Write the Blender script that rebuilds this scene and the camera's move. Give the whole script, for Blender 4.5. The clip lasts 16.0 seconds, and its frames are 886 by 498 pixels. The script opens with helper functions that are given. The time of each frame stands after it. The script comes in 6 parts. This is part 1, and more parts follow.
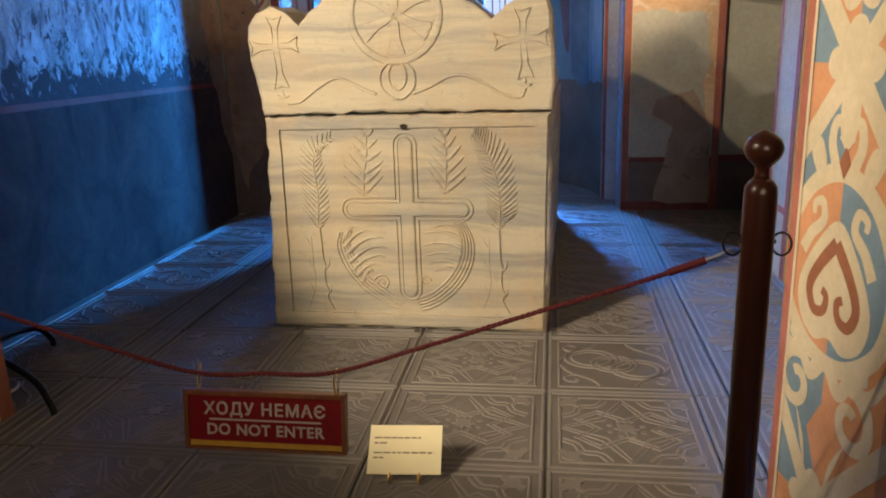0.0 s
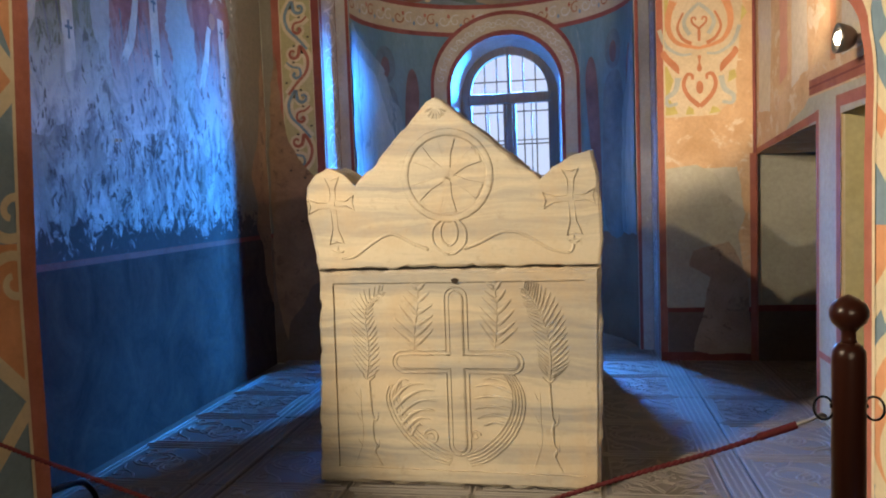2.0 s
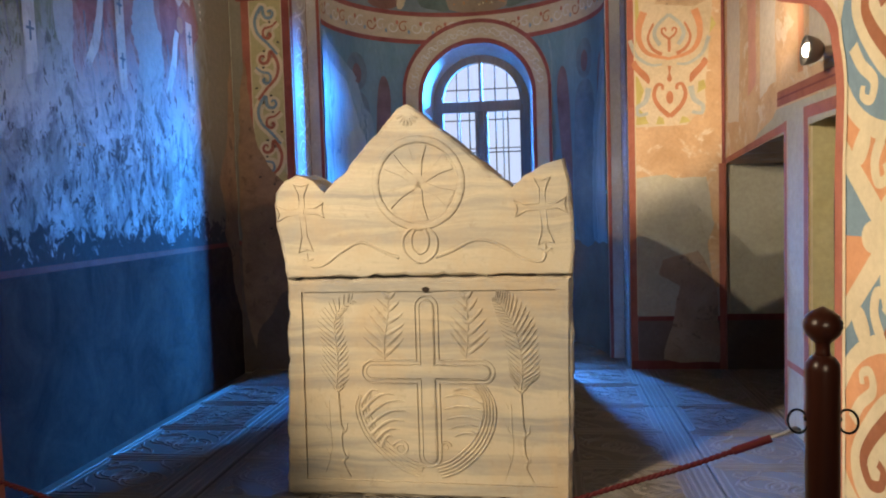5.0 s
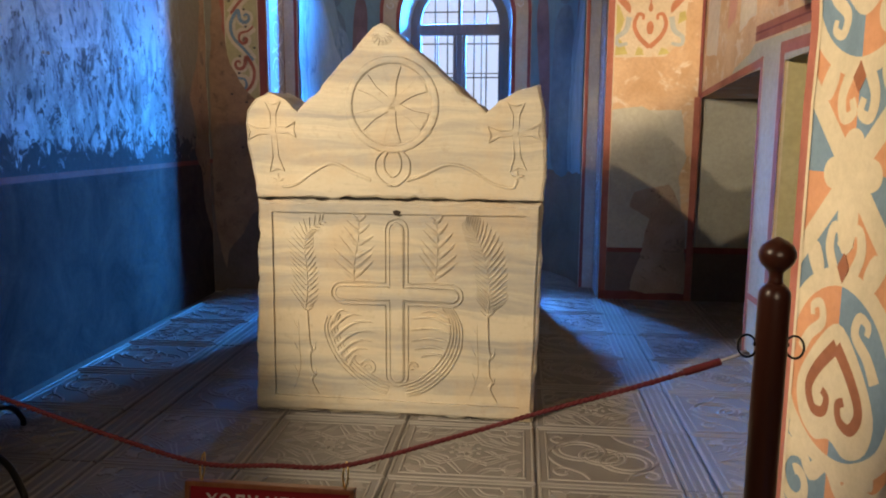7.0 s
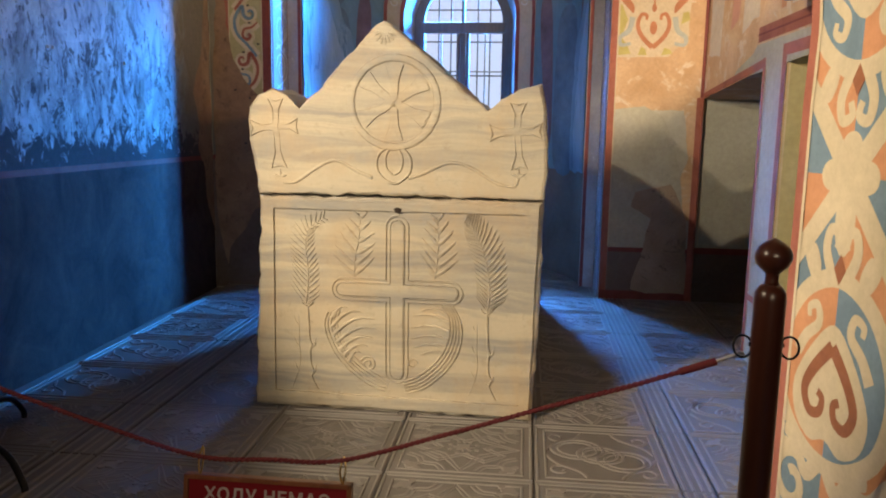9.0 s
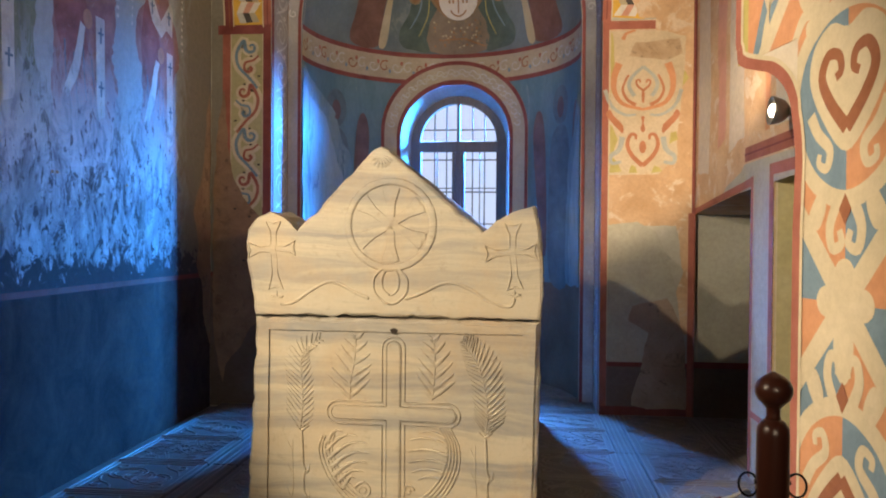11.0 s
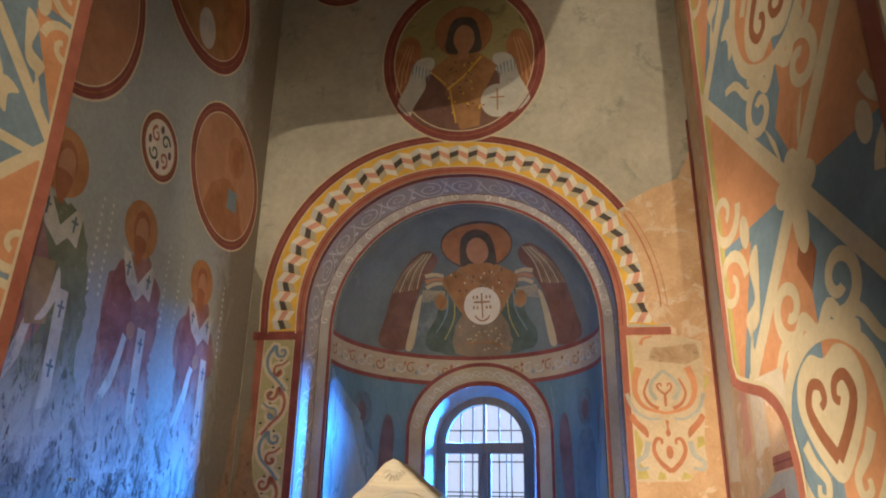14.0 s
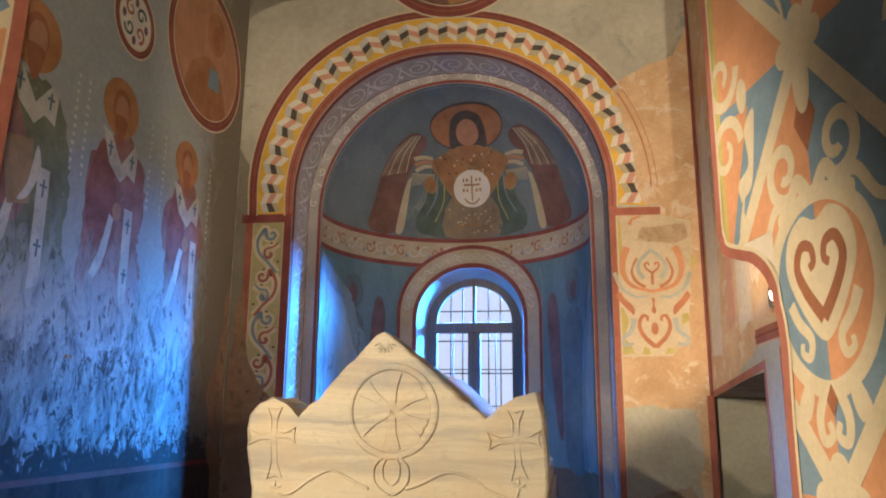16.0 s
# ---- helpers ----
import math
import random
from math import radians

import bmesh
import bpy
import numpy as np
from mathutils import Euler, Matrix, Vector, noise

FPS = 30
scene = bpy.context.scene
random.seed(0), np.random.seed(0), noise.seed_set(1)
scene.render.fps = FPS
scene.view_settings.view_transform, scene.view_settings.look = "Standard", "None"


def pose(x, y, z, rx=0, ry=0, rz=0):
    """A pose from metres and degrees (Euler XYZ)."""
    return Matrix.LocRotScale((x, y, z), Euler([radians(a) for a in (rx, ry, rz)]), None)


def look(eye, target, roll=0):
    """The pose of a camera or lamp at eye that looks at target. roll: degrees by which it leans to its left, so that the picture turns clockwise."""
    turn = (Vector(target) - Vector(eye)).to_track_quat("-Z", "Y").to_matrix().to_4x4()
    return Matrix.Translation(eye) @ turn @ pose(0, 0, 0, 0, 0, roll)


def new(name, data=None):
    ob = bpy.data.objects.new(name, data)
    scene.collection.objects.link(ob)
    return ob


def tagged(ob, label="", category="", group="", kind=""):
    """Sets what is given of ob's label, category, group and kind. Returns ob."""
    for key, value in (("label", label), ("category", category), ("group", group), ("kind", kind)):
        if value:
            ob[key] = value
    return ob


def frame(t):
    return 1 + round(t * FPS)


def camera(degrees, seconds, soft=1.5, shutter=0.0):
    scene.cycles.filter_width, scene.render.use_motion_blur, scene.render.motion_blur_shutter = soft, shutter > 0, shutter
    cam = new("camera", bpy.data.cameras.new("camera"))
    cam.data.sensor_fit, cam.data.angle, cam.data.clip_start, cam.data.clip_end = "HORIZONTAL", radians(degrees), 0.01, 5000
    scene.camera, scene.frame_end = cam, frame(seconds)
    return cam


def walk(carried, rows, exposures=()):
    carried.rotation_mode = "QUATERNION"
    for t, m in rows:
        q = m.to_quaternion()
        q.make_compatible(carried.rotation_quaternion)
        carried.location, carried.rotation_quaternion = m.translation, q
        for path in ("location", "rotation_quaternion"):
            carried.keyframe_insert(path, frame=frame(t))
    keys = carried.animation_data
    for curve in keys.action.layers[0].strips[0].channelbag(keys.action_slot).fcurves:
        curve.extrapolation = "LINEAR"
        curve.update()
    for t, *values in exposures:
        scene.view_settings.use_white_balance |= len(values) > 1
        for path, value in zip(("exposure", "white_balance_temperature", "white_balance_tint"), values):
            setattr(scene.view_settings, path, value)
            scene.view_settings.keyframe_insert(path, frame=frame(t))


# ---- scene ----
cam = camera(60.4, 16.0, soft=2.0)
METRES, EYE, TILT, LEAN, TURN = 0.52, 1.2, 0.0, 0.0, 8.5
ROWS = [
    (0.0, 0.0, 0.0, 0.0, -0.49, -14.87, 1.84),
    (0.5, -0.0135, -0.0092, 0.0124, -0.65, -12.31, 1.83),
    (1.0, -0.0583, -0.019, 0.0268, -0.45, -9.81, 2.0),
    (1.5, -0.1485, -0.0381, 0.0515, 0.88, -6.99, 2.34),
    (2.0, -0.2076, -0.0541, 0.0734, 1.32, -3.86, 2.07),
    (2.5, -0.2213, -0.0578, 0.0953, -0.04, -2.27, 1.56),
    (3.0, -0.2242, -0.0421, 0.0984, -0.44, -1.72, 1.5),
    (5.5, -0.2017, 0.0163, 0.0736, -0.97, -4.46, 1.67),
    (6.0, -0.1988, 0.0086, 0.0727, -1.39, -5.83, 1.16),
    (6.5, -0.1913, 0.0034, 0.0636, -1.91, -7.23, 0.54),
    (7.0, -0.1858, -0.0138, 0.0544, -2.6, -8.85, -0.3),
    (7.5, -0.1669, -0.035, 0.0504, -2.67, -9.78, -0.95),
    (8.0, -0.1709, -0.0433, 0.0479, -2.33, -10.31, -1.09),
    (10.5, -0.1758, -0.02, 0.1106, -2.62, -3.33, -0.58),
    (11.0, -0.1685, -0.0253, 0.1429, -2.6, -0.79, -0.45),
    (11.5, -0.1305, -0.0518, 0.1979, -2.45, 2.14, -0.22),
    (12.0, -0.0908, -0.0888, 0.2566, -2.12, 6.44, -0.49),
    (12.5, -0.0886, -0.126, 0.2874, -1.52, 11.31, 0.07),
    (13.0, -0.0672, -0.1486, 0.2961, -0.52, 14.7, 0.09),
    (13.5, -0.0254, -0.1631, 0.2857, 0.08, 17.39, -0.44),
    (14.0, 0.0123, -0.1828, 0.2789, -0.02, 20.89, -0.96),
    (14.5, 0.0072, -0.1908, 0.2746, -0.01, 22.43, -1.0),
    (15.0, 0.005, -0.1533, 0.2485, -0.07, 20.09, -0.96),
    (15.5, 0.012, -0.1089, 0.2203, -0.3, 16.65, -0.83),
    (16.0, 0.0221, -0.0814, 0.193, -0.64, 12.56, -0.44),
]
walk(cam, [(t, pose(0, 0, EYE, TILT, LEAN, TURN) @ pose(METRES * x, METRES * y, METRES * z, 90 + pitch, roll, yaw)) for t, x, y, z, yaw, pitch, roll in ROWS])

# ---- world, lamps ----
world = bpy.data.worlds.new("world")
scene.world = world
world.use_nodes = True
_wn = world.node_tree
_sky = _wn.nodes.new("ShaderNodeTexSky")
_sky.sky_type = "NISHITA"
_sky.sun_disc = False
_sky.sun_elevation = radians(38)
_sky.sun_rotation = radians(60)
_wn.links.new(_sky.outputs[0], _wn.nodes["Background"].inputs[0])
_wn.nodes["Background"].inputs[1].default_value = 0.15
scene.view_settings.exposure = 0.10


def lamp(name, kind, m, energy, color, **more):
    data = bpy.data.lights.new(name, kind)
    data.energy, data.color = energy, color
    if kind == "AREA":
        data.shape, data.size, data.size_y = "RECTANGLE", more["size"], more["size_y"]
        data.spread = more.get("spread", radians(180))
    if kind == "SPOT":
        data.spot_size, data.spot_blend, data.shadow_soft_size = more["cone"], more["blend"], more["soft"]
    if kind == "POINT":
        data.shadow_soft_size = more["soft"]
    ob = new(name, data)
    ob.matrix_world = m
    return ob


WARM = (1.0, 0.82, 0.58)
# cold daylight that falls through the window, from the open side of the yard
lamp("window_daylight", "AREA", look((1.12, 9.90, 2.78), (-1.9, 5.6, 1.50)), 5900, (0.030, 0.30, 1.0), size=1.1, size_y=0.9)
# the open sky above the yard
lamp("window_sky", "AREA", look((-1.30, 9.8, 3.45), (0.1, 4.0, 0.4)), 4300, (0.07, 0.31, 1.0), size=1.1, size_y=0.7)
# warm reflector lamp on the side wall
lamp("reflector_light", "SPOT", look((0.960, 3.47, 1.853), (0.49, 4.35, 2.257)), 150, (1.0, 0.74, 0.47), cone=radians(95), blend=0.30, soft=0.03)
# lamps of the hall in front of the arch, out of view, placed from the shadows they cast
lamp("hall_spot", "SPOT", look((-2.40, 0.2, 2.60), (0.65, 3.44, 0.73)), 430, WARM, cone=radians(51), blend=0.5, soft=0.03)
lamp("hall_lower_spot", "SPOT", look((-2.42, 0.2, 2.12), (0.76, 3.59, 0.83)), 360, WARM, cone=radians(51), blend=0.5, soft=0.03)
# added fill with no known lamp: right jamb and wall, left wall, whole chamber
lamp("fill_side_spot", "SPOT", look((-2.42, -0.2, 2.30), (0.85, 4.0, 3.45)), 360, WARM, cone=radians(56), blend=0.75, soft=0.05)
lamp("fill_wall_spot", "SPOT", look((2.0, -2.6, 1.3), (-2.46, 3.9, 3.0)), 820, WARM, cone=radians(27), blend=0.9, soft=0.1)
lamp("fill_light", "AREA", look((0.2, -3.4, 2.4), (-0.9, 5.6, 3.9)), 28, WARM, size=1.4, size_y=1.4, spread=radians(110))
# hall lamp out of view, placed from the curved shadow edge on the end wall
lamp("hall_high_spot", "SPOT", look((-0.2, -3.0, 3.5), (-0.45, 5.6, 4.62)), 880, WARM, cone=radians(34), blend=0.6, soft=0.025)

# ---- materials ----
def nodes_of(name):
    m = bpy.data.materials.new(name)
    m.use_nodes = True
    t = m.node_tree
    return m, t, t.nodes["Principled BSDF"]


def coords(t, stretch=(1, 1, 1), space="Object"):
    c = t.nodes.new("ShaderNodeTexCoord")
    m = t.nodes.new("ShaderNodeMapping")
    m.inputs["Scale"].default_value = stretch
    t.links.new(c.outputs[space], m.inputs["Vector"])
    return m.outputs[0]


def noise_tex(t, vec, scale, detail=6.0, rough=0.6, distortion=0.0):
    n = t.nodes.new("ShaderNodeTexNoise")
    n.inputs["Scale"].default_value, n.inputs["Detail"].default_value = scale, detail
    n.inputs["Roughness"].default_value, n.inputs["Distortion"].default_value = rough, distortion
    t.links.new(vec, n.inputs["Vector"])
    return n.outputs["Fac"]


def ramp(t, fac, stops):
    r = t.nodes.new("ShaderNodeValToRGB")
    e = r.color_ramp.elements
    while len(e) < len(stops):
        e.new(0.5)
    for i, (p, c) in enumerate(stops):
        e[i].position = p
        e[i].color = (*c, 1) if isinstance(c, tuple) else (c, c, c, 1)
    t.links.new(fac, r.inputs[0])
    return r.outputs[0]


def mix(t, fac, a, b, mode="MIX"):
    m = t.nodes.new("ShaderNodeMix")
    m.data_type, m.blend_type = "RGBA", mode
    for sock, v in ((m.inputs[0], fac), (m.inputs[6], a), (m.inputs[7], b)):
        if isinstance(v, bpy.types.NodeSocket):
            t.links.new(v, sock)
        elif isinstance(v, tuple):
            sock.default_value = (*v, 1)
        else:
            sock.default_value = v
    return m.outputs[2]


def math_node(t, op, a, b=0.0):
    m = t.nodes.new("ShaderNodeMath")
    m.operation = op
    for sock, v in zip(m.inputs, (a, b)):
        if isinstance(v, bpy.types.NodeSocket):
            t.links.new(v, sock)
        else:
            sock.default_value = v
    return m.outputs[0]


def bump(t, b, height, strength=0.3, distance=0.01):
    n = t.nodes.new("ShaderNodeBump")
    n.inputs["Strength"].default_value, n.inputs["Distance"].default_value = strength, distance
    t.links.new(height, n.inputs["Height"])
    t.links.new(n.outputs[0], b.inputs["Normal"])


def plaster(name, a, b, patch=None, amount=0.5, scale=1.6, rough=0.85, relief=0.25, stretch=(1, 1, 1), gloss=0.3):
    """Old plaster: two tones, fine grain, and optional patches of a third tone where the paint has gone."""
    m, t, p = nodes_of(name)
    v = coords(t, stretch)
    big = noise_tex(t, v, scale, 8, 0.62, 0.4)
    fine = noise_tex(t, v, scale * 16, 6, 0.7)
    col = mix(t, ramp(t, big, [(0.32, 0.0), (0.68, 1.0)]), a, b)
    if patch:
        worn = noise_tex(t, v, scale * 2.1, 10, 0.68, 0.8)
        col = mix(t, ramp(t, worn, [(1 - amount - 0.03, 0.0), (1 - amount + 0.03, 1.0)]), col, patch)
    col = mix(t, 0.55, col, ramp(t, fine, [(0.25, 0.55), (0.75, 1.0)]), "MULTIPLY")
    t.links.new(col, p.inputs["Base Color"])
    p.inputs["Roughness"].default_value = rough
    p.inputs["Specular IOR Level"].default_value = gloss
    bump(t, p, mix(t, 0.5, fine, big), relief, 0.01)
    return m


def paint(name, c, fade=0.25, worn=(0.5, 0.42, 0.3), rough=0.75, amount=0.33, scale=5.0):
    """Lime paint on plaster: uneven thickness, rubbed spots that show the ground."""
    m, t, p = nodes_of(name)
    v = coords(t)
    big = noise_tex(t, v, scale, 8, 0.65, 0.3)
    fine = noise_tex(t, v, scale * 11, 5, 0.7)
    dark = tuple(x * (1 - fade) for x in c)
    lite = tuple(min(1, x * (1 + fade * 0.6) + 0.02) for x in c)
    col = mix(t, ramp(t, big, [(0.3, 0.0), (0.7, 1.0)]), dark, lite)
    rub = noise_tex(t, v, scale * 3.3, 10, 0.72, 0.5)
    col = mix(t, ramp(t, rub, [(1 - amount, 0.0), (1 - amount + 0.09, 0.6)]), col, worn)
    col = mix(t, 0.4, col, ramp(t, fine, [(0.25, 0.6), (0.75, 1.0)]), "MULTIPLY")
    t.links.new(col, p.inputs["Base Color"])
    p.inputs["Roughness"].default_value = rough
    p.inputs["Specular IOR Level"].default_value = 0.3
    bump(t, p, fine, 0.15, 0.004)
    return m


def eroded_paint(name, c, worn):
    """Fresco colour that has flaked off in streaks towards the foot of the figures."""
    m = paint(name, c, 0.35, worn, amount=0.42)
    t = m.node_tree
    p = t.nodes["Principled BSDF"]
    col = p.inputs["Base Color"].links[0].from_socket
    sep = t.nodes.new("ShaderNodeSeparateXYZ")
    t.links.new(t.nodes["Texture Coordinate"].outputs["Object"], sep.inputs[0])
    streak = noise_tex(t, coords(t, (1.5, 1.5, 0.75)), 4.6, 12, 0.70, 1.2)
    fleck = noise_tex(t, coords(t, (1.0, 1.0, 0.42)), 30.0, 6, 0.62, 0.5)
    zz = math_node(t, "ADD", sep.outputs[2], math_node(t, "MULTIPLY", math_node(t, "SUBTRACT", streak, 0.5), 1.5))
    gone = ramp(t, math_node(t, "MULTIPLY", zz, 0.2), [(0.335, 1.0), (0.385, 0.7), (0.455, 0.0)])
    pale = mix(t, ramp(t, streak, [(0.38, 0.0), (0.60, 1.0)]), (0.22, 0.25, 0.28), (0.56, 0.62, 0.66))
    pale = mix(t, ramp(t, fleck, [(0.585, 0.0), (0.615, 0.85)]), pale, (0.07, 0.07, 0.078))
    t.links.new(mix(t, gone, col, pale), p.inputs["Base Color"])
    p.inputs["Roughness"].default_value, p.inputs["Specular IOR Level"].default_value = 0.85, 0.08
    return m


def marble_material():
    m, t, p = nodes_of("veined_marble")
    v = coords(t, (0.55, 0.55, 2.2))
    warp = noise_tex(t, v, 1.3, 5, 0.55)
    vv = t.nodes.new("ShaderNodeVectorMath")
    vv.operation = "MULTIPLY_ADD"
    vv.inputs[1].default_value = (1, 1, 1)
    t.links.new(v, vv.inputs[0])
    comb = t.nodes.new("ShaderNodeCombineXYZ")
    t.links.new(math_node(t, "MULTIPLY", warp, 0.55), comb.inputs[2])
    t.links.new(comb.outputs[0], vv.inputs[2])
    v2 = t.nodes.new("ShaderNodeMapping")
    v2.inputs["Scale"].default_value = (0.50, 0.50, 2.7)
    v2.inputs["Rotation"].default_value = (0, radians(-7), 0)
    t.links.new(vv.outputs[0], v2.inputs["Vector"])
    veins = noise_tex(t, v2.outputs[0], 1.25, 9, 0.66, 0.5)
    obj = coords(t)
    blotch = noise_tex(t, obj, 3.0, 8, 0.65, 0.4)
    fine = noise_tex(t, obj, 60, 6, 0.7)
    pit = noise_tex(t, obj, 22, 8, 0.75)
    col = mix(t, ramp(t, veins, [(0.43, 0.0), (0.52, 0.5), (0.63, 1.0)]), (0.505, 0.442, 0.330), (0.235, 0.232, 0.225))
    col = mix(t, ramp(t, blotch, [(0.46, 0.0), (0.70, 0.7)]), col, (0.47, 0.35, 0.215))
    col = mix(t, ramp(t, pit, [(0.55, 0.0), (0.72, 0.7)]), col, (0.31, 0.25, 0.175))
    col = mix(t, 0.3, col, ramp(t, fine, [(0.25, 0.7), (0.7, 1.0)]), "MULTIPLY")
    t.links.new(col, p.inputs["Base Color"])
    p.inputs["Roughness"].default_value = 0.55
    p.inputs["Specular IOR Level"].default_value = 0.35
    bump(t, p, mix(t, 0.35, pit, blotch), 0.6, 0.008)
    return m


def iron_material(name, a, b, metal, r0, r1, gloss=0.5):
    m, t, p = nodes_of(name)
    v = coords(t)
    rnd = t.nodes.new("ShaderNodeObjectInfo")
    big = noise_tex(t, v, 4.0, 8, 0.6)
    fine = noise_tex(t, v, 70, 5, 0.7)
    col = mix(t, ramp(t, big, [(0.3, 0.0), (0.7, 1.0)]), a, b)
    col = mix(t, math_node(t, "MULTIPLY", rnd.outputs["Random"], 0.35), col, tuple(x * 1.25 for x in b))
    t.links.new(col, p.inputs["Base Color"])
    p.inputs["Metallic"].default_value = metal
    p.inputs["Specular IOR Level"].default_value = gloss
    t.links.new(ramp(t, big, [(0.3, r0), (0.7, r1)]), p.inputs["Roughness"])
    bump(t, p, mix(t, 0.6, fine, big), 0.25, 0.004)
    return m


def simple(name, c, rough=0.5, metal=0.0, grain=30, amp=0.25, emit=0.0):
    m, t, p = nodes_of(name)
    n = noise_tex(t, coords(t), grain, 6, 0.65)
    col = mix(t, n, tuple(x * (1 - amp) for x in c), tuple(min(1, x * (1 + amp)) for x in c))
    t.links.new(col, p.inputs["Base Color"])
    p.inputs["Roughness"].default_value, p.inputs["Metallic"].default_value = rough, metal
    if emit:
        p.inputs["Emission Color"].default_value = (*c, 1)
        p.inputs["Emission Strength"].default_value = emit
    bump(t, p, n, 0.1, 0.003)
    return m


def wood_material(name, a, b, rough=0.35):
    m, t, p = nodes_of(name)
    g = noise_tex(t, coords(t, (14, 14, 1.2)), 3.0, 8, 0.6, 0.6)
    t.links.new(mix(t, ramp(t, g, [(0.3, 0.0), (0.7, 1.0)]), a, b), p.inputs["Base Color"])
    p.inputs["Roughness"].default_value = rough
    bump(t, p, g, 0.12, 0.003)
    return m


def fresco_wall_material():
    """The long side wall: plain dado, eroded zone above it, dark blue-grey fresco ground higher up."""
    m, t, p = nodes_of("eroded_fresco")
    c = t.nodes.new("ShaderNodeTexCoord")
    sep = t.nodes.new("ShaderNodeSeparateXYZ")
    t.links.new(c.outputs["Object"], sep.inputs[0])
    z = sep.outputs[2]
    v = coords(t)
    vs = coords(t, (1.5, 1.5, 0.75))
    big = noise_tex(t, v, 1.5, 8, 0.6, 0.4)
    fine = noise_tex(t, v, 26, 6, 0.7)
    streak = noise_tex(t, vs, 4.6, 12, 0.70, 1.2)
    chip = noise_tex(t, coords(t, (1.5, 1.5, 0.85)), 7.0, 9, 0.72, 1.0)
    ground = mix(t, big, (0.25, 0.285, 0.295), (0.40, 0.425, 0.41))
    cloud = ramp(t, noise_tex(t, coords(t, (1, 1, 0.8)), 3.2, 10, 0.68, 0.9), [(0.34, 0.0), (0.66, 1.0)])
    dado = mix(t, cloud, (0.045, 0.032, 0.034), (0.095, 0.070, 0.066))
    fleck = noise_tex(t, coords(t, (1.0, 1.0, 0.42)), 30.0, 6, 0.62, 0.5)
    gap = noise_tex(t, coords(t, (1.0, 1.0, 0.55)), 2.3, 6, 0.6, 0.6)
    zz = math_node(t, "ADD", z, math_node(t, "MULTIPLY", math_node(t, "SUBTRACT", streak, 0.5), 1.1))
    lost = ramp(t, math_node(t, "MULTIPLY", zz, 0.2), [(0.21, 1.0), (0.34, 0.92), (0.40, 0.35), (0.46, 0.0)])
    lost = math_node(t, "MULTIPLY", lost, ramp(t, gap, [(0.41, 0.15), (0.51, 1.0)]))
    pale = mix(t, ramp(t, streak, [(0.38, 0.0), (0.60, 1.0)]), (0.22, 0.25, 0.28), (0.60, 0.68, 0.72))
    pale = mix(t, ramp(t, chip, [(0.54, 0.0), (0.575, 0.9)]), pale, (0.10, 0.10, 0.105))
    pale = mix(t, ramp(t, fleck, [(0.585, 0.0), (0.615, 0.85)]), pale, (0.07, 0.07, 0.078))
    pale = mix(t, 0.75, pale, ramp(t, noise_tex(t, coords(t, (1.2, 1.2, 0.8)), 3.4, 9, 0.66, 0.8), [(0.34, (0.42, 0.37, 0.36)), (0.58, (1.0, 1.0, 1.0))]), "MULTIPLY")
    # pier's shadow put into the colour: beyond y 4.9 no pale erosion, browner ground
    shadow_y = math_node(t, "ADD", sep.outputs[1], math_node(t, "MULTIPLY", math_node(t, "SUBTRACT", streak, 0.5), 0.7))
    lost = math_node(t, "MULTIPLY", lost, ramp(t, math_node(t, "MULTIPLY", shadow_y, 0.1), [(0.490, 1.0), (0.512, 0.0)]))
    ground = mix(t, ramp(t, math_node(t, "MULTIPLY", shadow_y, 0.1), [(0.490, 0.0), (0.520, 1.0)]), ground, (0.20, 0.175, 0.140))
    col = mix(t, lost, ground, pale)
    edge = math_node(t, "ADD", z, math_node(t, "MULTIPLY", math_node(t, "SUBTRACT", noise_tex(t, coords(t, (1.4, 1.4, 1.0)), 7.5, 9, 0.66, 1.0), 0.5), 0.75))
    low = ramp(t, math_node(t, "MULTIPLY", edge, 0.2), [(0.222, 1.0), (0.228, 0.0)])
    col = mix(t, low, col, (0.075, 0.072, 0.078))
    dz = ramp(t, math_node(t, "MULTIPLY", z, 0.2), [(0.1975, 1.0), (0.2, 0.0)])
    col = mix(t, dz, col, dado)
    col = mix(t, 0.5, col, ramp(t, fine, [(0.25, 0.5), (0.75, 1.0)]), "MULTIPLY")
    t.links.new(col, p.inputs["Base Color"])
    p.inputs["Roughness"].default_value = 0.85
    p.inputs["Specular IOR Level"].default_value = 0.08
    bump(t, p, mix(t, 0.5, chip, fine), 0.35, 0.012)
    return m


M_FRESCO = fresco_wall_material()
M_UPPER = plaster("grey_green_plaster", (0.34, 0.325, 0.27), (0.50, 0.475, 0.395), (0.31, 0.32, 0.265), 0.40, 1.2)
M_ORANGE = plaster("bare_ochre_plaster", (0.47, 0.30, 0.165), (0.65, 0.46, 0.29), (0.62, 0.50, 0.37), 0.43, 2.6)
M_PALE = plaster("pale_plaster", (0.50, 0.43, 0.34), (0.62, 0.55, 0.45), None, 0.4, 1.3)
M_GREY = plaster("grey_green_panel", (0.36, 0.345, 0.275), (0.47, 0.455, 0.37), (0.40, 0.385, 0.31), 0.4, 2.0)
M_OLIVE = plaster("olive_panel", (0.36, 0.33, 0.17), (0.44, 0.40, 0.22), None, 0.4, 2.0)
M_BROWNPL = plaster("brown_plaster", (0.22, 0.135, 0.085), (0.34, 0.22, 0.14), (0.17, 0.11, 0.075), 0.40, 5.0, relief=0.5)
M_WORNPL = plaster("worn_brown_plaster", (0.30, 0.22, 0.16), (0.42, 0.33, 0.25), (0.24, 0.18, 0.13), 0.4, 4.0)
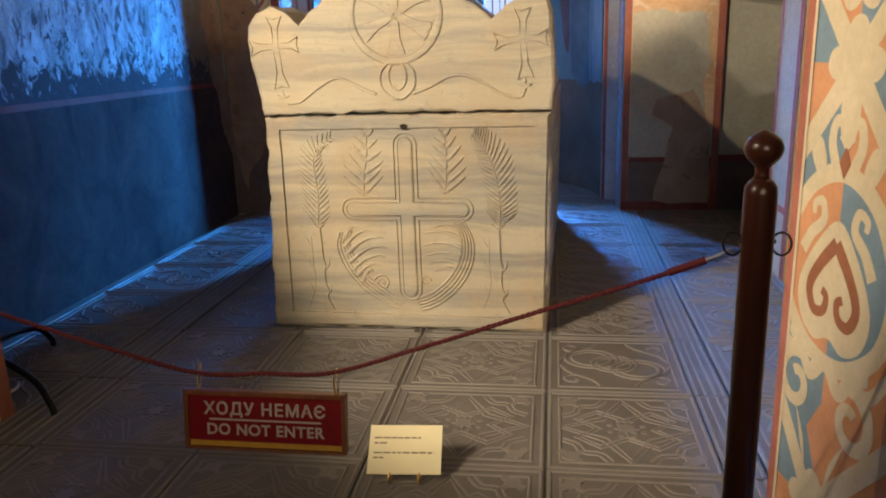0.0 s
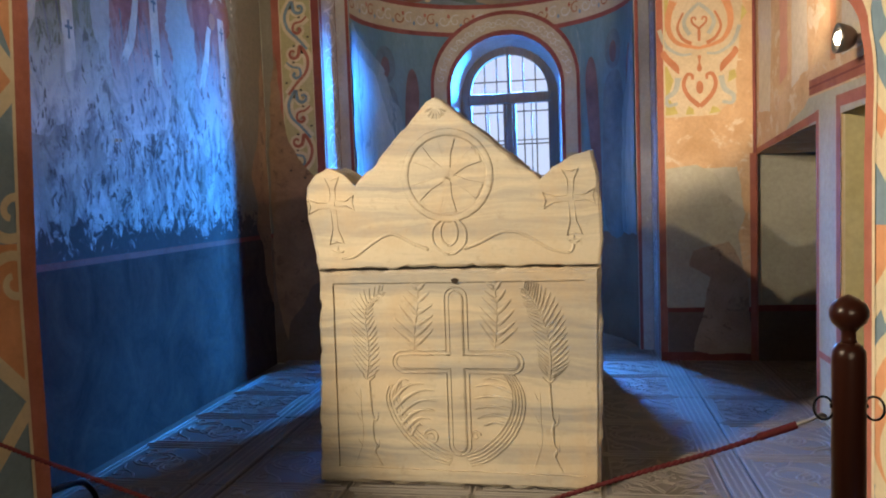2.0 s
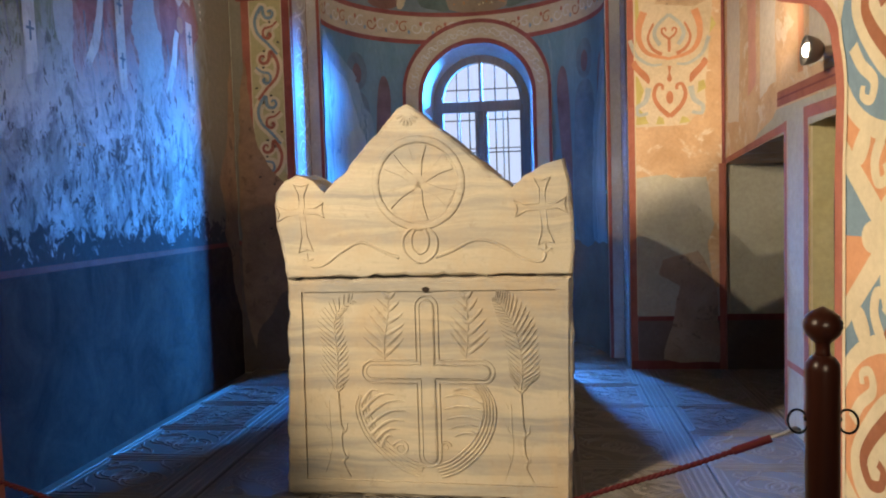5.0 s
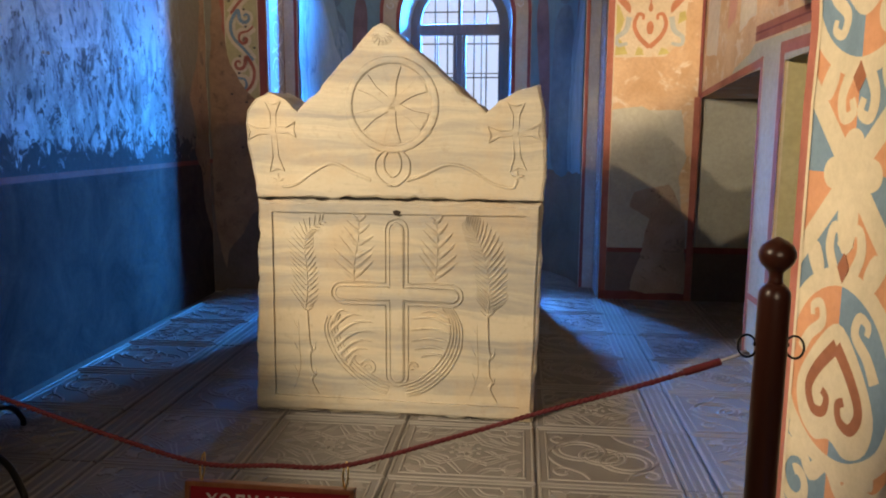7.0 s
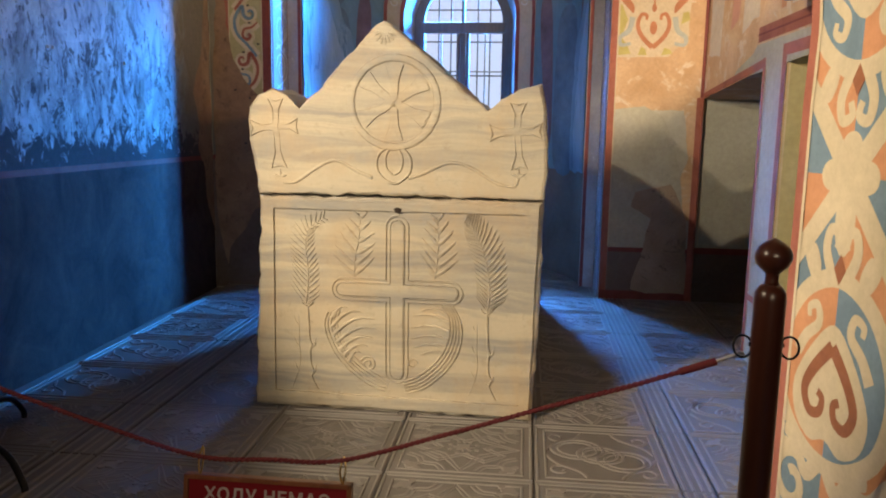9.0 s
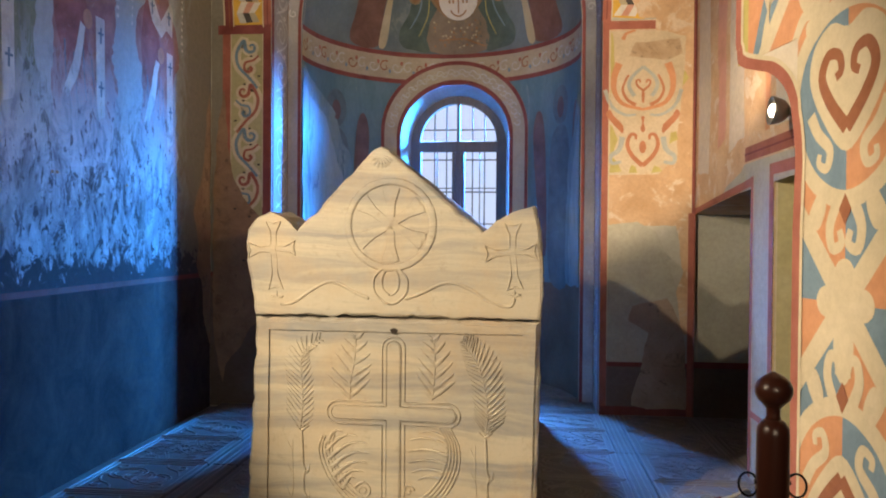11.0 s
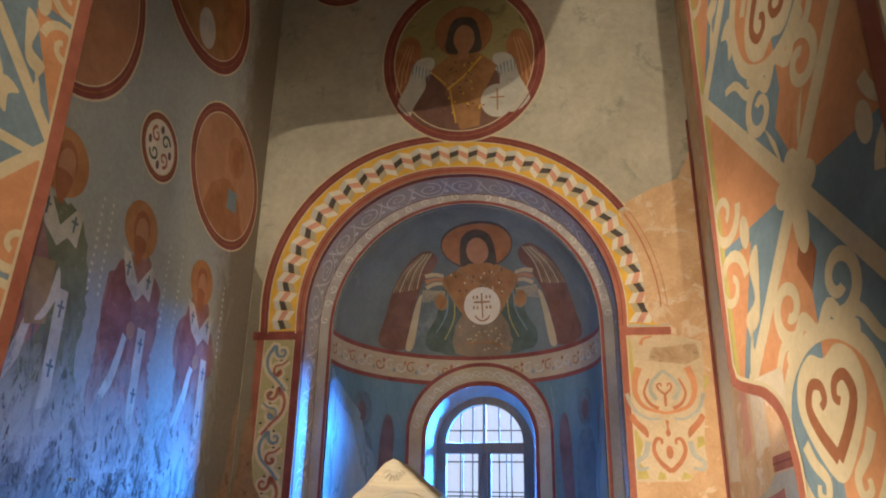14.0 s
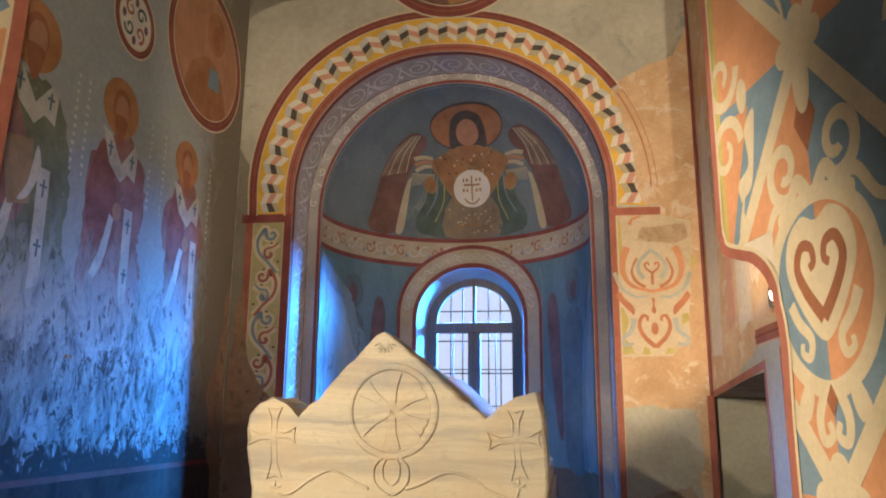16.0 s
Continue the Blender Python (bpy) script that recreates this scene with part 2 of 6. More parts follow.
M_DARKPL = plaster("dark_dado", (0.12, 0.09, 0.072), (0.19, 0.145, 0.12), None, 0.4, 2.0)
M_BLUE = plaster("blue_fresco", (0.105, 0.140, 0.158), (0.165, 0.200, 0.215), (0.19, 0.215, 0.22), 0.38, 2.2, stretch=(1, 1, 0.6))
M_TEAL = plaster("teal_fresco", (0.08, 0.16, 0.21), (0.15, 0.25, 0.30), (0.20, 0.27, 0.30), 0.36, 2.4, stretch=(1, 1, 0.4))
# paler fresco tone, paints window light onto the apse wall
M_LIT = plaster("lit_fresco", (0.17, 0.25, 0.31), (0.29, 0.38, 0.45), (0.13, 0.21, 0.27), 0.42, 3.6, stretch=(1.3, 1.3, 0.30))
M_LAV = plaster("lavender_soffit", (0.30, 0.285, 0.29), (0.42, 0.40, 0.40), (0.49, 0.47, 0.46), 0.36, 3.0)
M_SAND = plaster("sand_band", (0.34, 0.29, 0.21), (0.45, 0.39, 0.29), None, 0.4, 3.0)
M_OLIVEPALE = plaster("pale_olive_panel", (0.42, 0.37, 0.19), (0.52, 0.46, 0.27), None, 0.4, 2.0)
M_OLIVEDARK = plaster("dark_olive_ground", (0.24, 0.21, 0.095), (0.33, 0.29, 0.14), (0.20, 0.16, 0.08), 0.4, 2.4)
# end wall plaster at half brightness, for shade painted into the left corner
M_UPPERSHADE = plaster("shaded_grey_plaster", (0.17, 0.155, 0.125), (0.25, 0.23, 0.185), None, 0.4, 2.2)
M_PANEL = plaster("cream_panel", (0.50, 0.41, 0.28), (0.60, 0.50, 0.36), (0.56, 0.42, 0.27), 0.36, 3.0)
M_WORNPATCH = plaster("rough_patch", (0.36, 0.25, 0.15), (0.52, 0.40, 0.27), (0.28, 0.21, 0.14), 0.42, 9.0, relief=0.6)
M_MARBLE = marble_material()
M_IRON = iron_material("cast_iron", (0.100, 0.090, 0.081), (0.158, 0.142, 0.128), 0.05, 0.46, 0.58, 0.28)
M_WORN = iron_material("worn_iron", (0.150, 0.136, 0.122), (0.220, 0.200, 0.180), 0.05, 0.42, 0.54, 0.20)
P_RED = paint("red_ochre_paint", (0.19, 0.045, 0.04))
P_BRICK = paint("brick_red_paint", (0.32, 0.105, 0.07))
P_CREAM = paint("cream_paint", (0.55, 0.465, 0.32), 0.15, (0.55, 0.43, 0.27))
P_SANDY = paint("grey_sand_paint", (0.40, 0.34, 0.22), 0.15)
P_WORNRED = paint("worn_orange_red_paint", (0.42, 0.17, 0.085), 0.2, (0.58, 0.40, 0.25))
P_SKY = paint("pale_blue_paint", (0.36, 0.38, 0.35), 0.15, (0.52, 0.45, 0.34))
P_LIME = paint("yellow_green_paint", (0.44, 0.38, 0.13), 0.2, (0.55, 0.46, 0.27))
P_WHITE = paint("chalk_paint", (0.62, 0.58, 0.50), 0.15)
P_ORANGE = paint("orange_paint", (0.53, 0.25, 0.125), 0.2, (0.62, 0.40, 0.22))
P_BLUE = paint("blue_grey_paint", (0.16, 0.235, 0.30), 0.25, (0.32, 0.34, 0.34))
P_BROWN = paint("brown_paint", (0.27, 0.10, 0.045), 0.25)
P_YELLOW = paint("yellow_ochre_paint", (0.62, 0.37, 0.05), 0.2)
P_OLIVE = paint("olive_paint", (0.42, 0.36, 0.11), 0.2)
P_BLACK = paint("black_paint", (0.06, 0.05, 0.045), 0.2, (0.2, 0.16, 0.12))
P_PINK = paint("pink_paint", (0.55, 0.28, 0.20), 0.2)
P_FLESH = paint("ochre_flesh_paint", (0.36, 0.18, 0.10), 0.2)
P_GOLD = paint("gold_brown_paint", (0.30, 0.15, 0.06), 0.35, (0.45, 0.3, 0.15))
P_GREEN = paint("deep_green_paint", (0.07, 0.105, 0.09), 0.3, (0.16, 0.2, 0.16))
P_PURPLE = paint("faded_purple_paint", (0.13, 0.085, 0.095), 0.3, (0.2, 0.17, 0.18))
P_GREYW = paint("grey_white_paint", (0.46, 0.45, 0.41), 0.2)
P_LAVW = paint("pale_lavender_paint", (0.56, 0.54, 0.55), 0.2, (0.4, 0.38, 0.4))
P_HALO = paint("halo_ochre_paint", (0.30, 0.13, 0.055), 0.25)
P_ROBE = eroded_paint("faded_green_robe_paint", (0.15, 0.17, 0.115), (0.33, 0.34, 0.31))
P_ROBE2 = eroded_paint("faded_purple_robe_paint", (0.27, 0.145, 0.135), (0.36, 0.33, 0.31))
P_STOLE = eroded_paint("chalky_stole_paint", (0.46, 0.45, 0.41), (0.38, 0.36, 0.33))
P_FOLD = eroded_paint("dim_fold_paint", (0.12, 0.13, 0.15), (0.22, 0.22, 0.23))
P_WINE = eroded_paint("faded_wine_paint", (0.24, 0.10, 0.09), (0.34, 0.27, 0.25))
P_BOOK = paint("dull_ochre_paint", (0.27, 0.19, 0.10), 0.3, (0.34, 0.27, 0.2))
P_NIMBUS = paint("orange_nimbus_paint", (0.36, 0.165, 0.065), 0.25)
P_DRAB = paint("drab_brown_paint", (0.20, 0.155, 0.11), 0.25)
P_WING = paint("dark_red_wing_paint", (0.15, 0.075, 0.058), 0.3)
# in-between tone for the soft rim of that painted light
M_HALFLIT = plaster("half_lit_fresco", (0.12, 0.20, 0.255), (0.20, 0.29, 0.35), (0.10, 0.18, 0.23), 0.42, 3.6, stretch=(1.3, 1.3, 0.30))
P_DIM = paint("dim_blue_paint", (0.09, 0.14, 0.18), 0.3, (0.16, 0.2, 0.22))
M_POST = wood_material("polished_dark_wood", (0.036, 0.0105, 0.007), (0.062, 0.018, 0.011), 0.28)
M_FRAME = wood_material("window_wood", (0.05, 0.045, 0.045), (0.09, 0.08, 0.075), 0.5)
M_BLACK = simple("black_metal", (0.015, 0.015, 0.017), 0.3, 0.7)
M_STEEL = simple("dull_steel", (0.45, 0.42, 0.38), 0.35, 1.0)
M_BRASS = simple("brass", (0.55, 0.36, 0.13), 0.35, 1.0)
M_ROPE = simple("red_rope", (0.125, 0.010, 0.014), 0.7, 0.0, 220, 0.6)
M_SIGNRED = simple("sign_red", (0.23, 0.008, 0.016), 0.35, 0.0, 8, 0.12)
M_SIGNWHITE = simple("sign_white", (0.56, 0.46, 0.44), 0.5)
M_SIGNWOOD = wood_material("sign_wood", (0.16, 0.05, 0.022), (0.25, 0.09, 0.04), 0.35)
M_GILT = simple("gilt_strip", (0.62, 0.33, 0.05), 0.4)
M_CARD = simple("cream_card", (0.72, 0.64, 0.40), 0.6, 0.0, 12, 0.06)
M_INK = simple("faded_ink", (0.20, 0.15, 0.10), 0.7)
M_BULB = simple("lit_bulb", (1.0, 0.82, 0.6), 0.4, 0.0, 5, 0.02, 14.0)
M_BOWL = simple("grey_metal", (0.16, 0.15, 0.14), 0.35, 0.8)
M_HALL = plaster("hall_plaster", (0.42, 0.34, 0.25), (0.55, 0.46, 0.36), None, 0.4, 0.8)

# ---- building tools ----
def mesh_object(name, bm, material, parent=None, smooth=False):
    me = bpy.data.meshes.new(name)
    bmesh.ops.recalc_face_normals(bm, faces=bm.faces)
    bm.to_mesh(me)
    bm.free()
    me.materials.append(material)
    if smooth:
        for f in me.polygons:
            f.use_smooth = True
    ob = new(name, me)
    if parent is not None:
        ob.parent = parent
    return ob


def part(name, bm, material, parent, label="", smooth=False):
    ob = mesh_object(name, bm, material, parent, smooth)
    if label:
        ob["label"] = label
    return ob


def empty(name, m, label, category, group=""):
    ob = new(name)
    ob.matrix_basis = m
    return tagged(ob, label, category, group)


def structure(ob, label, category):
    return tagged(ob, label, category, kind="structure")


def add_box(bm, lo, hi, bevel=0.0):
    v = [bm.verts.new((x, y, z)) for x in (lo[0], hi[0]) for y in (lo[1], hi[1]) for z in (lo[2], hi[2])]
    fs = [bm.faces.new([v[i] for i in q]) for q in ((0, 1, 3, 2), (4, 6, 7, 5), (0, 4, 5, 1), (2, 3, 7, 6), (0, 2, 6, 4), (1, 5, 7, 3))]
    if bevel:
        es = list({e for f in fs for e in f.edges})
        bmesh.ops.bevel(bm, geom=es, offset=bevel, segments=2, affect="EDGES", profile=0.6)
    return bm


def box(lo, hi, bevel=0.0):
    return add_box(bmesh.new(), lo, hi, bevel)


def add_prism(bm, pts, put, a, b):
    """A plate: the outline pts (u, v), from depth a to depth b; put(u, v, d) gives the place."""
    lo = [bm.verts.new(put(u, v, a)) for u, v in pts]
    hi = [bm.verts.new(put(u, v, b)) for u, v in pts]
    n = len(pts)
    caps = [bm.faces.new(lo), bm.faces.new(list(reversed(hi)))]
    for i in range(n):
        bm.faces.new((lo[i], lo[(i + 1) % n], hi[(i + 1) % n], hi[i]))
    bm.normal_update()
    bmesh.ops.triangulate(bm, faces=caps, ngon_method="EAR_CLIP")
    return bm


def prism(pts, put, a, b):
    return add_prism(bmesh.new(), pts, put, a, b)


def on_y(u, v, d):
    return (u, d, v)


def on_x(u, v, d):
    return (d, u, v)


def add_tube(bm, path, radius, sides=8, closed=False):
    """A tube along a path; radius may be a number or one for each point."""
    path = [Vector(p) for p in path]
    n = len(path)
    rings = []
    up = None
    for i, p in enumerate(path):
        a = path[(i - 1) % n] if (closed or i) else p
        b = path[(i + 1) % n] if (closed or i < n - 1) else p
        d = (b - a).normalized()
        if up is None:
            up = Vector((0, 0, 1)) if abs(d.z) < 0.9 else Vector((1, 0, 0))
        s = d.cross(up).normalized()
        up = s.cross(d).normalized()
        r = radius[i] if isinstance(radius, (list, tuple)) else radius
        rings.append([bm.verts.new(p + r * (math.cos(w) * s + math.sin(w) * up)) for w in (2 * math.pi * k / sides for k in range(sides))])
    for i in range(n if closed else n - 1):
        q, w = rings[i], rings[(i + 1) % n]
        for k in range(sides):
            bm.faces.new((q[k], q[(k + 1) % sides], w[(k + 1) % sides], w[k]))
    if not closed:
        bm.faces.new(rings[0])
        bm.faces.new(rings[-1])
    return bm


def tube(path, radius, sides=8, closed=False):
    return add_tube(bmesh.new(), path, radius, sides, closed)


def lathe(profile, sides=24):
    """A turned body round z; profile: (radius, z) from below."""
    bm = bmesh.new()
    rings = [[bm.verts.new((r * math.cos(2 * math.pi * k / sides), r * math.sin(2 * math.pi * k / sides), z)) for k in range(sides)] for r, z in profile]
    for a, b in zip(rings, rings[1:]):
        for k in range(sides):
            bm.faces.new((a[k], a[(k + 1) % sides], b[(k + 1) % sides], b[k]))
    bm.faces.new(rings[0])
    bm.faces.new(rings[-1])
    return bm


# ---- flat drawing: strokes and fills, laid on a surface ----
def smooth_line(pts, steps=6, closed=False):
    n = len(pts)
    out = []
    for i in range(n if closed else n - 1):
        def at(k):
            return pts[k % n] if closed else pts[min(max(k, 0), n - 1)]
        p0, p1, p2, p3 = at(i - 1), at(i), at(i + 1), at(i + 2)
        for s in range(steps):
            t = s / steps
            out.append(tuple(0.5 * (2 * b + (c - a) * t + (2 * a - 5 * b + 4 * c - d) * t * t + (3 * b - a - 3 * c + d) * t ** 3) for a, b, c, d in zip(p0, p1, p2, p3)))
    if not closed:
        out.append(tuple(pts[-1]))
    return out


def spiral(cx, cy, r0, r1, a0, a1, n=22):
    """A scroll: from radius r0 at angle a0 to r1 at a1 (degrees)."""
    return [(cx + (r0 + (r1 - r0) * k / n) * math.cos(radians(a0 + (a1 - a0) * k / n)), cy + (r0 + (r1 - r0) * k / n) * math.sin(radians(a0 + (a1 - a0) * k / n))) for k in range(n + 1)]


def disc(cx, cy, rx, ry=None, n=40):
    ry = rx if ry is None else ry
    return [(cx + rx * math.cos(2 * math.pi * k / n), cy + ry * math.sin(2 * math.pi * k / n)) for k in range(n)]


def clip_rect(pts, rect):
    """The part of an outline inside a rectangle (u0, v0, u1, v1)."""
    for axis, edge, sign in ((0, rect[0], 1), (1, rect[1], 1), (0, rect[2], -1), (1, rect[3], -1)):
        res = []
        for i, b in enumerate(pts):
            a = pts[i - 1]
            da, db = sign * (a[axis] - edge), sign * (b[axis] - edge)
            if (da >= 0) != (db >= 0):
                f = da / (da - db)
                res.append((a[0] + (b[0] - a[0]) * f, a[1] + (b[1] - a[1]) * f))
            if db >= 0:
                res.append(b)
        pts = res
        if len(pts) < 3:
            return []
    return pts


class Drawing:
    """Painted shapes on a surface: put(u, v, d) gives the place d above it. Each colour becomes one part.
    step: longest edge on a curved surface; clip: rectangles that the paint stays inside."""

    def __init__(self, put, parent, lift=0.002, step=None, clip=(None,)):
        self.put, self.parent, self.lift, self.step, self.clip, self.sets, self.count = put, parent, lift, step, clip, {}, 0

    def piece(self, name, material, pts, level):
        bm = self.sets.setdefault((name, material.name, level), (bmesh.new(), material))[0]
        high = self.lift * (level + 0.9 * (self.count % 97) / 97)
        for rect in self.clip:
            q = clip_rect(pts, rect) if rect else pts
            clean = [p for i, p in enumerate(q) if math.hypot(p[0] - q[i - 1][0], p[1] - q[i - 1][1]) > 1e-5]
            if len(clean) < 3:
                continue
            if not self.step and len(clean) <= 4:
                bm.faces.new([bm.verts.new(self.put(u, v, high)) for u, v in clean])
                continue
            t = bmesh.new()
            f = t.faces.new([t.verts.new((u, v, 0)) for u, v in clean])
            t.normal_update()
            bmesh.ops.triangulate(t, faces=[f], ngon_method="EAR_CLIP")
            for _ in range(6 if self.step else 0):
                long = [e for e in t.edges if e.calc_length() > self.step]
                if not long:
                    break
                bmesh.ops.subdivide_edges(t, edges=long, cuts=1)
                bmesh.ops.triangulate(t, faces=t.faces[:])
            new_v = {v: bm.verts.new(self.put(v.co.x, v.co.y, high)) for v in t.verts}
            for g in t.faces:
                bm.faces.new([new_v[v] for v in g.verts])
            t.free()

    def fill(self, name, material, pts, level=1):
        self.count += 1
        self.piece(name, material, list(pts), level)

    def rect(self, name, material, u0, v0, u1, v1, level=1):
        self.count += 1
        self.piece(name, material, [(u0, v0), (u1, v0), (u1, v1), (u0, v1)], level)

    def ragged(self, name, material, pts, level=1, amp=0.02, closed=True):
        """A fill with an uneven, broken outline."""
        self.count += 1
        fine = []
        for i, (x0, y0) in enumerate(pts):
            x1, y1 = pts[(i + 1) % len(pts)]
            k = max(1, int(math.hypot(x1 - x0, y1 - y0) / 0.03))
            for s in range(k):
                x, y = x0 + (x1 - x0) * s / k, y0 + (y1 - y0) * s / k
                q = noise.noise_vector(Vector((x * 6, y * 6, 1.7))) * amp + noise.noise_vector(Vector((x * 25, y * 25, 5.1))) * amp * 0.4
                fine.append((x + q.x, y + q.y))
        self.piece(name, material, fine, level)

    def stroke(self, name, material, pts, w0, w1=None, level=1, closed=False):
        w1 = w0 if w1 is None else w1
        self.count += 1
        n = len(pts)
        rows = []
        for i, (x, y) in enumerate(pts):
            a = pts[(i - 1) % n] if (closed or i) else pts[i]
            b = pts[(i + 1) % n] if (closed or i < n - 1) else pts[i]
            dx, dy = b[0] - a[0], b[1] - a[1]
            l = math.hypot(dx, dy) or 1
            w = 0.5 * (w0 + (w1 - w0) * i / max(1, n - 1))
            rows.append(((x - dy / l * w, y + dx / l * w), (x + dy / l * w, y - dx / l * w)))
        for i in range(n if closed else n - 1):
            (a, b), (c, d) = rows[i], rows[(i + 1) % n]
            self.piece(name, material, [a, b, d, c], level)

    def finish(self):
        for (name, _, level), (bm, material) in self.sets.items():
            if bm.faces:
                part(name, bm, material, self.parent)

# ---- the place: arch, chamber, apse ----
CX = -0.75                      # axis of the apse arch
ARCH_R, SPRING = 1.235, 2.98    # opening of the apse arch
WALL_L, WALL_R, WALL_END = -2.46, 1.15, 5.6
APSE_Y, APSE_R, CONCH_Z = 6.0, 1.12, 3.0


def arch_points(cx, r, spring, foot, n=40):
    """The outline of an arched opening, from its left foot over the crown to its right foot."""
    return [(cx - r, foot)] + [(cx - r * math.cos(math.pi * k / n), spring + r * math.sin(math.pi * k / n)) for k in range(n + 1)] + [(cx + r, foot)]


def shoulder(a, r):
    """The apse arch is not quite round: its left shoulder stands out. a: degrees from the right foot."""
    if not 90 < a < 180:
        return r
    return r + (0.030 + 0.15 * max(0.0, r - ARCH_R)) * math.sin(radians(2 * (a - 90)))


def arch_at(a, r):
    q = shoulder(a, r)
    return (CX + q * math.cos(radians(a)), SPRING + q * math.sin(radians(a)))


def apse_arch(n):
    """Outline of the opening of the apse arch."""
    return [(CX - ARCH_R, -0.03)] + [arch_at(180 - 180 * k / n, ARCH_R) for k in range(n + 1)] + [(CX + ARCH_R, -0.03)]


structure(mesh_object("floor", box((-4.6, -6.2, -0.2), (4.6, 8.0, -0.03)), M_IRON), "dark cast-iron tiled floor with raised ornament", "floor")
wall_left = structure(mesh_object("wall_left", box((WALL_L - 0.4, 2.2, -0.03), (WALL_L, 5.6, 7.0)), M_FRESCO), "eroded blue-grey fresco wall with faded standing figures", "wall")
out = [(WALL_L - 0.4, -0.03)] + apse_arch(48) + [(2.5, -0.03), (2.5, 7.0), (WALL_L - 0.4, 7.0)]
wall_end = structure(mesh_object("wall_end", prism(out, on_y, WALL_END, APSE_Y), M_UPPER), "grey-green plastered end wall round a painted arch", "wall")
structure(mesh_object("ceiling", box((-2.9, 1.2, 7.0), (2.5, 6.0, 7.2)), M_UPPER), "dim grey plaster ceiling over the chamber", "ceiling")

# right side wall, with a deep recess beside the end wall and a shallow one before it
out = [(1.9, -0.03), (2.95, -0.03), (2.95, 1.60), (3.87, 1.60), (3.87, -0.03), (4.24, -0.03), (4.24, 1.566), (5.6, 1.46), (5.6, 7.0), (1.9, 7.0)]
wall_right = structure(mesh_object("wall_right", prism(out, on_x, WALL_R, 2.1), M_ORANGE), "ochre plaster side wall with a recess and red borders", "wall")
recess_back = structure(mesh_object("wall_recess", box((2.1, 1.9, -0.03), (2.5, 5.6, 7.0)), M_GREY), "grey-green back wall of the recess", "wall")
structure(mesh_object("wall_niche", box((1.32, 2.95, -0.03), (2.1, 3.87, 1.6)), M_OLIVE), "olive back of a shallow wall niche", "wall")

# apse: half cylinder and quarter sphere, with a window
WIN_X, WIN_Z, WIN_R, WIN_Y, SILL = -0.71, 2.21, 0.51, 7.42, 1.12


def on_apse(u, z, d):
    """A place on the apse wall: u metres to the right of its middle, at height z, d before the wall."""
    a = u / APSE_R
    return (CX + (APSE_R - d) * math.sin(a), APSE_Y + (APSE_R - d) * math.cos(a), z)


def on_conch(u, v, d):
    """A place on the half dome: u to the right along the foot, v up along the curve."""
    a, b, r = u / APSE_R, v / APSE_R, APSE_R - d
    return (CX + r * math.cos(b) * math.sin(a), APSE_Y + r * math.cos(b) * math.cos(a), CONCH_Z + r * math.sin(b))


def apse_x(x):
    return APSE_R * math.asin(max(-1, min(1, (x - CX) / APSE_R)))


bm = bmesh.new()
NU, NZ, NV = 96, 76, 26
heights = [-0.03 + (CONCH_Z + 0.03) * k / NZ for k in range(NZ + 1)]
us = [APSE_R * math.pi * (k / NU - 0.5) for k in range(NU + 1)]
rows = [[bm.verts.new(on_apse(u, z, 0)) for u in us] for z in heights]
rows += [[bm.verts.new(on_conch(u, APSE_R * math.pi / 2 * k / NV, 0)) for u in us] for k in range(1, NV)]
for j in range(len(rows) - 1):
    for i in range(NU):
        if j < NZ:
            x, z = on_apse((us[i] + us[i + 1]) / 2, 0, 0)[0] - WIN_X, (heights[j] + heights[j + 1]) / 2
            if z > SILL - 0.03 and (abs(x) < WIN_R + 0.04 if z < WIN_Z else math.hypot(x, z - WIN_Z) < WIN_R + 0.04):
                continue
        bm.faces.new((rows[j][i], rows[j][i + 1], rows[j + 1][i + 1], rows[j + 1][i]))
top = bm.verts.new((CX, APSE_Y, CONCH_Z + APSE_R))
for i in range(NU):
    bm.faces.new((rows[-1][i], rows[-1][i + 1], top))
bmesh.ops.delete(bm, geom=[v for v in bm.verts if not v.link_faces], context="VERTS")
apse = structure(mesh_object("wall_apse", bm, M_TEAL, smooth=True), "rounded apse wall with dark blue fresco and half dome", "wall")
apse.data.materials.append(M_BLUE)
for f in apse.data.polygons:
    f.material_index = 1 if f.center.z > CONCH_Z else 0
thick = apse.modifiers.new("thickness", "SOLIDIFY")
thick.thickness, thick.offset = 0.36, 1.0
# the lip between arch and apse
bm = bmesh.new()
a = arch_points(CX, ARCH_R + 0.02, SPRING, -0.03, 48)
b = arch_points(CX, APSE_R - 0.004, CONCH_Z, -0.03, 48)
for y in (APSE_Y - 0.004, APSE_Y + 0.05):
    va, vb = [bm.verts.new((x, y, z)) for x, z in a], [bm.verts.new((x, y, z)) for x, z in b]
    for i in range(len(a) - 1):
        bm.faces.new((va[i], va[i + 1], vb[i + 1], vb[i]))
structure(mesh_object("trim_apse_arch", bm, M_LAV), "pale lavender edge of the apse arch", "trim")
# window embrasure
bm = bmesh.new()
a = arch_points(WIN_X, WIN_R, WIN_Z, SILL, 32)
b = arch_points(WIN_X, WIN_R - 0.05, WIN_Z - 0.02, SILL + 0.04, 32)
va = [bm.verts.new((x, APSE_Y + math.sqrt(APSE_R ** 2 - (x - CX) ** 2) - 0.004, z)) for x, z in a]
vb = [bm.verts.new((x, WIN_Y + 0.1, z)) for x, z in b]
for i in range(len(a)):
    k = (i + 1) % len(a)
    bm.faces.new((va[i], va[k], vb[k], vb[i]))
structure(mesh_object("trim_window_embrasure", bm, M_LAV, smooth=False), "pale plaster embrasure of the apse window", "trim")


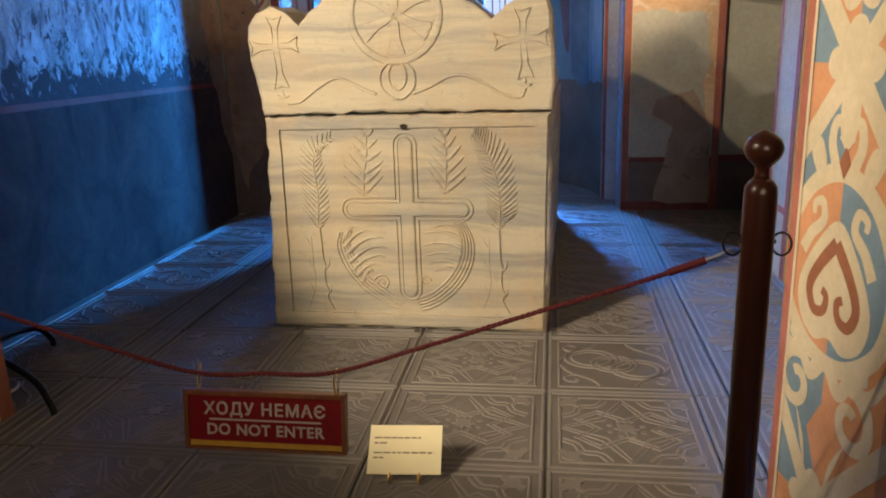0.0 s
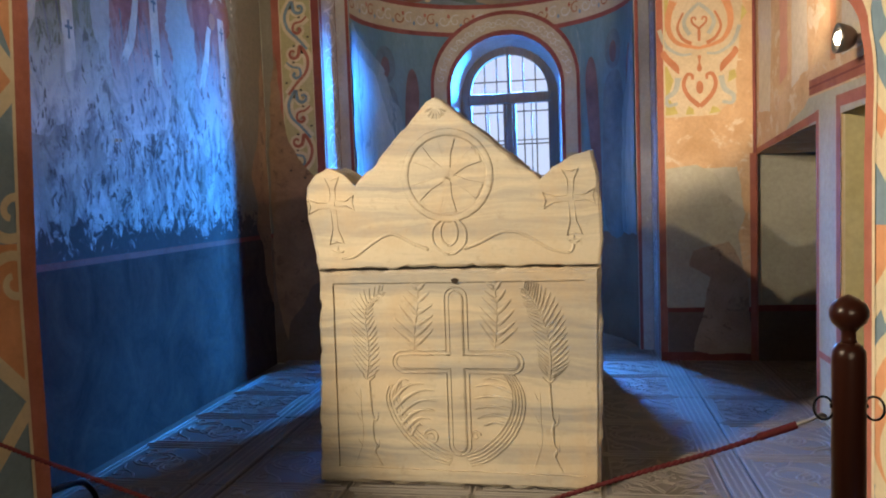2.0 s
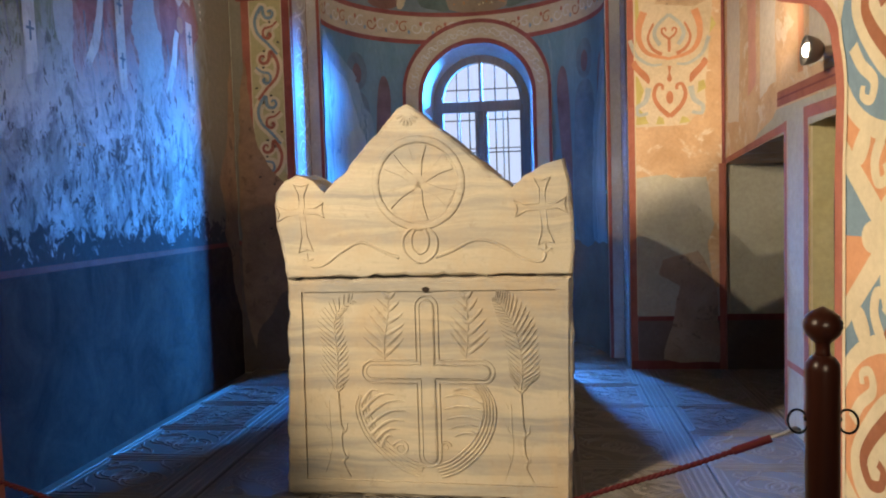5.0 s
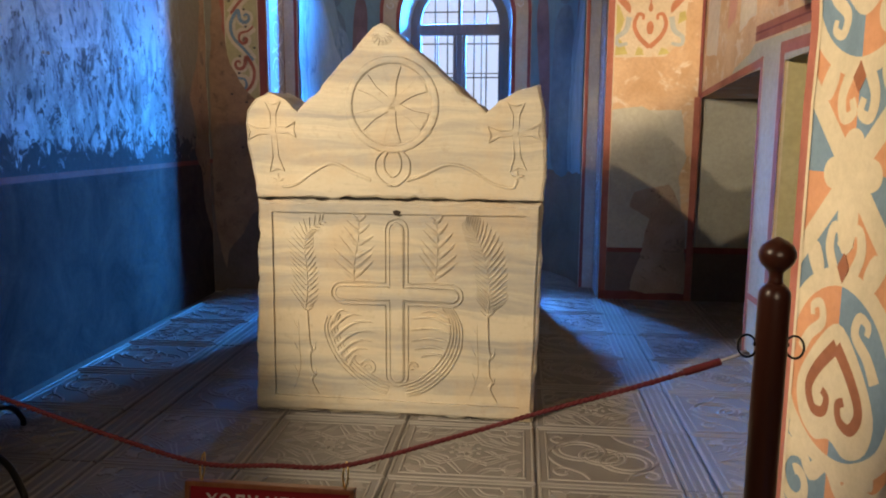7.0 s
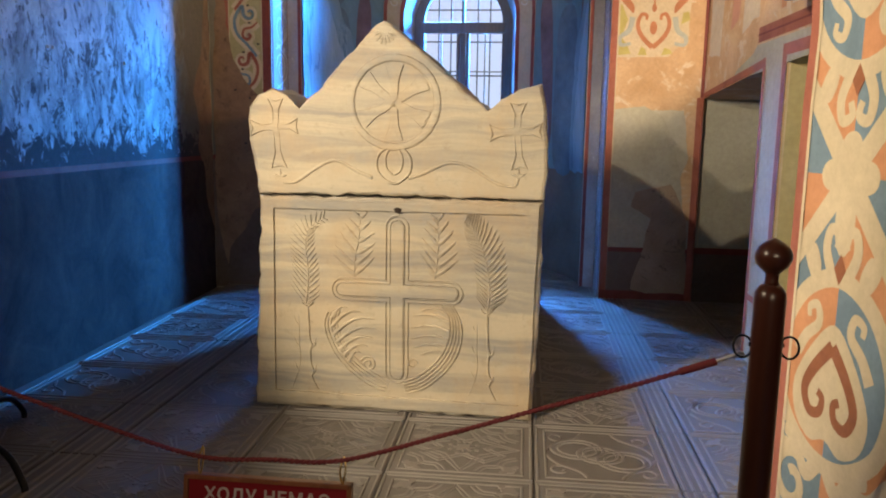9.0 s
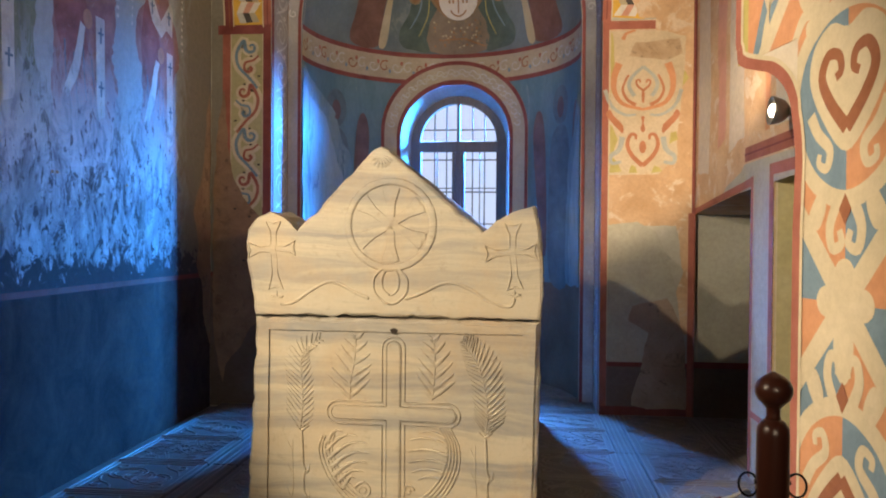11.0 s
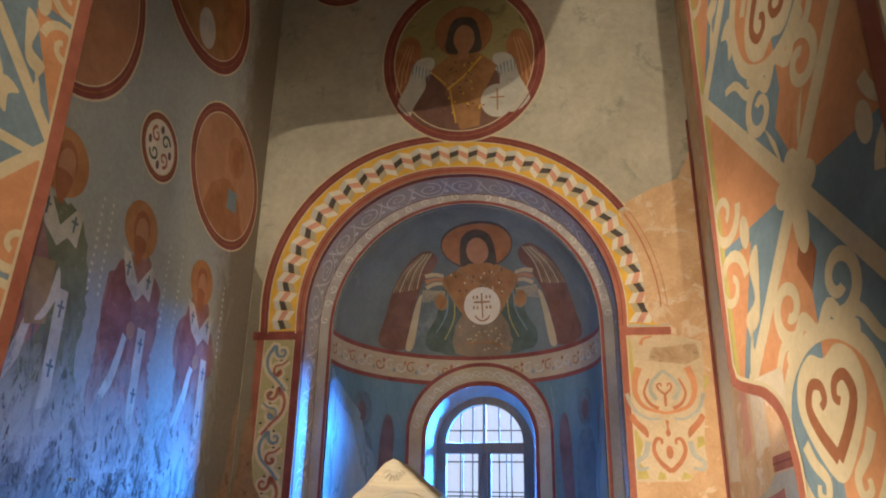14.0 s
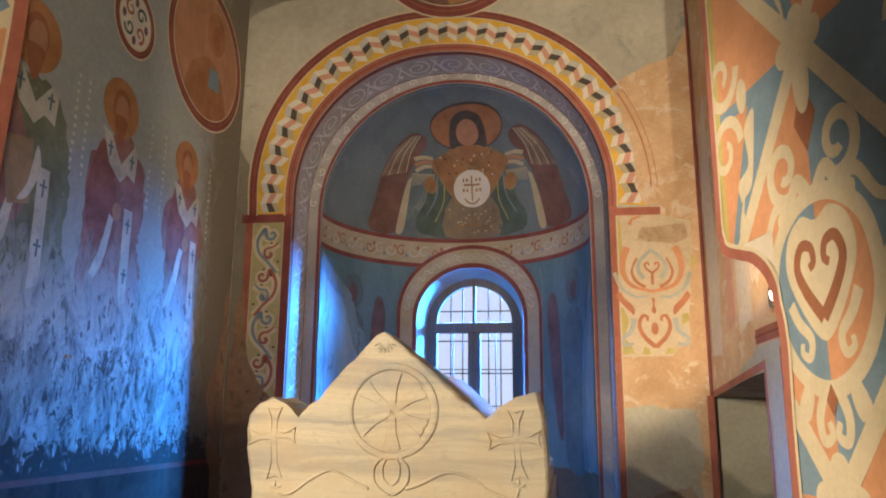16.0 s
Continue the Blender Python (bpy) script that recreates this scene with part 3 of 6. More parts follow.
# entrance arch: slanting jambs, cut back low down on the right
def jamb_x(y):
    return 0.65 - 0.186 * (y - 1.5)


def left_jamb_x(y, z):
    return -1.80 - 0.186 * (2.2 - y) - 0.07 * max(0.0, min(1.0, (2.6 - z) / 1.6))


LIP = smooth_line([(1.898, 0.7), (1.898, 1.30), (1.893, 1.48), (1.912, 1.585), (1.950, 1.655), (2.02, 1.708), (2.10, 1.735), (2.185, 1.765), (2.20, 1.80), (2.212, 1.95), (2.212, 3.0)], 5)
prof = [(1.28, -0.03), (1.898, -0.03)] + LIP + [(2.2, 7.0), (1.28, 7.0)]
jamb_right = structure(mesh_object("wall_jamb_right", prism(prof, lambda u, v, d: (jamb_x(u) if d == 0 else 2.5, u, v), 0, 1), M_PALE), "painted arch jamb with interlaced cream, orange and blue ornament", "wall")
prof = [(1.28, -0.03), (2.2, -0.03), (2.2, 1.0), (2.2, 2.6), (2.2, 7.0), (1.28, 7.0), (1.28, 2.6), (1.28, 1.0)]
jamb_left = structure(mesh_object("wall_jamb_left", prism(prof, lambda u, v, d: (left_jamb_x(u, v) if d == 0 else -2.86, u, v), 0, 1), M_PALE), "painted arch jamb with interlaced cream, orange and blue ornament", "wall")
# lower edge is out of view; its lopsided outline only shapes the high lamp's shadow
out = smooth_line([(-1.80, 3.40), (-1.786, 3.64), (-1.71, 3.90), (-1.633, 4.05), (-1.55, 4.185), (-1.42, 4.25), (-1.313, 4.268), (-0.866, 4.300), (-0.40, 4.37), (-0.15, 4.55), (0.02, 4.90), (0.20, 5.5), (0.52, 6.2)], 4)
out = [(-2.1, 3.40)] + out + [(0.75, 6.2), (0.75, 6.99), (-2.1, 6.99)]
structure(mesh_object("wall_mask_over_arch", prism(out, on_y, 1.285, 2.195), M_PALE), "unseen pale wall over the entrance arch, its edge shaped to mask light", "wall")
# the hall that the camera stands in
for n, lo, hi in (("wall_hall_back", (-4.6, -6.4, -0.03), (4.6, -6.2, 7.0)), ("wall_hall_left", (-4.8, -6.2, -0.03), (-4.6, 1.28, 7.0)), ("wall_hall_right", (4.6, -6.2, -0.03), (4.8, 1.28, 7.0)),
                  ("wall_hall_front_left", (-4.6, 1.28, -0.03), (-2.86, 1.6, 7.0)), ("wall_hall_front_right", (2.5, 1.28, -0.03), (4.6, 1.6, 7.0))):
    structure(mesh_object(n, box(lo, hi), M_HALL), "plain ochre plaster wall of the hall", "wall")
structure(mesh_object("ceiling_hall", box((-4.6, -6.2, 7.0), (4.6, 1.28, 7.2)), M_HALL), "plain plaster ceiling of the hall", "ceiling")

# window
window = structure(new("window_1"), "arched window with dark wooden frame and iron grille", "window")
bm = bmesh.new()
a, b = arch_points(WIN_X, WIN_R + 0.02, WIN_Z - 0.02, SILL, 32), arch_points(WIN_X, 0.372, 2.225, SILL + 0.12, 32)
for y in (WIN_Y, WIN_Y + 0.07):
    va, vb = [bm.verts.new((x, y, z)) for x, z in a], [bm.verts.new((x, y, z)) for x, z in b]
    for i in range(len(a)):
        k = (i + 1) % len(a)
        bm.faces.new((va[i], va[k], vb[k], vb[i]))
    if y == WIN_Y:
        front = vb
for i in range(len(b)):
    k = (i + 1) % len(b)
    bm.faces.new((front[i], front[k], vb[k], vb[i]))
part("window_frame", bm, M_FRAME, window)
part("transom", box((WIN_X - 0.40, WIN_Y - 0.012, 2.125), (WIN_X + 0.40, WIN_Y + 0.06, 2.225), 0.008), M_FRAME, window)
part("mullion", box((WIN_X - 0.027, WIN_Y - 0.006, SILL), (WIN_X + 0.027, WIN_Y + 0.055, 2.125), 0.006), M_FRAME, window)
part("mullion", box((WIN_X - 0.016, WIN_Y - 0.004, 2.225), (WIN_X + 0.016, WIN_Y + 0.05, 2.60), 0.005), M_FRAME, window)
for s in (-1, 1):
    part("stile", box((WIN_X + s * 0.046 - 0.016, WIN_Y + 0.004, SILL), (WIN_X + s * 0.046 + 0.016, WIN_Y + 0.05, 2.125), 0.004), M_FRAME, window)
for x in (-0.25, -0.13, 0.13, 0.25):
    part("grille_bar", box((WIN_X + x - 0.006, WIN_Y + 0.16, SILL), (WIN_X + x + 0.006, WIN_Y + 0.172, 2.6)), M_BLACK, window)
for z in (1.36, 1.74, 2.06, 2.36):
    part("grille_bar", box((WIN_X - 0.42, WIN_Y + 0.15, z - 0.006), (WIN_X + 0.42, WIN_Y + 0.16, z + 0.006)), M_BLACK, window)
for s, z0, z1 in ((-1, SILL + 0.1, 2.13), (1, SILL + 0.1, 2.13)):
    part("muntin", box((WIN_X + s * 0.21 - 0.005, WIN_Y + 0.02, z0), (WIN_X + s * 0.21 + 0.005, WIN_Y + 0.035, z1)), M_FRAME, window)
    for z in (1.42, 1.77):
        part("muntin", box((WIN_X + s * 0.21 - 0.16, WIN_Y + 0.02, z - 0.005), (WIN_X + s * 0.21 + 0.16, WIN_Y + 0.035, z + 0.005)), M_FRAME, window)
# bright yard outside
m, t, p = nodes_of("bright_sky")
p.inputs["Base Color"].default_value = (0, 0, 0, 1)
p.inputs["Emission Color"].default_value = (0.70, 0.78, 1.0, 1)
p.inputs["Emission Strength"].default_value = 0.84
M_SKY = m
structure(mesh_object("backdrop", box((-14, 15.0, -6), (14, 15.1, 12)), M_SKY), "bright white sky outside the window", "backdrop")

# ---- the sarcophagus ----
sarc = empty("sarcophagus", pose(-0.612, 3.102, 0, 0, 0, -1.3), "pale veined marble sarcophagus with gabled lid and carved cross", "sarcophagus")
LONG = 2.34


def solid_along(outline, depth, cuts, amp, seed, bevel=0.008):
    """A block with the given front outline (x, z), drawn back along y, its edges chipped."""
    fine = []
    n = len(outline)
    for i in range(n):
        (x0, z0), (x1, z1) = outline[i], outline[(i + 1) % n]
        k = max(1, int(math.hypot(x1 - x0, z1 - z0) / 0.016))
        fine += [(x0 + (x1 - x0) * s / k, z0 + (z1 - z0) * s / k) for s in range(k)]
    bm = bmesh.new()
    ys = [0.0, bevel * 0.5, bevel * 1.6] + [depth * k / cuts for k in range(1, cuts)] + [depth - bevel, depth]
    cx = sum(p[0] for p in fine) / len(fine)
    cz = sum(p[1] for p in fine) / len(fine)
    rings = []
    for j, y in enumerate(ys):
        s0 = bevel if j in (0, len(ys) - 1) else 0.25 * bevel if j == 1 else 0.0
        ring = []
        for x, z in fine:
            d = math.hypot(x - cx, z - cz) or 1
            q = noise.noise_vector(Vector((x, y, z)) * 11 + Vector((seed, 0, 0))) * amp
            w = noise.noise_vector(Vector((x, y, z)) * 45 + Vector((0, seed, 0))) * amp * 0.6
            chip = max(0.0, noise.noise(Vector((x, y, z)) * 17 + Vector((0, 0, seed))) - 0.12) * amp * 3.4
            s = s0 + (chip if j < 3 or j > len(ys) - 3 else chip * 0.5)
            ring.append(bm.verts.new((x - (x - cx) / d * s + q.x + w.x, y if j in (0,) else y + q.y, z - (z - cz) / d * s + q.z + w.z)))
        rings.append(ring)
    for a, b in zip(rings, rings[1:]):
        for i in range(len(a)):
            k = (i + 1) % len(a)
            bm.faces.new((a[i], a[k], b[k], b[i]))
    caps = [bm.faces.new(rings[0]), bm.faces.new(rings[-1])]
    bm.normal_update()
    bmesh.ops.triangulate(bm, faces=caps, ngon_method="EAR_CLIP")
    return bm


part("chest", solid_along([(-0.640, 0.0), (0.588, 0.0), (0.606, 0.48), (0.606, 0.938), (-0.598, 0.938), (-0.618, 0.45)], LONG, 14, 0.006, 3, 0.014), M_MARBLE, sarc)
GABLE = [(-0.606, 0.944), (-0.648, 1.250), (-0.640, 1.305), (-0.600, 1.358), (-0.540, 1.386), (-0.485, 1.362), (-0.425, 1.298), (-0.094, 1.640), (-0.062, 1.655), (-0.028, 1.643),
         (0.382, 1.298), (0.436, 1.352), (0.515, 1.392), (0.585, 1.408), (0.592, 1.370), (0.608, 1.290), (0.618, 1.04), (0.606, 0.944)]
part("gable_end", solid_along(GABLE, 0.26, 3, 0.006, 8, 0.014), M_MARBLE, sarc)
ROOF = [(-0.59, 0.948), (-0.60, 1.04), (-0.09, 1.560), (-0.03, 1.560), (0.588, 1.04), (0.59, 0.948)]
roof = part("lid_roof", solid_along(ROOF, LONG - 0.25, 12, 0.004, 5, 0.01), M_MARBLE, sarc)
roof.location = (0, 0.25, 0)
# raised border of the front panel
bm = bmesh.new()
FRONT = 0.0
HOLE = (0.004, 0.889)


def on_front(u, v, d):
    return (u, FRONT - d, v)


def add_rib(bm, pts, w0, w1, h, put=on_front, closed=False, base=-0.004):
    """A carved ridge along a line on the front: width from w0 to w1, height h."""
    n = len(pts)
    rows = []
    for i, (x, y) in enumerate(pts):
        a = pts[(i - 1) % n] if (closed or i) else pts[i]
        b = pts[(i + 1) % n] if (closed or i < n - 1) else pts[i]
        dx, dy = b[0] - a[0], b[1] - a[1]
        l = math.hypot(dx, dy) or 1
        w = 0.5 * (w0 + (w1 - w0) * i / max(1, n - 1))
        px, py = -dy / l * w, dx / l * w
        hh = 0.85 * h * (1.0 if closed or 0 < i < n - 1 else 0.2) * min(1, 0.35 + w / max(w0, w1))
        rows.append([bm.verts.new(put(x + px, y + py, base)), bm.verts.new(put(x + px * 0.55, y + py * 0.55, hh * 0.85)), bm.verts.new(put(x, y, hh)), bm.verts.new(put(x - px * 0.55, y - py * 0.55, hh * 0.85)), bm.verts.new(put(x - px, y - py, base))])
    for i in range(n if closed else n - 1):
        a, b = rows[i], rows[(i + 1) % n]
        for k in range(4):
            bm.faces.new((a[k], a[k + 1], b[k + 1], b[k]))


def frame_plate(bm, a, b, h):
    """A flat raised frame between two outlines of equal count."""
    n = len(a)
    va, vb = [bm.verts.new(on_front(u, v, h)) for u, v in a], [bm.verts.new(on_front(u, v, h)) for u, v in b]
    wb = [bm.verts.new(on_front(u, v, -0.004)) for u, v in b]
    wa = [bm.verts.new(on_front(u, v, -0.004)) for u, v in a]
    for i in range(n):
        k = (i + 1) % n
        bm.faces.new((va[i], va[k], vb[k], vb[i]))
        bm.faces.new((vb[i], vb[k], wb[k], wb[i]))
        bm.faces.new((wa[i], wa[k], va[k], va[i]))


outer = [(-0.618, 0.020), (0.572, 0.020), (0.588, 0.918), (-0.580, 0.918)]
inner = [(-0.542, 0.074), (0.528, 0.066), (0.538, 0.884), (-0.535, 0.884)]
fo, fi = [], []
for i in range(4):
    for s in range(30):
        for src, dst, amp in ((outer, fo, 0.003), (inner, fi, 0.0018)):
            (x0, z0), (x1, z1) = src[i], src[(i + 1) % 4]
            x, z = x0 + (x1 - x0) * s / 30, z0 + (z1 - z0) * s / 30
            q = noise.noise_vector(Vector((x * 14, 3, z * 14))) * amp
            dst.append((x + q.x, z + q.z))
frame_plate(bm, fo, fi, 0.010)
part("panel_border", bm, M_MARBLE, sarc)
# no hole is cut: a near-black plate paints its shaded inside
m_hole = simple("hole_shade", (0.02, 0.012, 0.008), 0.9)
part("hole_shade_plate", prism([(HOLE[0] + (0.016 + 0.003 * math.sin(5 * a)) * math.cos(a), HOLE[1] + 0.012 * math.sin(a)) for a in (2 * math.pi * k / 16 for k in range(16))], lambda u, v, d: (u, d, v), -0.0115, 0.0), m_hole, sarc, "dark plate painting the shade inside a worn hole")


def around_cross(g):
    """Outline of the round-ended cross, grown by g."""
    aw, ah, zc = 0.030 + g, 0.030 + g, 0.542
    pts = []
    for cx, cz, a0 in ((0.0, 0.815, 0), (-0.235, zc, 90), (0.0, 0.185, 180), (0.232, zc, 270)):
        pts += [(cx + aw * math.cos(radians(a0 + 180 * k / 12)), cz + ah * math.sin(radians(a0 + 180 * k / 12))) for k in range(13)]
        if a0 == 0:
            pts.append((-aw, zc + ah))
        elif a0 == 90:
            pts.append((-aw, zc - ah))
        elif a0 == 180:
            pts.append((aw, zc - ah))
        else:
            pts.append((aw, zc + ah))
    return pts


bm = bmesh.new()
add_rib(bm, around_cross(0.018), 0.009, 0.009, 0.009, closed=True)
add_rib(bm, around_cross(0.0), 0.008, 0.008, 0.010, closed=True)
add_prism(bm, around_cross(-0.004), lambda u, v, d: on_front(u, v, d), -0.003, 0.005)
part("carved_cross", bm, M_MARBLE, sarc)


def leaf_row(bm, spine, left, right, n, lean, w=0.011, h=0.008):
    """Leaflets on both sides of a spine; left and right: their lengths at the foot, middle and tip."""
    for k in range(n):
        t = (k + 0.5) / n
        i = min(len(spine) - 2, int(t * (len(spine) - 1)))
        f = t * (len(spine) - 1) - i
        x, y = spine[i][0] + (spine[i + 1][0] - spine[i][0]) * f, spine[i][1] + (spine[i + 1][1] - spine[i][1]) * f
        dx, dy = spine[i + 1][0] - spine[i][0], spine[i + 1][1] - spine[i][1]
        l = math.hypot(dx, dy)
        dx, dy = dx / l, dy / l
        for side, lens in ((1, left), (-1, right)):
            ln = lens[0] + (lens[1] - lens[0]) * 2 * t if t < 0.5 else lens[1] + (lens[2] - lens[1]) * (2 * t - 1)
            if ln <= 0.004:
                continue
            ex, ey = -dy * side * math.cos(lean) + dx * math.sin(lean), dx * side * math.cos(lean) + dy * math.sin(lean)
            pts = [(x + ex * ln * s + dx * 0.10 * ln * s * s, y + ey * ln * s + dy * 0.10 * ln * s * s) for s in (0, 0.3, 0.6, 0.85, 1.0)]
            leaf = bmesh.new()
            add_rib(leaf, pts, w, w * 0.3, h)
            part("leaflet", leaf, M_MARBLE, bm)


def branch(name, spine, left, right, n, lean, w=0.011, h=0.009, stem=0.010):
    bm = bmesh.new()
    line = smooth_line(spine, 5)
    add_rib(bm, line, stem, stem * 0.4, h * 0.8)
    leaf_row(part(name, bm, M_MARBLE, sarc), line, left, right, n, lean, w, h)


branch("carved_palm", [(-0.402, 0.457), (-0.390, 0.55), (-0.390, 0.636), (-0.398, 0.732), (-0.380, 0.801), (-0.314, 0.848)], (0.110, 0.095, 0.030), (0.070, 0.062, 0.020), 20, radians(42), 0.009, 0.009)
branch("carved_palm", [(0.386, 0.468), (0.394, 0.536), (0.386, 0.637), (0.360, 0.738), (0.318, 0.806), (0.286, 0.852)], (0.080, 0.075, 0.010), (0.085, 0.112, 0.060), 24, radians(38), 0.009, 0.011)
branch("carved_branch", [(-0.184, 0.593), (-0.182, 0.671), (-0.164, 0.774), (-0.159, 0.869)], (0.125, 0.105, 0.030), (0.115, 0.090, 0.030), 6, radians(38), 0.026, 0.010)
branch("carved_branch", [(0.162, 0.602), (0.171, 0.671), (0.175, 0.773), (0.168, 0.866)], (0.115, 0.100, 0.030), (0.115, 0.095, 0.030), 6, radians(42), 0.026, 0.011)
OUTER = {-1: [(-0.302, 0.440), (-0.318, 0.374), (-0.282, 0.270), (-0.213, 0.184), (-0.120, 0.118), (-0.045, 0.092)],
         1: [(0.236, 0.492), (0.276, 0.416), (0.274, 0.314), (0.222, 0.210), (0.128, 0.124), (0.045, 0.092)]}
FAN = {-1: [((-0.292, 0.405), (-0.214, 0.458)), ((-0.290, 0.370), (-0.150, 0.442)), ((-0.282, 0.335), (-0.100, 0.414)), ((-0.270, 0.300), (-0.092, 0.372)), ((-0.256, 0.268), (-0.104, 0.330)), ((-0.238, 0.240), (-0.126, 0.292)), ((-0.216, 0.214), (-0.158, 0.262))],
       1: [((0.226, 0.440), (0.105, 0.462)), ((0.236, 0.408), (0.070, 0.436)), ((0.236, 0.372), (0.062, 0.384)), ((0.230, 0.336), (0.064, 0.338)), ((0.218, 0.300), (0.078, 0.300)), ((0.204, 0.272), (0.104, 0.268))]}
for s in (-1, 1):
    bm = bmesh.new()
    for k in range(5):
        line = [(x - s * 0.0135 * k * (0.35 + 0.65 * abs(x) / 0.30), z + 0.0125 * k * (1 - max(0.0, (z - 0.1) / 0.42))) for x, z in OUTER[s]]
        add_rib(bm, smooth_line(line, 6), 0.0105, 0.008, 0.009)
    for (x0, z0), (x1, z1) in FAN[s]:
        dx, dz = x1 - x0, z1 - z0
        add_rib(bm, smooth_line([(x0, z0), (x0 + 0.30 * dx - s * 0.004, z0 + 0.50 * dz + 0.014), (x0 + 0.65 * dx, z0 + 0.85 * dz + 0.014), (x1, z1)], 4), 0.024, 0.004, 0.012)
    add_rib(bm, spiral(-0.124 if s < 0 else 0.068, 0.214 if s < 0 else 0.224, 0.038 if s < 0 else 0.024, 0.006, 180 if s < 0 else 0, -460 if s < 0 else 420), 0.010, 0.006, 0.009)
    part("carved_volute", bm, M_MARBLE, sarc)
    # trunk under each palm
    bm = bmesh.new()
    x0 = -0.392 if s < 0 else 0.386
    add_rib(bm, smooth_line([(x0 - 0.030, 0.482), (x0 - 0.004, 0.458), (x0 + 0.030, 0.482)], 4), 0.010, 0.008, 0.009)
    add_rib(bm, smooth_line([(x0, 0.458), (x0 + 0.003, 0.40), (x0 + 0.007, 0.318), (x0 + 0.016, 0.290), (x0 + 0.009, 0.262), (x0 + 0.012, 0.200), (x0 + 0.024, 0.172), (x0 + 0.016, 0.140), (x0 + 0.046, 0.082)], 4), 0.012, 0.009, 0.011)
    add_rib(bm, smooth_line([(x0 - 0.042, 0.420), (x0 - 0.040, 0.30), (x0 - 0.038, 0.20), (x0 - 0.075, 0.085)], 4), 0.008, 0.006, 0.004)
    for z in (0.395, 0.300, 0.190):
        add_rib(bm, [(x0 - 0.040, z - 0.03), (x0 - 0.056, z), (x0 - 0.062, z + 0.022)], 0.009, 0.004, 0.006)
    for z in (0.300, 0.180):
        add_rib(bm, [(x0 + 0.008, z - 0.034), (x0 + 0.030, z - 0.010), (x0 + 0.036, z + 0.022)], 0.020, 0.005, 0.010)
    part("carved_trunk", bm, M_MARBLE, sarc)
# lid carving
bm = bmesh.new()
WC = (-0.016, 1.330)
add_rib(bm, disc(WC[0], WC[1], 0.180, 0.180, 60), 0.038, 0.038, 0.011, closed=True)
for k in range(26):
    a = 2 * math.pi * k / 26
    d = 1 if math.cos(a) > 0 else -1
    for r in (0.166, 0.184):
        add_rib(bm, [(WC[0] + r * math.cos(a), WC[1] + r * math.sin(a)), (WC[0] + (r + 0.006) * math.cos(a + 0.08), WC[1] + (r + 0.006) * math.sin(a + 0.08)), (WC[0] + (r + 0.010) * math.cos(a + 0.20), WC[1] + (r + 0.010) * math.sin(a + 0.20))], 0.022, 0.008, 0.013)
part("carved_wreath", bm, M_MARBLE, sarc)
for a in (90, 143, 34, 207, 333, 270):
    c, s = math.cos(radians(a)), math.sin(radians(a))
    bm = bmesh.new()
    outline = [(WC[0] + x * c - y * s, WC[1] + x * s + y * c) for x, y in ((0.004, -0.014), (0.09, -0.017), (0.150, -0.036), (0.156, -0.012), (0.146, 0.0), (0.156, 0.012), (0.150, 0.036), (0.09, 0.017), (0.004, 0.014))]
    add_prism(bm, outline, on_front, -0.003, 0.0045 + 0.0002 * (a % 7))
    add_rib(bm, outline[:4], 0.007, 0.007, 0.009)
    add_rib(bm, outline[5:], 0.007, 0.007, 0.009)
    part("carved_monogram_arm", bm, M_MARBLE, sarc)
bm = bmesh.new()
for s in (-1, 1):
    add_rib(bm, smooth_line([(WC[0] + s * 0.012, 1.150), (WC[0] + s * 0.035, 1.110), (WC[0] + s * 0.030, 1.060), (WC[0] + s * 0.002, 1.035)], 5), 0.014, 0.012, 0.009)
    add_rib(bm, smooth_line([(WC[0] + s * 0.028, 1.152), (WC[0] + s * 0.068, 1.110), (WC[0] + s * 0.068, 1.050), (WC[0] + s * 0.028, 1.008), (WC[0], 1.000)], 5), 0.014, 0.014, 0.010)
part("carved_bow", bm, M_MARBLE, sarc)
bm = bmesh.new()
add_rib(bm, smooth_line([(-0.105, 1.022), (-0.165, 1.045), (-0.265, 1.090), (-0.350, 1.055), (-0.430, 1.000), (-0.490, 0.990)], 7), 0.018, 0.013, 0.010)
add_rib(bm, smooth_line([(0.045, 1.022), (0.110, 1.045), (0.215, 1.090), (0.310, 1.070), (0.400, 1.015), (0.480, 0.998), (0.500, 1.035)], 7), 0.018, 0.013, 0.010)
for x, z in ((-0.505, 1.015), (0.500, 1.040)):
    for a in (20, 90, 160):
        add_rib(bm, [(x, z), (x + 0.02 * math.cos(radians(a)), z + 0.02 * math.sin(radians(a))), (x + 0.034 * math.cos(radians(a)), z + 0.034 * math.sin(radians(a)))], 0.016, 0.006, 0.010)
part("carved_ribbon", bm, M_MARBLE, sarc)
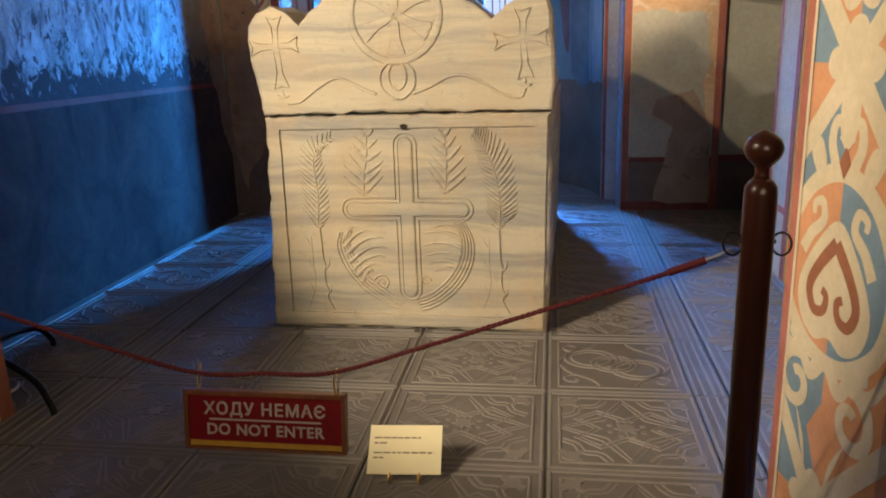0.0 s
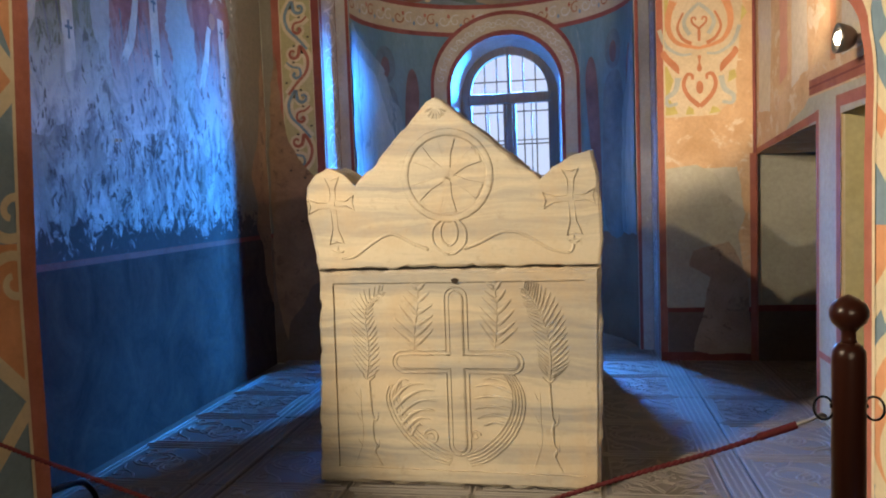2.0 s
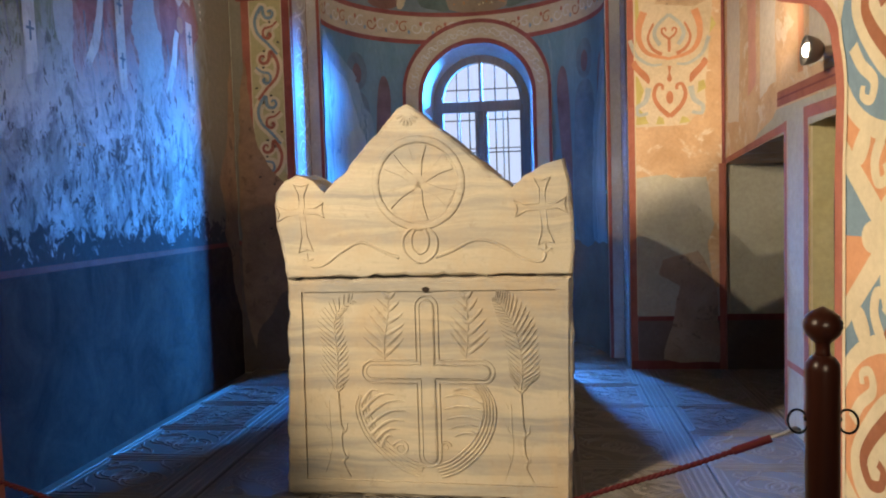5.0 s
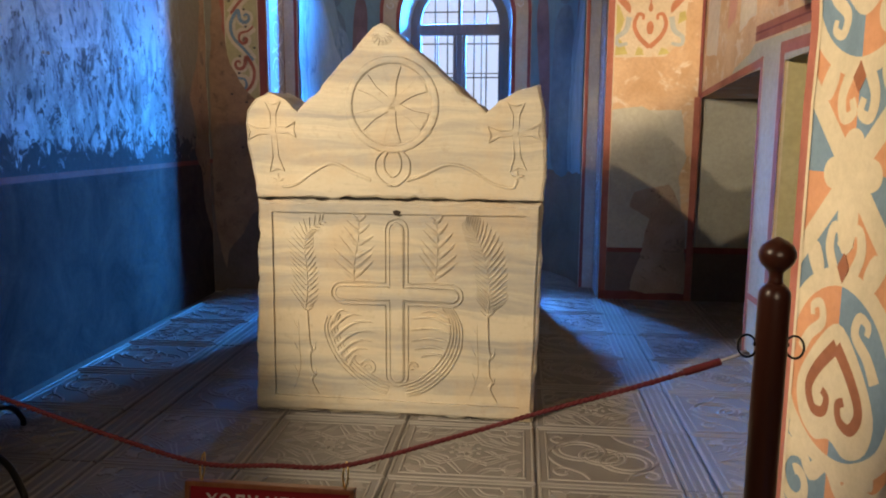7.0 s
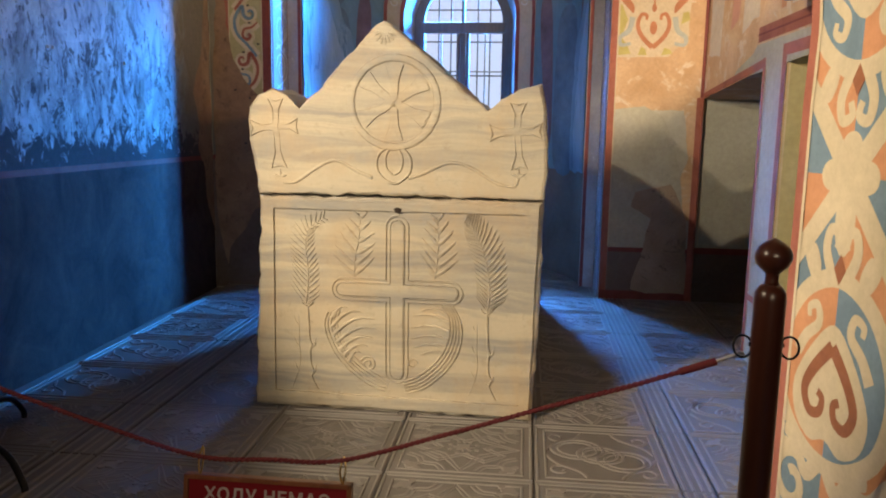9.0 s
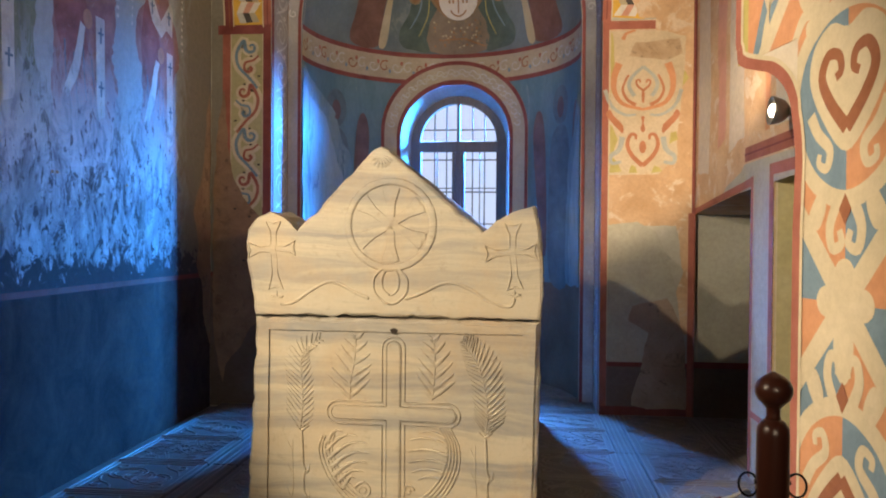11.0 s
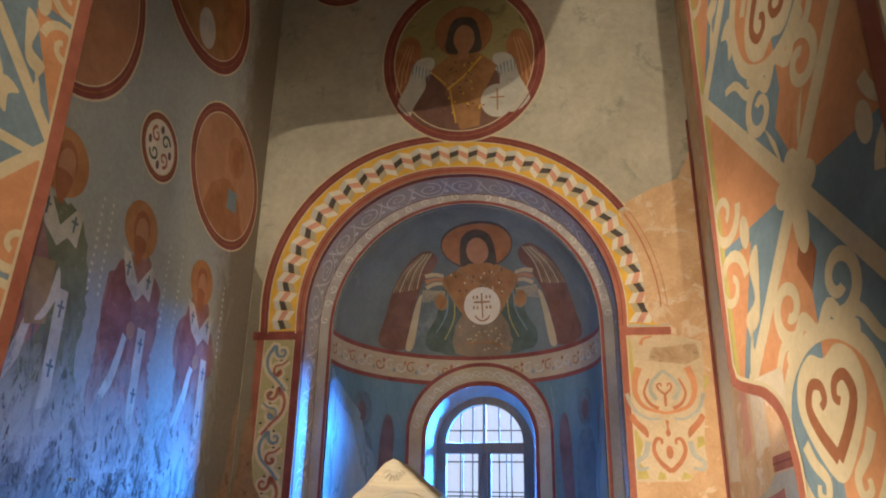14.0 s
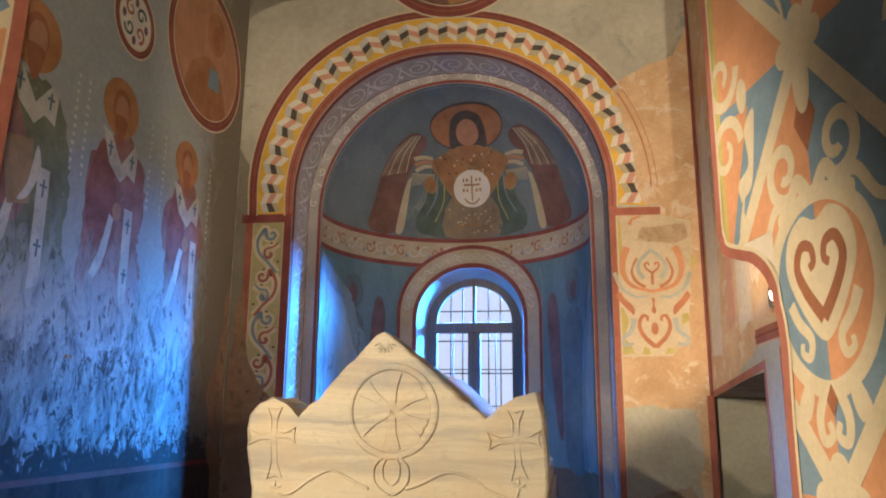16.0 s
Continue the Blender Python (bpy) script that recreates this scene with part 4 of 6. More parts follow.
for x, z0, z1 in ((-0.522, 1.335, 1.060), (0.490, 1.330, 1.075)):
    zc = z0 - 0.110
    bm = bmesh.new()
    add_prism(bm, [(x - 0.010, zc - 0.010), (x + 0.010, zc - 0.010), (x + 0.010, zc + 0.010), (x - 0.010, zc + 0.010)], on_front, -0.003, 0.003)
    small = part("carved_small_cross", bm, M_MARBLE, sarc)
    for xb, zb in ((x, z0), (x + 0.012, z1), (x - 0.104, zc - 0.006), (x + 0.092, zc + 0.004)):
        dx, dz = xb - x, zb - zc
        l = math.hypot(dx, dz)
        nx, nz = -dz / l, dx / l
        side = [(x + nx * s * 0.012 + dx * q, zc + nz * s * 0.012 + dz * q) for s, q in ((1, 0.12), (1, 0.65), (-1, 0.65), (-1, 0.12))]
        tips = [(xb + nx * s * 0.032 + dx / l * e, zb + nz * s * 0.032 + dz / l * e) for s, e in ((1, 0.006), (0, -0.004), (-1, 0.006))]
        bm = bmesh.new()
        add_rib(bm, side[:2] + tips + side[2:], 0.008, 0.008, 0.008)
        part("arm", bm, M_MARBLE, small)
bm = bmesh.new()
for a in (-160, -135, -112, -90, -68, -45, -20):
    c, s = math.cos(radians(a)), math.sin(radians(a))
    add_rib(bm, [(-0.056 + 0.012 * c, 1.618 + 0.012 * s), (-0.056 + 0.035 * c, 1.618 + 0.038 * s), (-0.056 + 0.052 * c, 1.618 + 0.056 * s)], 0.012, 0.020, 0.010)
part("carved_shell", bm, M_MARBLE, sarc)

# ---- painted decoration ----
def arc(cx, cz, r, a0, a1, n=48):
    return [(cx + r * math.cos(radians(a0 + (a1 - a0) * k / n)), cz + r * math.sin(radians(a0 + (a1 - a0) * k / n))) for k in range(n + 1)]


def heart(cx, cz, s, flip=1):
    """Two strokes of a heart whose tops curl inward."""
    res = []
    for k in (-1, 1):
        pts = [(0, -1.0), (0.62, -0.35), (0.95, 0.25), (0.72, 0.72), (0.32, 0.66), (0.22, 0.32), (0.42, 0.18)]
        res.append(smooth_line([(cx + k * x * s, cz + flip * z * s) for x, z in pts], 5))
    return res


# end wall
end = Drawing(lambda u, v, d: (u, WALL_END - d, v), wall_end, 0.0012)
edge = arc(CX, SPRING, 1.60, 34, 0, 14)
end.ragged("bare_plaster", M_ORANGE, [(0.50, 1.38), (1.146, 1.38), (1.146, 4.34), (1.02, 4.08), (0.80, 3.99)] + edge + [(0.86, 2.86), (0.50, 2.86)], 1, 0.012)
for r0, r1, mat, lv, a0, a1 in ((1.300, 1.535, P_YELLOW, 2, -4.2, 184.2), (1.236, 1.302, P_BRICK, 3, -5.5, 185.5), (1.530, 1.598, P_RED, 3, 33, 184.2), (1.297, 1.307, P_CREAM, 4, -5, 185), (1.262, 1.270, P_RED, 4, -5, 185), (1.598, 1.610, P_CREAM, 3, 33, 184), (1.528, 1.536, P_CREAM, 4, 33, 184), (1.560, 1.566, P_BROWN, 4, 33, 184)):
    for k in range(96):
        p, q = a0 + (a1 - a0) * k / 96, a0 + (a1 - a0) * (k + 1) / 96
        end.fill("arch_border", mat, [arch_at(p, r0), arch_at(q, r0), arch_at(q, r1), arch_at(p, r1)], lv)
N = 29
for k in range(N):
    step = 187.0 / N
    b0 = 183.2 - step * k
    # a folded ribbon: a light slanting face, and a dark one below it, each of three stripes
    for (p, q), (e0, e1), (f0, f1), mats in (((b0, b0 - step * 0.47), (0.13, 0.93), (0.0, 0.74), (P_GREYW, P_BLACK, P_SANDY)), ((b0 - step * 0.47, b0 - step * 0.98), (0.0, 0.74), (0.20, 1.0), (P_WHITE, P_PINK, P_WHITE))):
        for i in range(3):
            u0, u1 = e0 + (e1 - e0) * i / 3, e0 + (e1 - e0) * (i + 1) / 3
            v0, v1 = f0 + (f1 - f0) * i / 3, f0 + (f1 - f0) * (i + 1) / 3
            end.fill("folded_ribbon_pattern", mats[i], [arch_at(p, 1.506 - 0.192 * u0), arch_at(p, 1.506 - 0.192 * u1), arch_at(q, 1.506 - 0.192 * v1), arch_at(q, 1.506 - 0.192 * v0)], 4)
# the broken edge of the paint on the arch's foot
end.ragged("bare_plaster", M_ORANGE, [arch_at(32, 1.62), arch_at(32, 1.53), arch_at(24, 1.49), arch_at(16, 1.47), arch_at(8, 1.46), arch_at(1, 1.44), arch_at(-4, 1.50), arch_at(-4, 1.72), arch_at(10, 1.70), arch_at(22, 1.66)], 5, 0.014)
for r, w in ((1.555, 0.016), (1.60, 0.008)):
    end.stroke("arch_border_trace", P_WORNRED, [arch_at(31 - 30 * k / 20, r) for k in range(21)], w, w * 0.6, level=6)
# left pilaster
end.rect("pilaster_panel", M_OLIVE, -2.30, 1.35, -2.045, 2.82, 2)
for x0, x1 in ((-2.365, -2.300), (-2.050, -1.987)):
    end.rect("pilaster_border", P_BRICK if x0 < -2.2 else P_RED, x0, 0.4 if x0 > -2.2 else 1.2, x1, 2.86, 3)
    end.rect("pilaster_line", P_CREAM, x0 - 0.004 if x0 > -2.2 else x1 - 0.003, 1.5, x0 + 0.003 if x0 > -2.2 else x1 + 0.005, 2.82, 4)
end.rect("impost_band", P_RED, -2.40, 2.815, -1.987, 2.885, 4)
end.rect("impost_band", P_BRICK, 0.487, 2.795, 0.86, 2.855, 4)
VC = -2.172
for k in range(5):
    zt, s = 2.765 - 0.335 * k, -1 if k % 2 == 0 else 1
    main, other = (P_BLUE, P_BRICK) if k % 2 == 0 else (P_BRICK, P_BLUE)
    curl = spiral(VC - s * 0.030, zt - 0.050, 0.012, 0.046, 90 - s * 60, 90 - s * 60 + s * 330, 20)
    sweep = smooth_line([curl[-1], (VC + s * 0.030, zt + 0.000), (VC + s * 0.084, zt - 0.095), (VC + s * 0.066, zt - 0.195), (VC - s * 0.010, zt - 0.275), (VC - s * 0.082, zt - 0.360)], 5)
    hook = smooth_line([(VC - s * 0.088, zt - 0.115), (VC - s * 0.045, zt - 0.150), (VC + s * 0.012, zt - 0.165), (VC + s * 0.022, zt - 0.215), (VC - s * 0.012, zt - 0.238), (VC - s * 0.036, zt - 0.215), (VC - s * 0.018, zt - 0.198)], 5)
    for line, w in ((curl, 0.062), (sweep, 0.074), (hook, 0.070)):
        end.stroke("scroll_ornament", P_CREAM, [p for p in line if p[1] > 1.36], w, level=3)
    end.stroke("scroll_curl", main, curl, 0.014, 0.028, level=4)
    end.stroke("scroll_curl", main, sweep, 0.028, 0.020, level=4)
    end.stroke("scroll_curl", other, hook, 0.014, 0.026, level=5)
    for x, z in ((-0.030, -0.118), (-0.092, -0.270), (0.020, -0.330)):
        end.fill("scroll_dot", P_BLACK, disc(VC + s * x, zt + z, 0.012, 0.008, 10), 6)
end.ragged("bare_plaster", M_BROWNPL, [(-2.435, 1.62), (-2.44, 0.62), (-2.36, 0.15), (-2.33, 0.30), (-2.22, 0.45), (-2.14, 0.60), (-2.06, 0.62), (-1.995, 0.9), (-1.995, 1.30), (-2.10, 1.45), (-2.20, 1.58), (-2.27, 1.72), (-2.31, 1.95), (-2.36, 2.40), (-2.40, 2.10)], 5, 0.02)
end.rect("dado", M_DARKPL, -2.458, -0.02, -1.987, 0.972, 1)
# corner shade beside the pilaster, painted as a darker strip
end.ragged("shaded_corner_strip", M_UPPERSHADE, [(-2.455, 0.98), (-2.33, 0.98), (-2.33, 2.88), (-2.37, 3.30), (-2.455, 3.45)], 1, 0.006)
end.rect("dado_line", P_RED, -2.458, 0.972, -2.37, 1.004, 2)
end.rect("dado_line", P_RED, -1.999, -0.02, -1.987, 2.86, 4)
# right pilaster
end.ragged("pilaster_panel", M_PANEL, [(0.535, 1.745), (0.90, 1.75), (1.02, 1.90), (1.04, 2.20), (1.06, 2.50), (1.08, 2.74), (0.84, 2.785), (0.535, 2.79)], 2, 0.012)
end.rect("pilaster_border", P_BRICK, 0.487, 0.06, 0.536, 2.86, 3)
end.rect("pilaster_line", P_CREAM, 0.533, 0.40, 0.540, 2.80, 4)
X = 0.777
for pts in ([(0.545, 1.76), (0.63, 1.77), (0.60, 1.84), (0.56, 1.88), (0.60, 2.00), (0.56, 2.10), (0.545, 2.10)], [(0.965, 1.97), (1.03, 2.00), (1.02, 2.06), (0.98, 2.05)], [(0.545, 2.30), (0.575, 2.50), (0.56, 2.77), (0.545, 2.78)],
            [(0.68, 1.76), (0.74, 1.76), (0.73, 1.80), (0.70, 1.82)], [(0.84, 1.76), (0.92, 1.77), (0.90, 1.80), (0.86, 1.81)], [(1.05, 2.38), (1.09, 2.44), (1.06, 2.50)]):
    end.ragged("pilaster_patch", P_LIME, pts, 3, 0.008)
for s in (-1, 1):
    end.stroke("palmette", P_ORANGE, smooth_line([(X + s * 0.172, 2.550), (X + s * 0.205, 2.455), (X + s * 0.204, 2.350), (X + s * 0.145, 2.260), (X, 2.216)], 7), 0.054, 0.020, level=4)
    end.stroke("palmette", P_WORNRED, smooth_line([(X + s * 0.105, 2.467), (X + s * 0.145, 2.368), (X + s * 0.112, 2.288), (X + s * 0.050, 2.250)], 6), 0.014, 0.026, level=4)
    end.stroke("palmette", P_SKY, smooth_line([(X, 2.525), (X + s * 0.077, 2.454), (X + s * 0.100, 2.386), (X + s * 0.062, 2.312)], 6), 0.024, 0.030, level=3)
    end.stroke("palmette", P_WORNRED, smooth_line([(X, 2.265), (X, 2.345), (X + s * 0.040, 2.386), (X + s * 0.050, 2.420), (X + s * 0.028, 2.430), (X + s * 0.022, 2.408)], 5), 0.017, 0.012, level=5)
    end.stroke("palmette", P_SKY, smooth_line([(X + s * 0.270, 2.36), (X + s * 0.225, 2.245), (X + s * 0.130, 2.180), (X + s * 0.050, 2.180)], 5), 0.030, 0.016, level=3)
    end.fill("palmette", P_WORNRED, smooth_line([(X + s * 0.262, 2.185), (X + s * 0.235, 2.215), (X + s * 0.205, 2.170), (X + s * 0.142, 2.105), (X + s * 0.140, 2.045), (X + s * 0.175, 2.075), (X + s * 0.235, 2.140)], 3, True), 4)
    end.stroke("palmette", P_SKY, smooth_line([(X + s * 0.145, 2.02), (X + s * 0.165, 1.93), (X + s * 0.225, 1.88), (X + s * 0.215, 1.83), (X + s * 0.150, 1.84)], 5), 0.040, 0.022, level=3)
    end.stroke("heart_ornament", P_WORNRED, smooth_line([(X, 1.812), (X + s * 0.075, 1.885), (X + s * 0.108, 1.965), (X + s * 0.085, 2.035), (X + s * 0.050, 2.030), (X + s * 0.050, 2.000)], 6), 0.034, 0.018, level=5)
end.fill("heart_ornament", P_WORNRED, disc(X, 1.945, 0.025, 0.046, 16), 6)
end.fill("heart_ornament", P_WORNRED, smooth_line([(X, 2.168), (X + 0.012, 2.16), (X + 0.005, 2.12), (X + 0.017, 2.075), (X, 2.052), (X - 0.017, 2.075), (X - 0.005, 2.12), (X - 0.012, 2.16)], 3, True), 5)
end.ragged("bare_plaster", M_WORNPATCH, [(0.68, 2.60), (0.95, 2.58), (1.05, 2.62), (1.04, 2.72), (0.72, 2.70)], 4, 0.020)
end.stroke("palmette", P_ORANGE, smooth_line([(0.63, 2.72), (0.655, 2.765), (0.72, 2.785)], 4), 0.03, 0.012, level=3)
end.ragged("lower_panel", M_GREY, [(0.545, 0.39), (1.09, 0.39), (1.09, 0.62), (1.03, 0.75), (1.01, 0.95), (0.98, 1.12), (0.88, 1.33), (0.75, 1.41), (0.62, 1.395), (0.545, 1.38)], 2, 0.010)
end.rect("lower_panel", M_DARKPL, 0.537, 0.06, 1.146, 0.385, 2)
end.rect("dado_line", P_RED, 0.537, 0.355, 1.146, 0.388, 3)
end.rect("dado_line", P_RED, 0.487, -0.02, 1.146, 0.065, 3)
end.ragged("bare_plaster", M_ORANGE, [(1.02, 1.40), (1.07, 1.05), (1.02, 0.90), (1.07, 0.60), (1.13, 0.6), (1.14, 1.40)], 3, 0.012)
end.ragged("bare_plaster", M_WORNPL, [(0.70, 0.06), (1.10, 0.04), (1.10, 0.50), (1.06, 0.68), (0.96, 0.86), (0.72, 0.80), (0.69, 0.70), (0.82, 0.60), (0.80, 0.45), (0.74, 0.22)], 4, 0.022)
end.rect("corner_line", P_BRICK, 1.105, 0.0, 1.147, 1.47, 5)
end.rect("corner_line", P_RED, 1.128, 1.47, 1.147, 4.6, 3)
# inside the recess
end.rect("recess_panel", M_GREY, 1.152, 0.40, 2.09, 1.46, 1)
end.rect("recess_panel", M_DARKPL, 1.152, -0.02, 2.09, 0.36, 1)
end.rect("dado_line", P_RED, 1.152, 0.355, 2.09, 0.40, 2)
end.rect("corner_line", P_CREAM, 1.172, 0.40, 1.179, 1.44, 2)


# medallions
def medallion(dr, cx, cz, rx, rz, ground, figure=True, ring=0.075):
    dr.fill("medallion_ground", ground, disc(cx, cz, rx, rz, 56), 2)
    dr.stroke("medallion_ring", P_RED, disc(cx, cz, rx - ring / 2, rz - ring / 2, 56), ring, level=4, closed=True)
    dr.stroke("medallion_line", P_CREAM, disc(cx, cz, rx + 0.006, rz + 0.006, 56), 0.014, level=5, closed=True)
    dr.stroke("medallion_line", P_BROWN, disc(cx, cz, rx - ring * 0.55, rz - ring * 0.55, 56), 0.010, level=5, closed=True)
    dr.stroke("medallion_line", P_CREAM, disc(cx, cz, rx - ring - 0.002, rz - ring - 0.002, 56), 0.009, level=5, closed=True)


medallion(end, -0.712, 5.362, 0.727, 0.846, M_OLIVEDARK, ring=0.10)
CM = -0.712
dots_end = random.Random(9)
for s in (-1, 1):
    def A(x, z):
        return (CM + s * x, z)
    end.fill("medallion_wing", P_HALO, smooth_line([A(0.585, 4.92), A(0.63, 5.20), A(0.62, 5.42), A(0.55, 5.60), A(0.45, 5.62), A(0.38, 5.48), A(0.42, 5.30), A(0.50, 5.10)], 5, True), 3)
    end.fill("medallion_sleeve", P_GREYW, smooth_line([A(0.26, 5.36), A(0.42, 5.36), A(0.50, 5.12), A(0.58, 4.90), A(0.40, 4.78), A(0.32, 5.10)], 4, True), 4)
    for k in range(6):
        end.stroke("medallion_sleeve_folds", P_BLUE, [A(0.30 + 0.03 * k, 5.26 + 0.012 * k), A(0.31 + 0.03 * k, 5.14 + 0.012 * k)], 0.012, 0.006, level=5)
        end.stroke("medallion_wing_feathers", P_GOLD if k % 2 else P_ORANGE, smooth_line([A(0.60 - 0.02 * k, 5.02 + 0.03 * k), A(0.58 - 0.02 * k, 5.30), A(0.50 - 0.012 * k, 5.54)], 4), 0.012, 0.006, level=4)
end.fill("medallion_robe", P_WING, smooth_line([(CM - 0.46, 4.78), (CM - 0.34, 5.06), (CM - 0.28, 5.22), (CM + 0.26, 5.22), (CM + 0.32, 5.06), (CM + 0.30, 4.70), (CM, 4.62), (CM - 0.25, 4.66)], 4, True), 5)
end.fill("medallion_mantle", P_GOLD, [(CM - 0.12, 5.40), (CM + 0.14, 5.40), (CM + 0.30, 5.26), (CM + 0.18, 4.98), (CM + 0.14, 4.66), (CM - 0.02, 4.63), (CM - 0.10, 4.84), (CM - 0.14, 5.04), (CM - 0.30, 5.24)], 6)
end.stroke("medallion_mantle_edge", P_YELLOW, [(CM + 0.16, 5.36), (CM, 5.16), (CM - 0.14, 5.04)], 0.016, level=7)
end.stroke("medallion_mantle_edge", P_YELLOW, [(CM - 0.30, 5.24), (CM - 0.12, 5.06), (CM - 0.06, 4.70)], 0.012, level=7)
for k in range(40):
    end.fill("medallion_mantle_dots", (P_YELLOW, P_BLACK, P_BROWN)[k % 3], disc(CM + dots_end.uniform(-0.16, 0.18), dots_end.uniform(4.80, 5.32), 0.010, 0.010, 7), 7)
end.fill("medallion_halo", P_HALO, disc(CM + 0.0, 5.64, 0.255, 0.27, 40), 3)
end.stroke("medallion_halo_line", P_BROWN, disc(CM, 5.64, 0.255, 0.27, 40), 0.010, level=4, closed=True)
end.fill("medallion_hair", P_BLACK, smooth_line([(CM - 0.14, 5.42), (CM - 0.15, 5.60), (CM - 0.10, 5.76), (CM, 5.80), (CM + 0.10, 5.76), (CM + 0.15, 5.60), (CM + 0.14, 5.42)], 4, True), 5)
end.fill("medallion_neck", P_FLESH, [(CM - 0.05, 5.34), (CM + 0.05, 5.34), (CM + 0.05, 5.46), (CM - 0.05, 5.46)], 7)
end.fill("medallion_head", P_FLESH, disc(CM + 0.005, 5.56, 0.095, 0.150, 28), 7)
end.fill("medallion_disc", P_GREYW, disc(CM + 0.30, 4.90, 0.145, 0.165, 30), 6)
end.rect("medallion_disc", P_GOLD, CM + 0.294, 4.80, CM + 0.306, 5.02, 7)
end.rect("medallion_disc", P_GOLD, CM + 0.235, 4.925, CM + 0.365, 4.937, 7)
for cx, cz, r in ((-1.88, 6.40, 0.36), (0.36, 6.34, 0.35)):
    medallion(end, cx, cz, r, r, P_WHITE)
    for a in range(8):
        c, s = math.cos(radians(45 * a + 20)), math.sin(radians(45 * a + 20))
        end.stroke("medallion_scroll", P_PINK if a % 2 else P_GREEN, spiral(cx + 0.16 * c, cz + 0.16 * s, 0.07, 0.02, 45 * a, 45 * a + 300, 14), 0.03, 0.015, level=3)
end.finish()

# soffit of the apse arch
SOFF = apse_arch(60)
LEN = [0.0]
for (x0, z0), (x1, z1) in zip(SOFF, SOFF[1:]):
    LEN.append(LEN[-1] + math.hypot(x1 - x0, z1 - z0))


def on_soffit(s, y, d):
    i = max(k for k in range(len(LEN) - 1) if LEN[k] <= max(s, 0))
    f = (s - LEN[i]) / (LEN[i + 1] - LEN[i])
    x, z = SOFF[i][0] + (SOFF[i + 1][0] - SOFF[i][0]) * f, SOFF[i][1] + (SOFF[i + 1][1] - SOFF[i][1]) * f
    nx, nz = CX - x, (SPRING - z if z > SPRING else 0)
    l = math.hypot(nx, nz)
    return (x + nx / l * d, y, z + nz / l * d)


sof = Drawing(on_soffit, wall_end, 0.003)
for k in range(len(LEN) - 1):
    sof.rect("soffit_paint", M_LAV, LEN[k], 5.66, LEN[k + 1], 6.0, 1)
    sof.rect("soffit_border", P_RED, LEN[k], 5.602, LEN[k + 1], 5.655, 1)
    sof.rect("soffit_border", P_RED, LEN[k], 5.985, LEN[k + 1], 6.0, 2)
TOTAL = LEN[-1]
k = 0
s = 0.5
while s < TOTAL - 0.3:
    sg = 1 if k % 2 else -1
    sof.stroke("soffit_scroll", P_LAVW, spiral(s, 5.82, 0.115, 0.02, 90 * sg, 90 * sg + 560, 36), 0.014, 0.010, level=2)
    sof.stroke("soffit_scroll", P_LAVW, smooth_line([(s - 0.17, 5.70), (s - 0.06, 5.945), (s + 0.08, 5.955), (s + 0.17, 5.72)], 6), 0.016, 0.010, level=2)
    sof.fill("soffit_scroll", P_LAVW, disc(s + 0.14, 5.90, 0.020, 0.028, 10), 2)
    s += 0.30
    k += 1
sof.finish()

# apse wall: band, window border, dim figures
ap = Drawing(on_apse, apse, 0.003, 0.09)
HALF = APSE_R * math.pi / 2 - 0.01
ap.rect("apse_dado", M_DARKPL, -HALF, 0.0, HALF, 0.9, 1)
ap.rect("apse_band", M_SAND, -HALF, 2.74, HALF, 2.995, 1)
for z0, z1 in ((2.715, 2.755), (2.965, 3.005)):
    ap.rect("apse_band_border", P_RED, -HALF, z0, HALF, z1, 2)
for k in range(30):
    u = -HALF + 0.06 + k * 0.116
    c = P_GREYW if k % 3 else P_BROWN
    ap.stroke("apse_band_scroll", c, spiral(u, 2.86, 0.058, 0.012, 60 * (k % 2), 60 * (k % 2) + (360 if k % 2 else -360), 14), 0.014, 0.008, level=2)
    ap.fill("apse_band_scroll", P_BLUE if k % 2 else P_BRICK, disc(u + 0.05, 2.90 - 0.08 * (k % 2), 0.014, 0.02, 8), 2)
ring_o = [(apse_x(x), z) for x, z in arch_points(WIN_X, 0.68, 2.26, 1.0, 36)]
ring_i = [(apse_x(x), z) for x, z in arch_points(WIN_X, WIN_R, WIN_Z, 1.0, 36)]
for f0, f1, mat, lv, nm in ((0.0, 1.0, M_SAND, 3, "window_border"), (0.0, 0.17, P_RED, 4, "window_border_line"), (0.80, 1.0, P_RED, 4, "window_border_line")):
    a = [(p[0] + (q[0] - p[0]) * f0, p[1] + (q[1] - p[1]) * f0) for p, q in zip(ring_o, ring_i)]
    b = [(p[0] + (q[0] - p[0]) * f1, p[1] + (q[1] - p[1]) * f1) for p, q in zip(ring_o, ring_i)]
    for i in range(len(a) - 1):
        ap.fill(nm, mat, [a[i], a[i + 1], b[i + 1], b[i]], lv)
for i in range(3, len(ring_o) - 3):
    p, q = ring_o[i], ring_i[i]
    c = ((p[0] + q[0]) / 2, (p[1] + q[1]) / 2)
    ap.stroke("window_border_scroll", P_GREYW, spiral(c[0], c[1], 0.040, 0.008, 180 * (i % 2), 180 * (i % 2) + 330, 12), 0.010, 0.006, level=4)
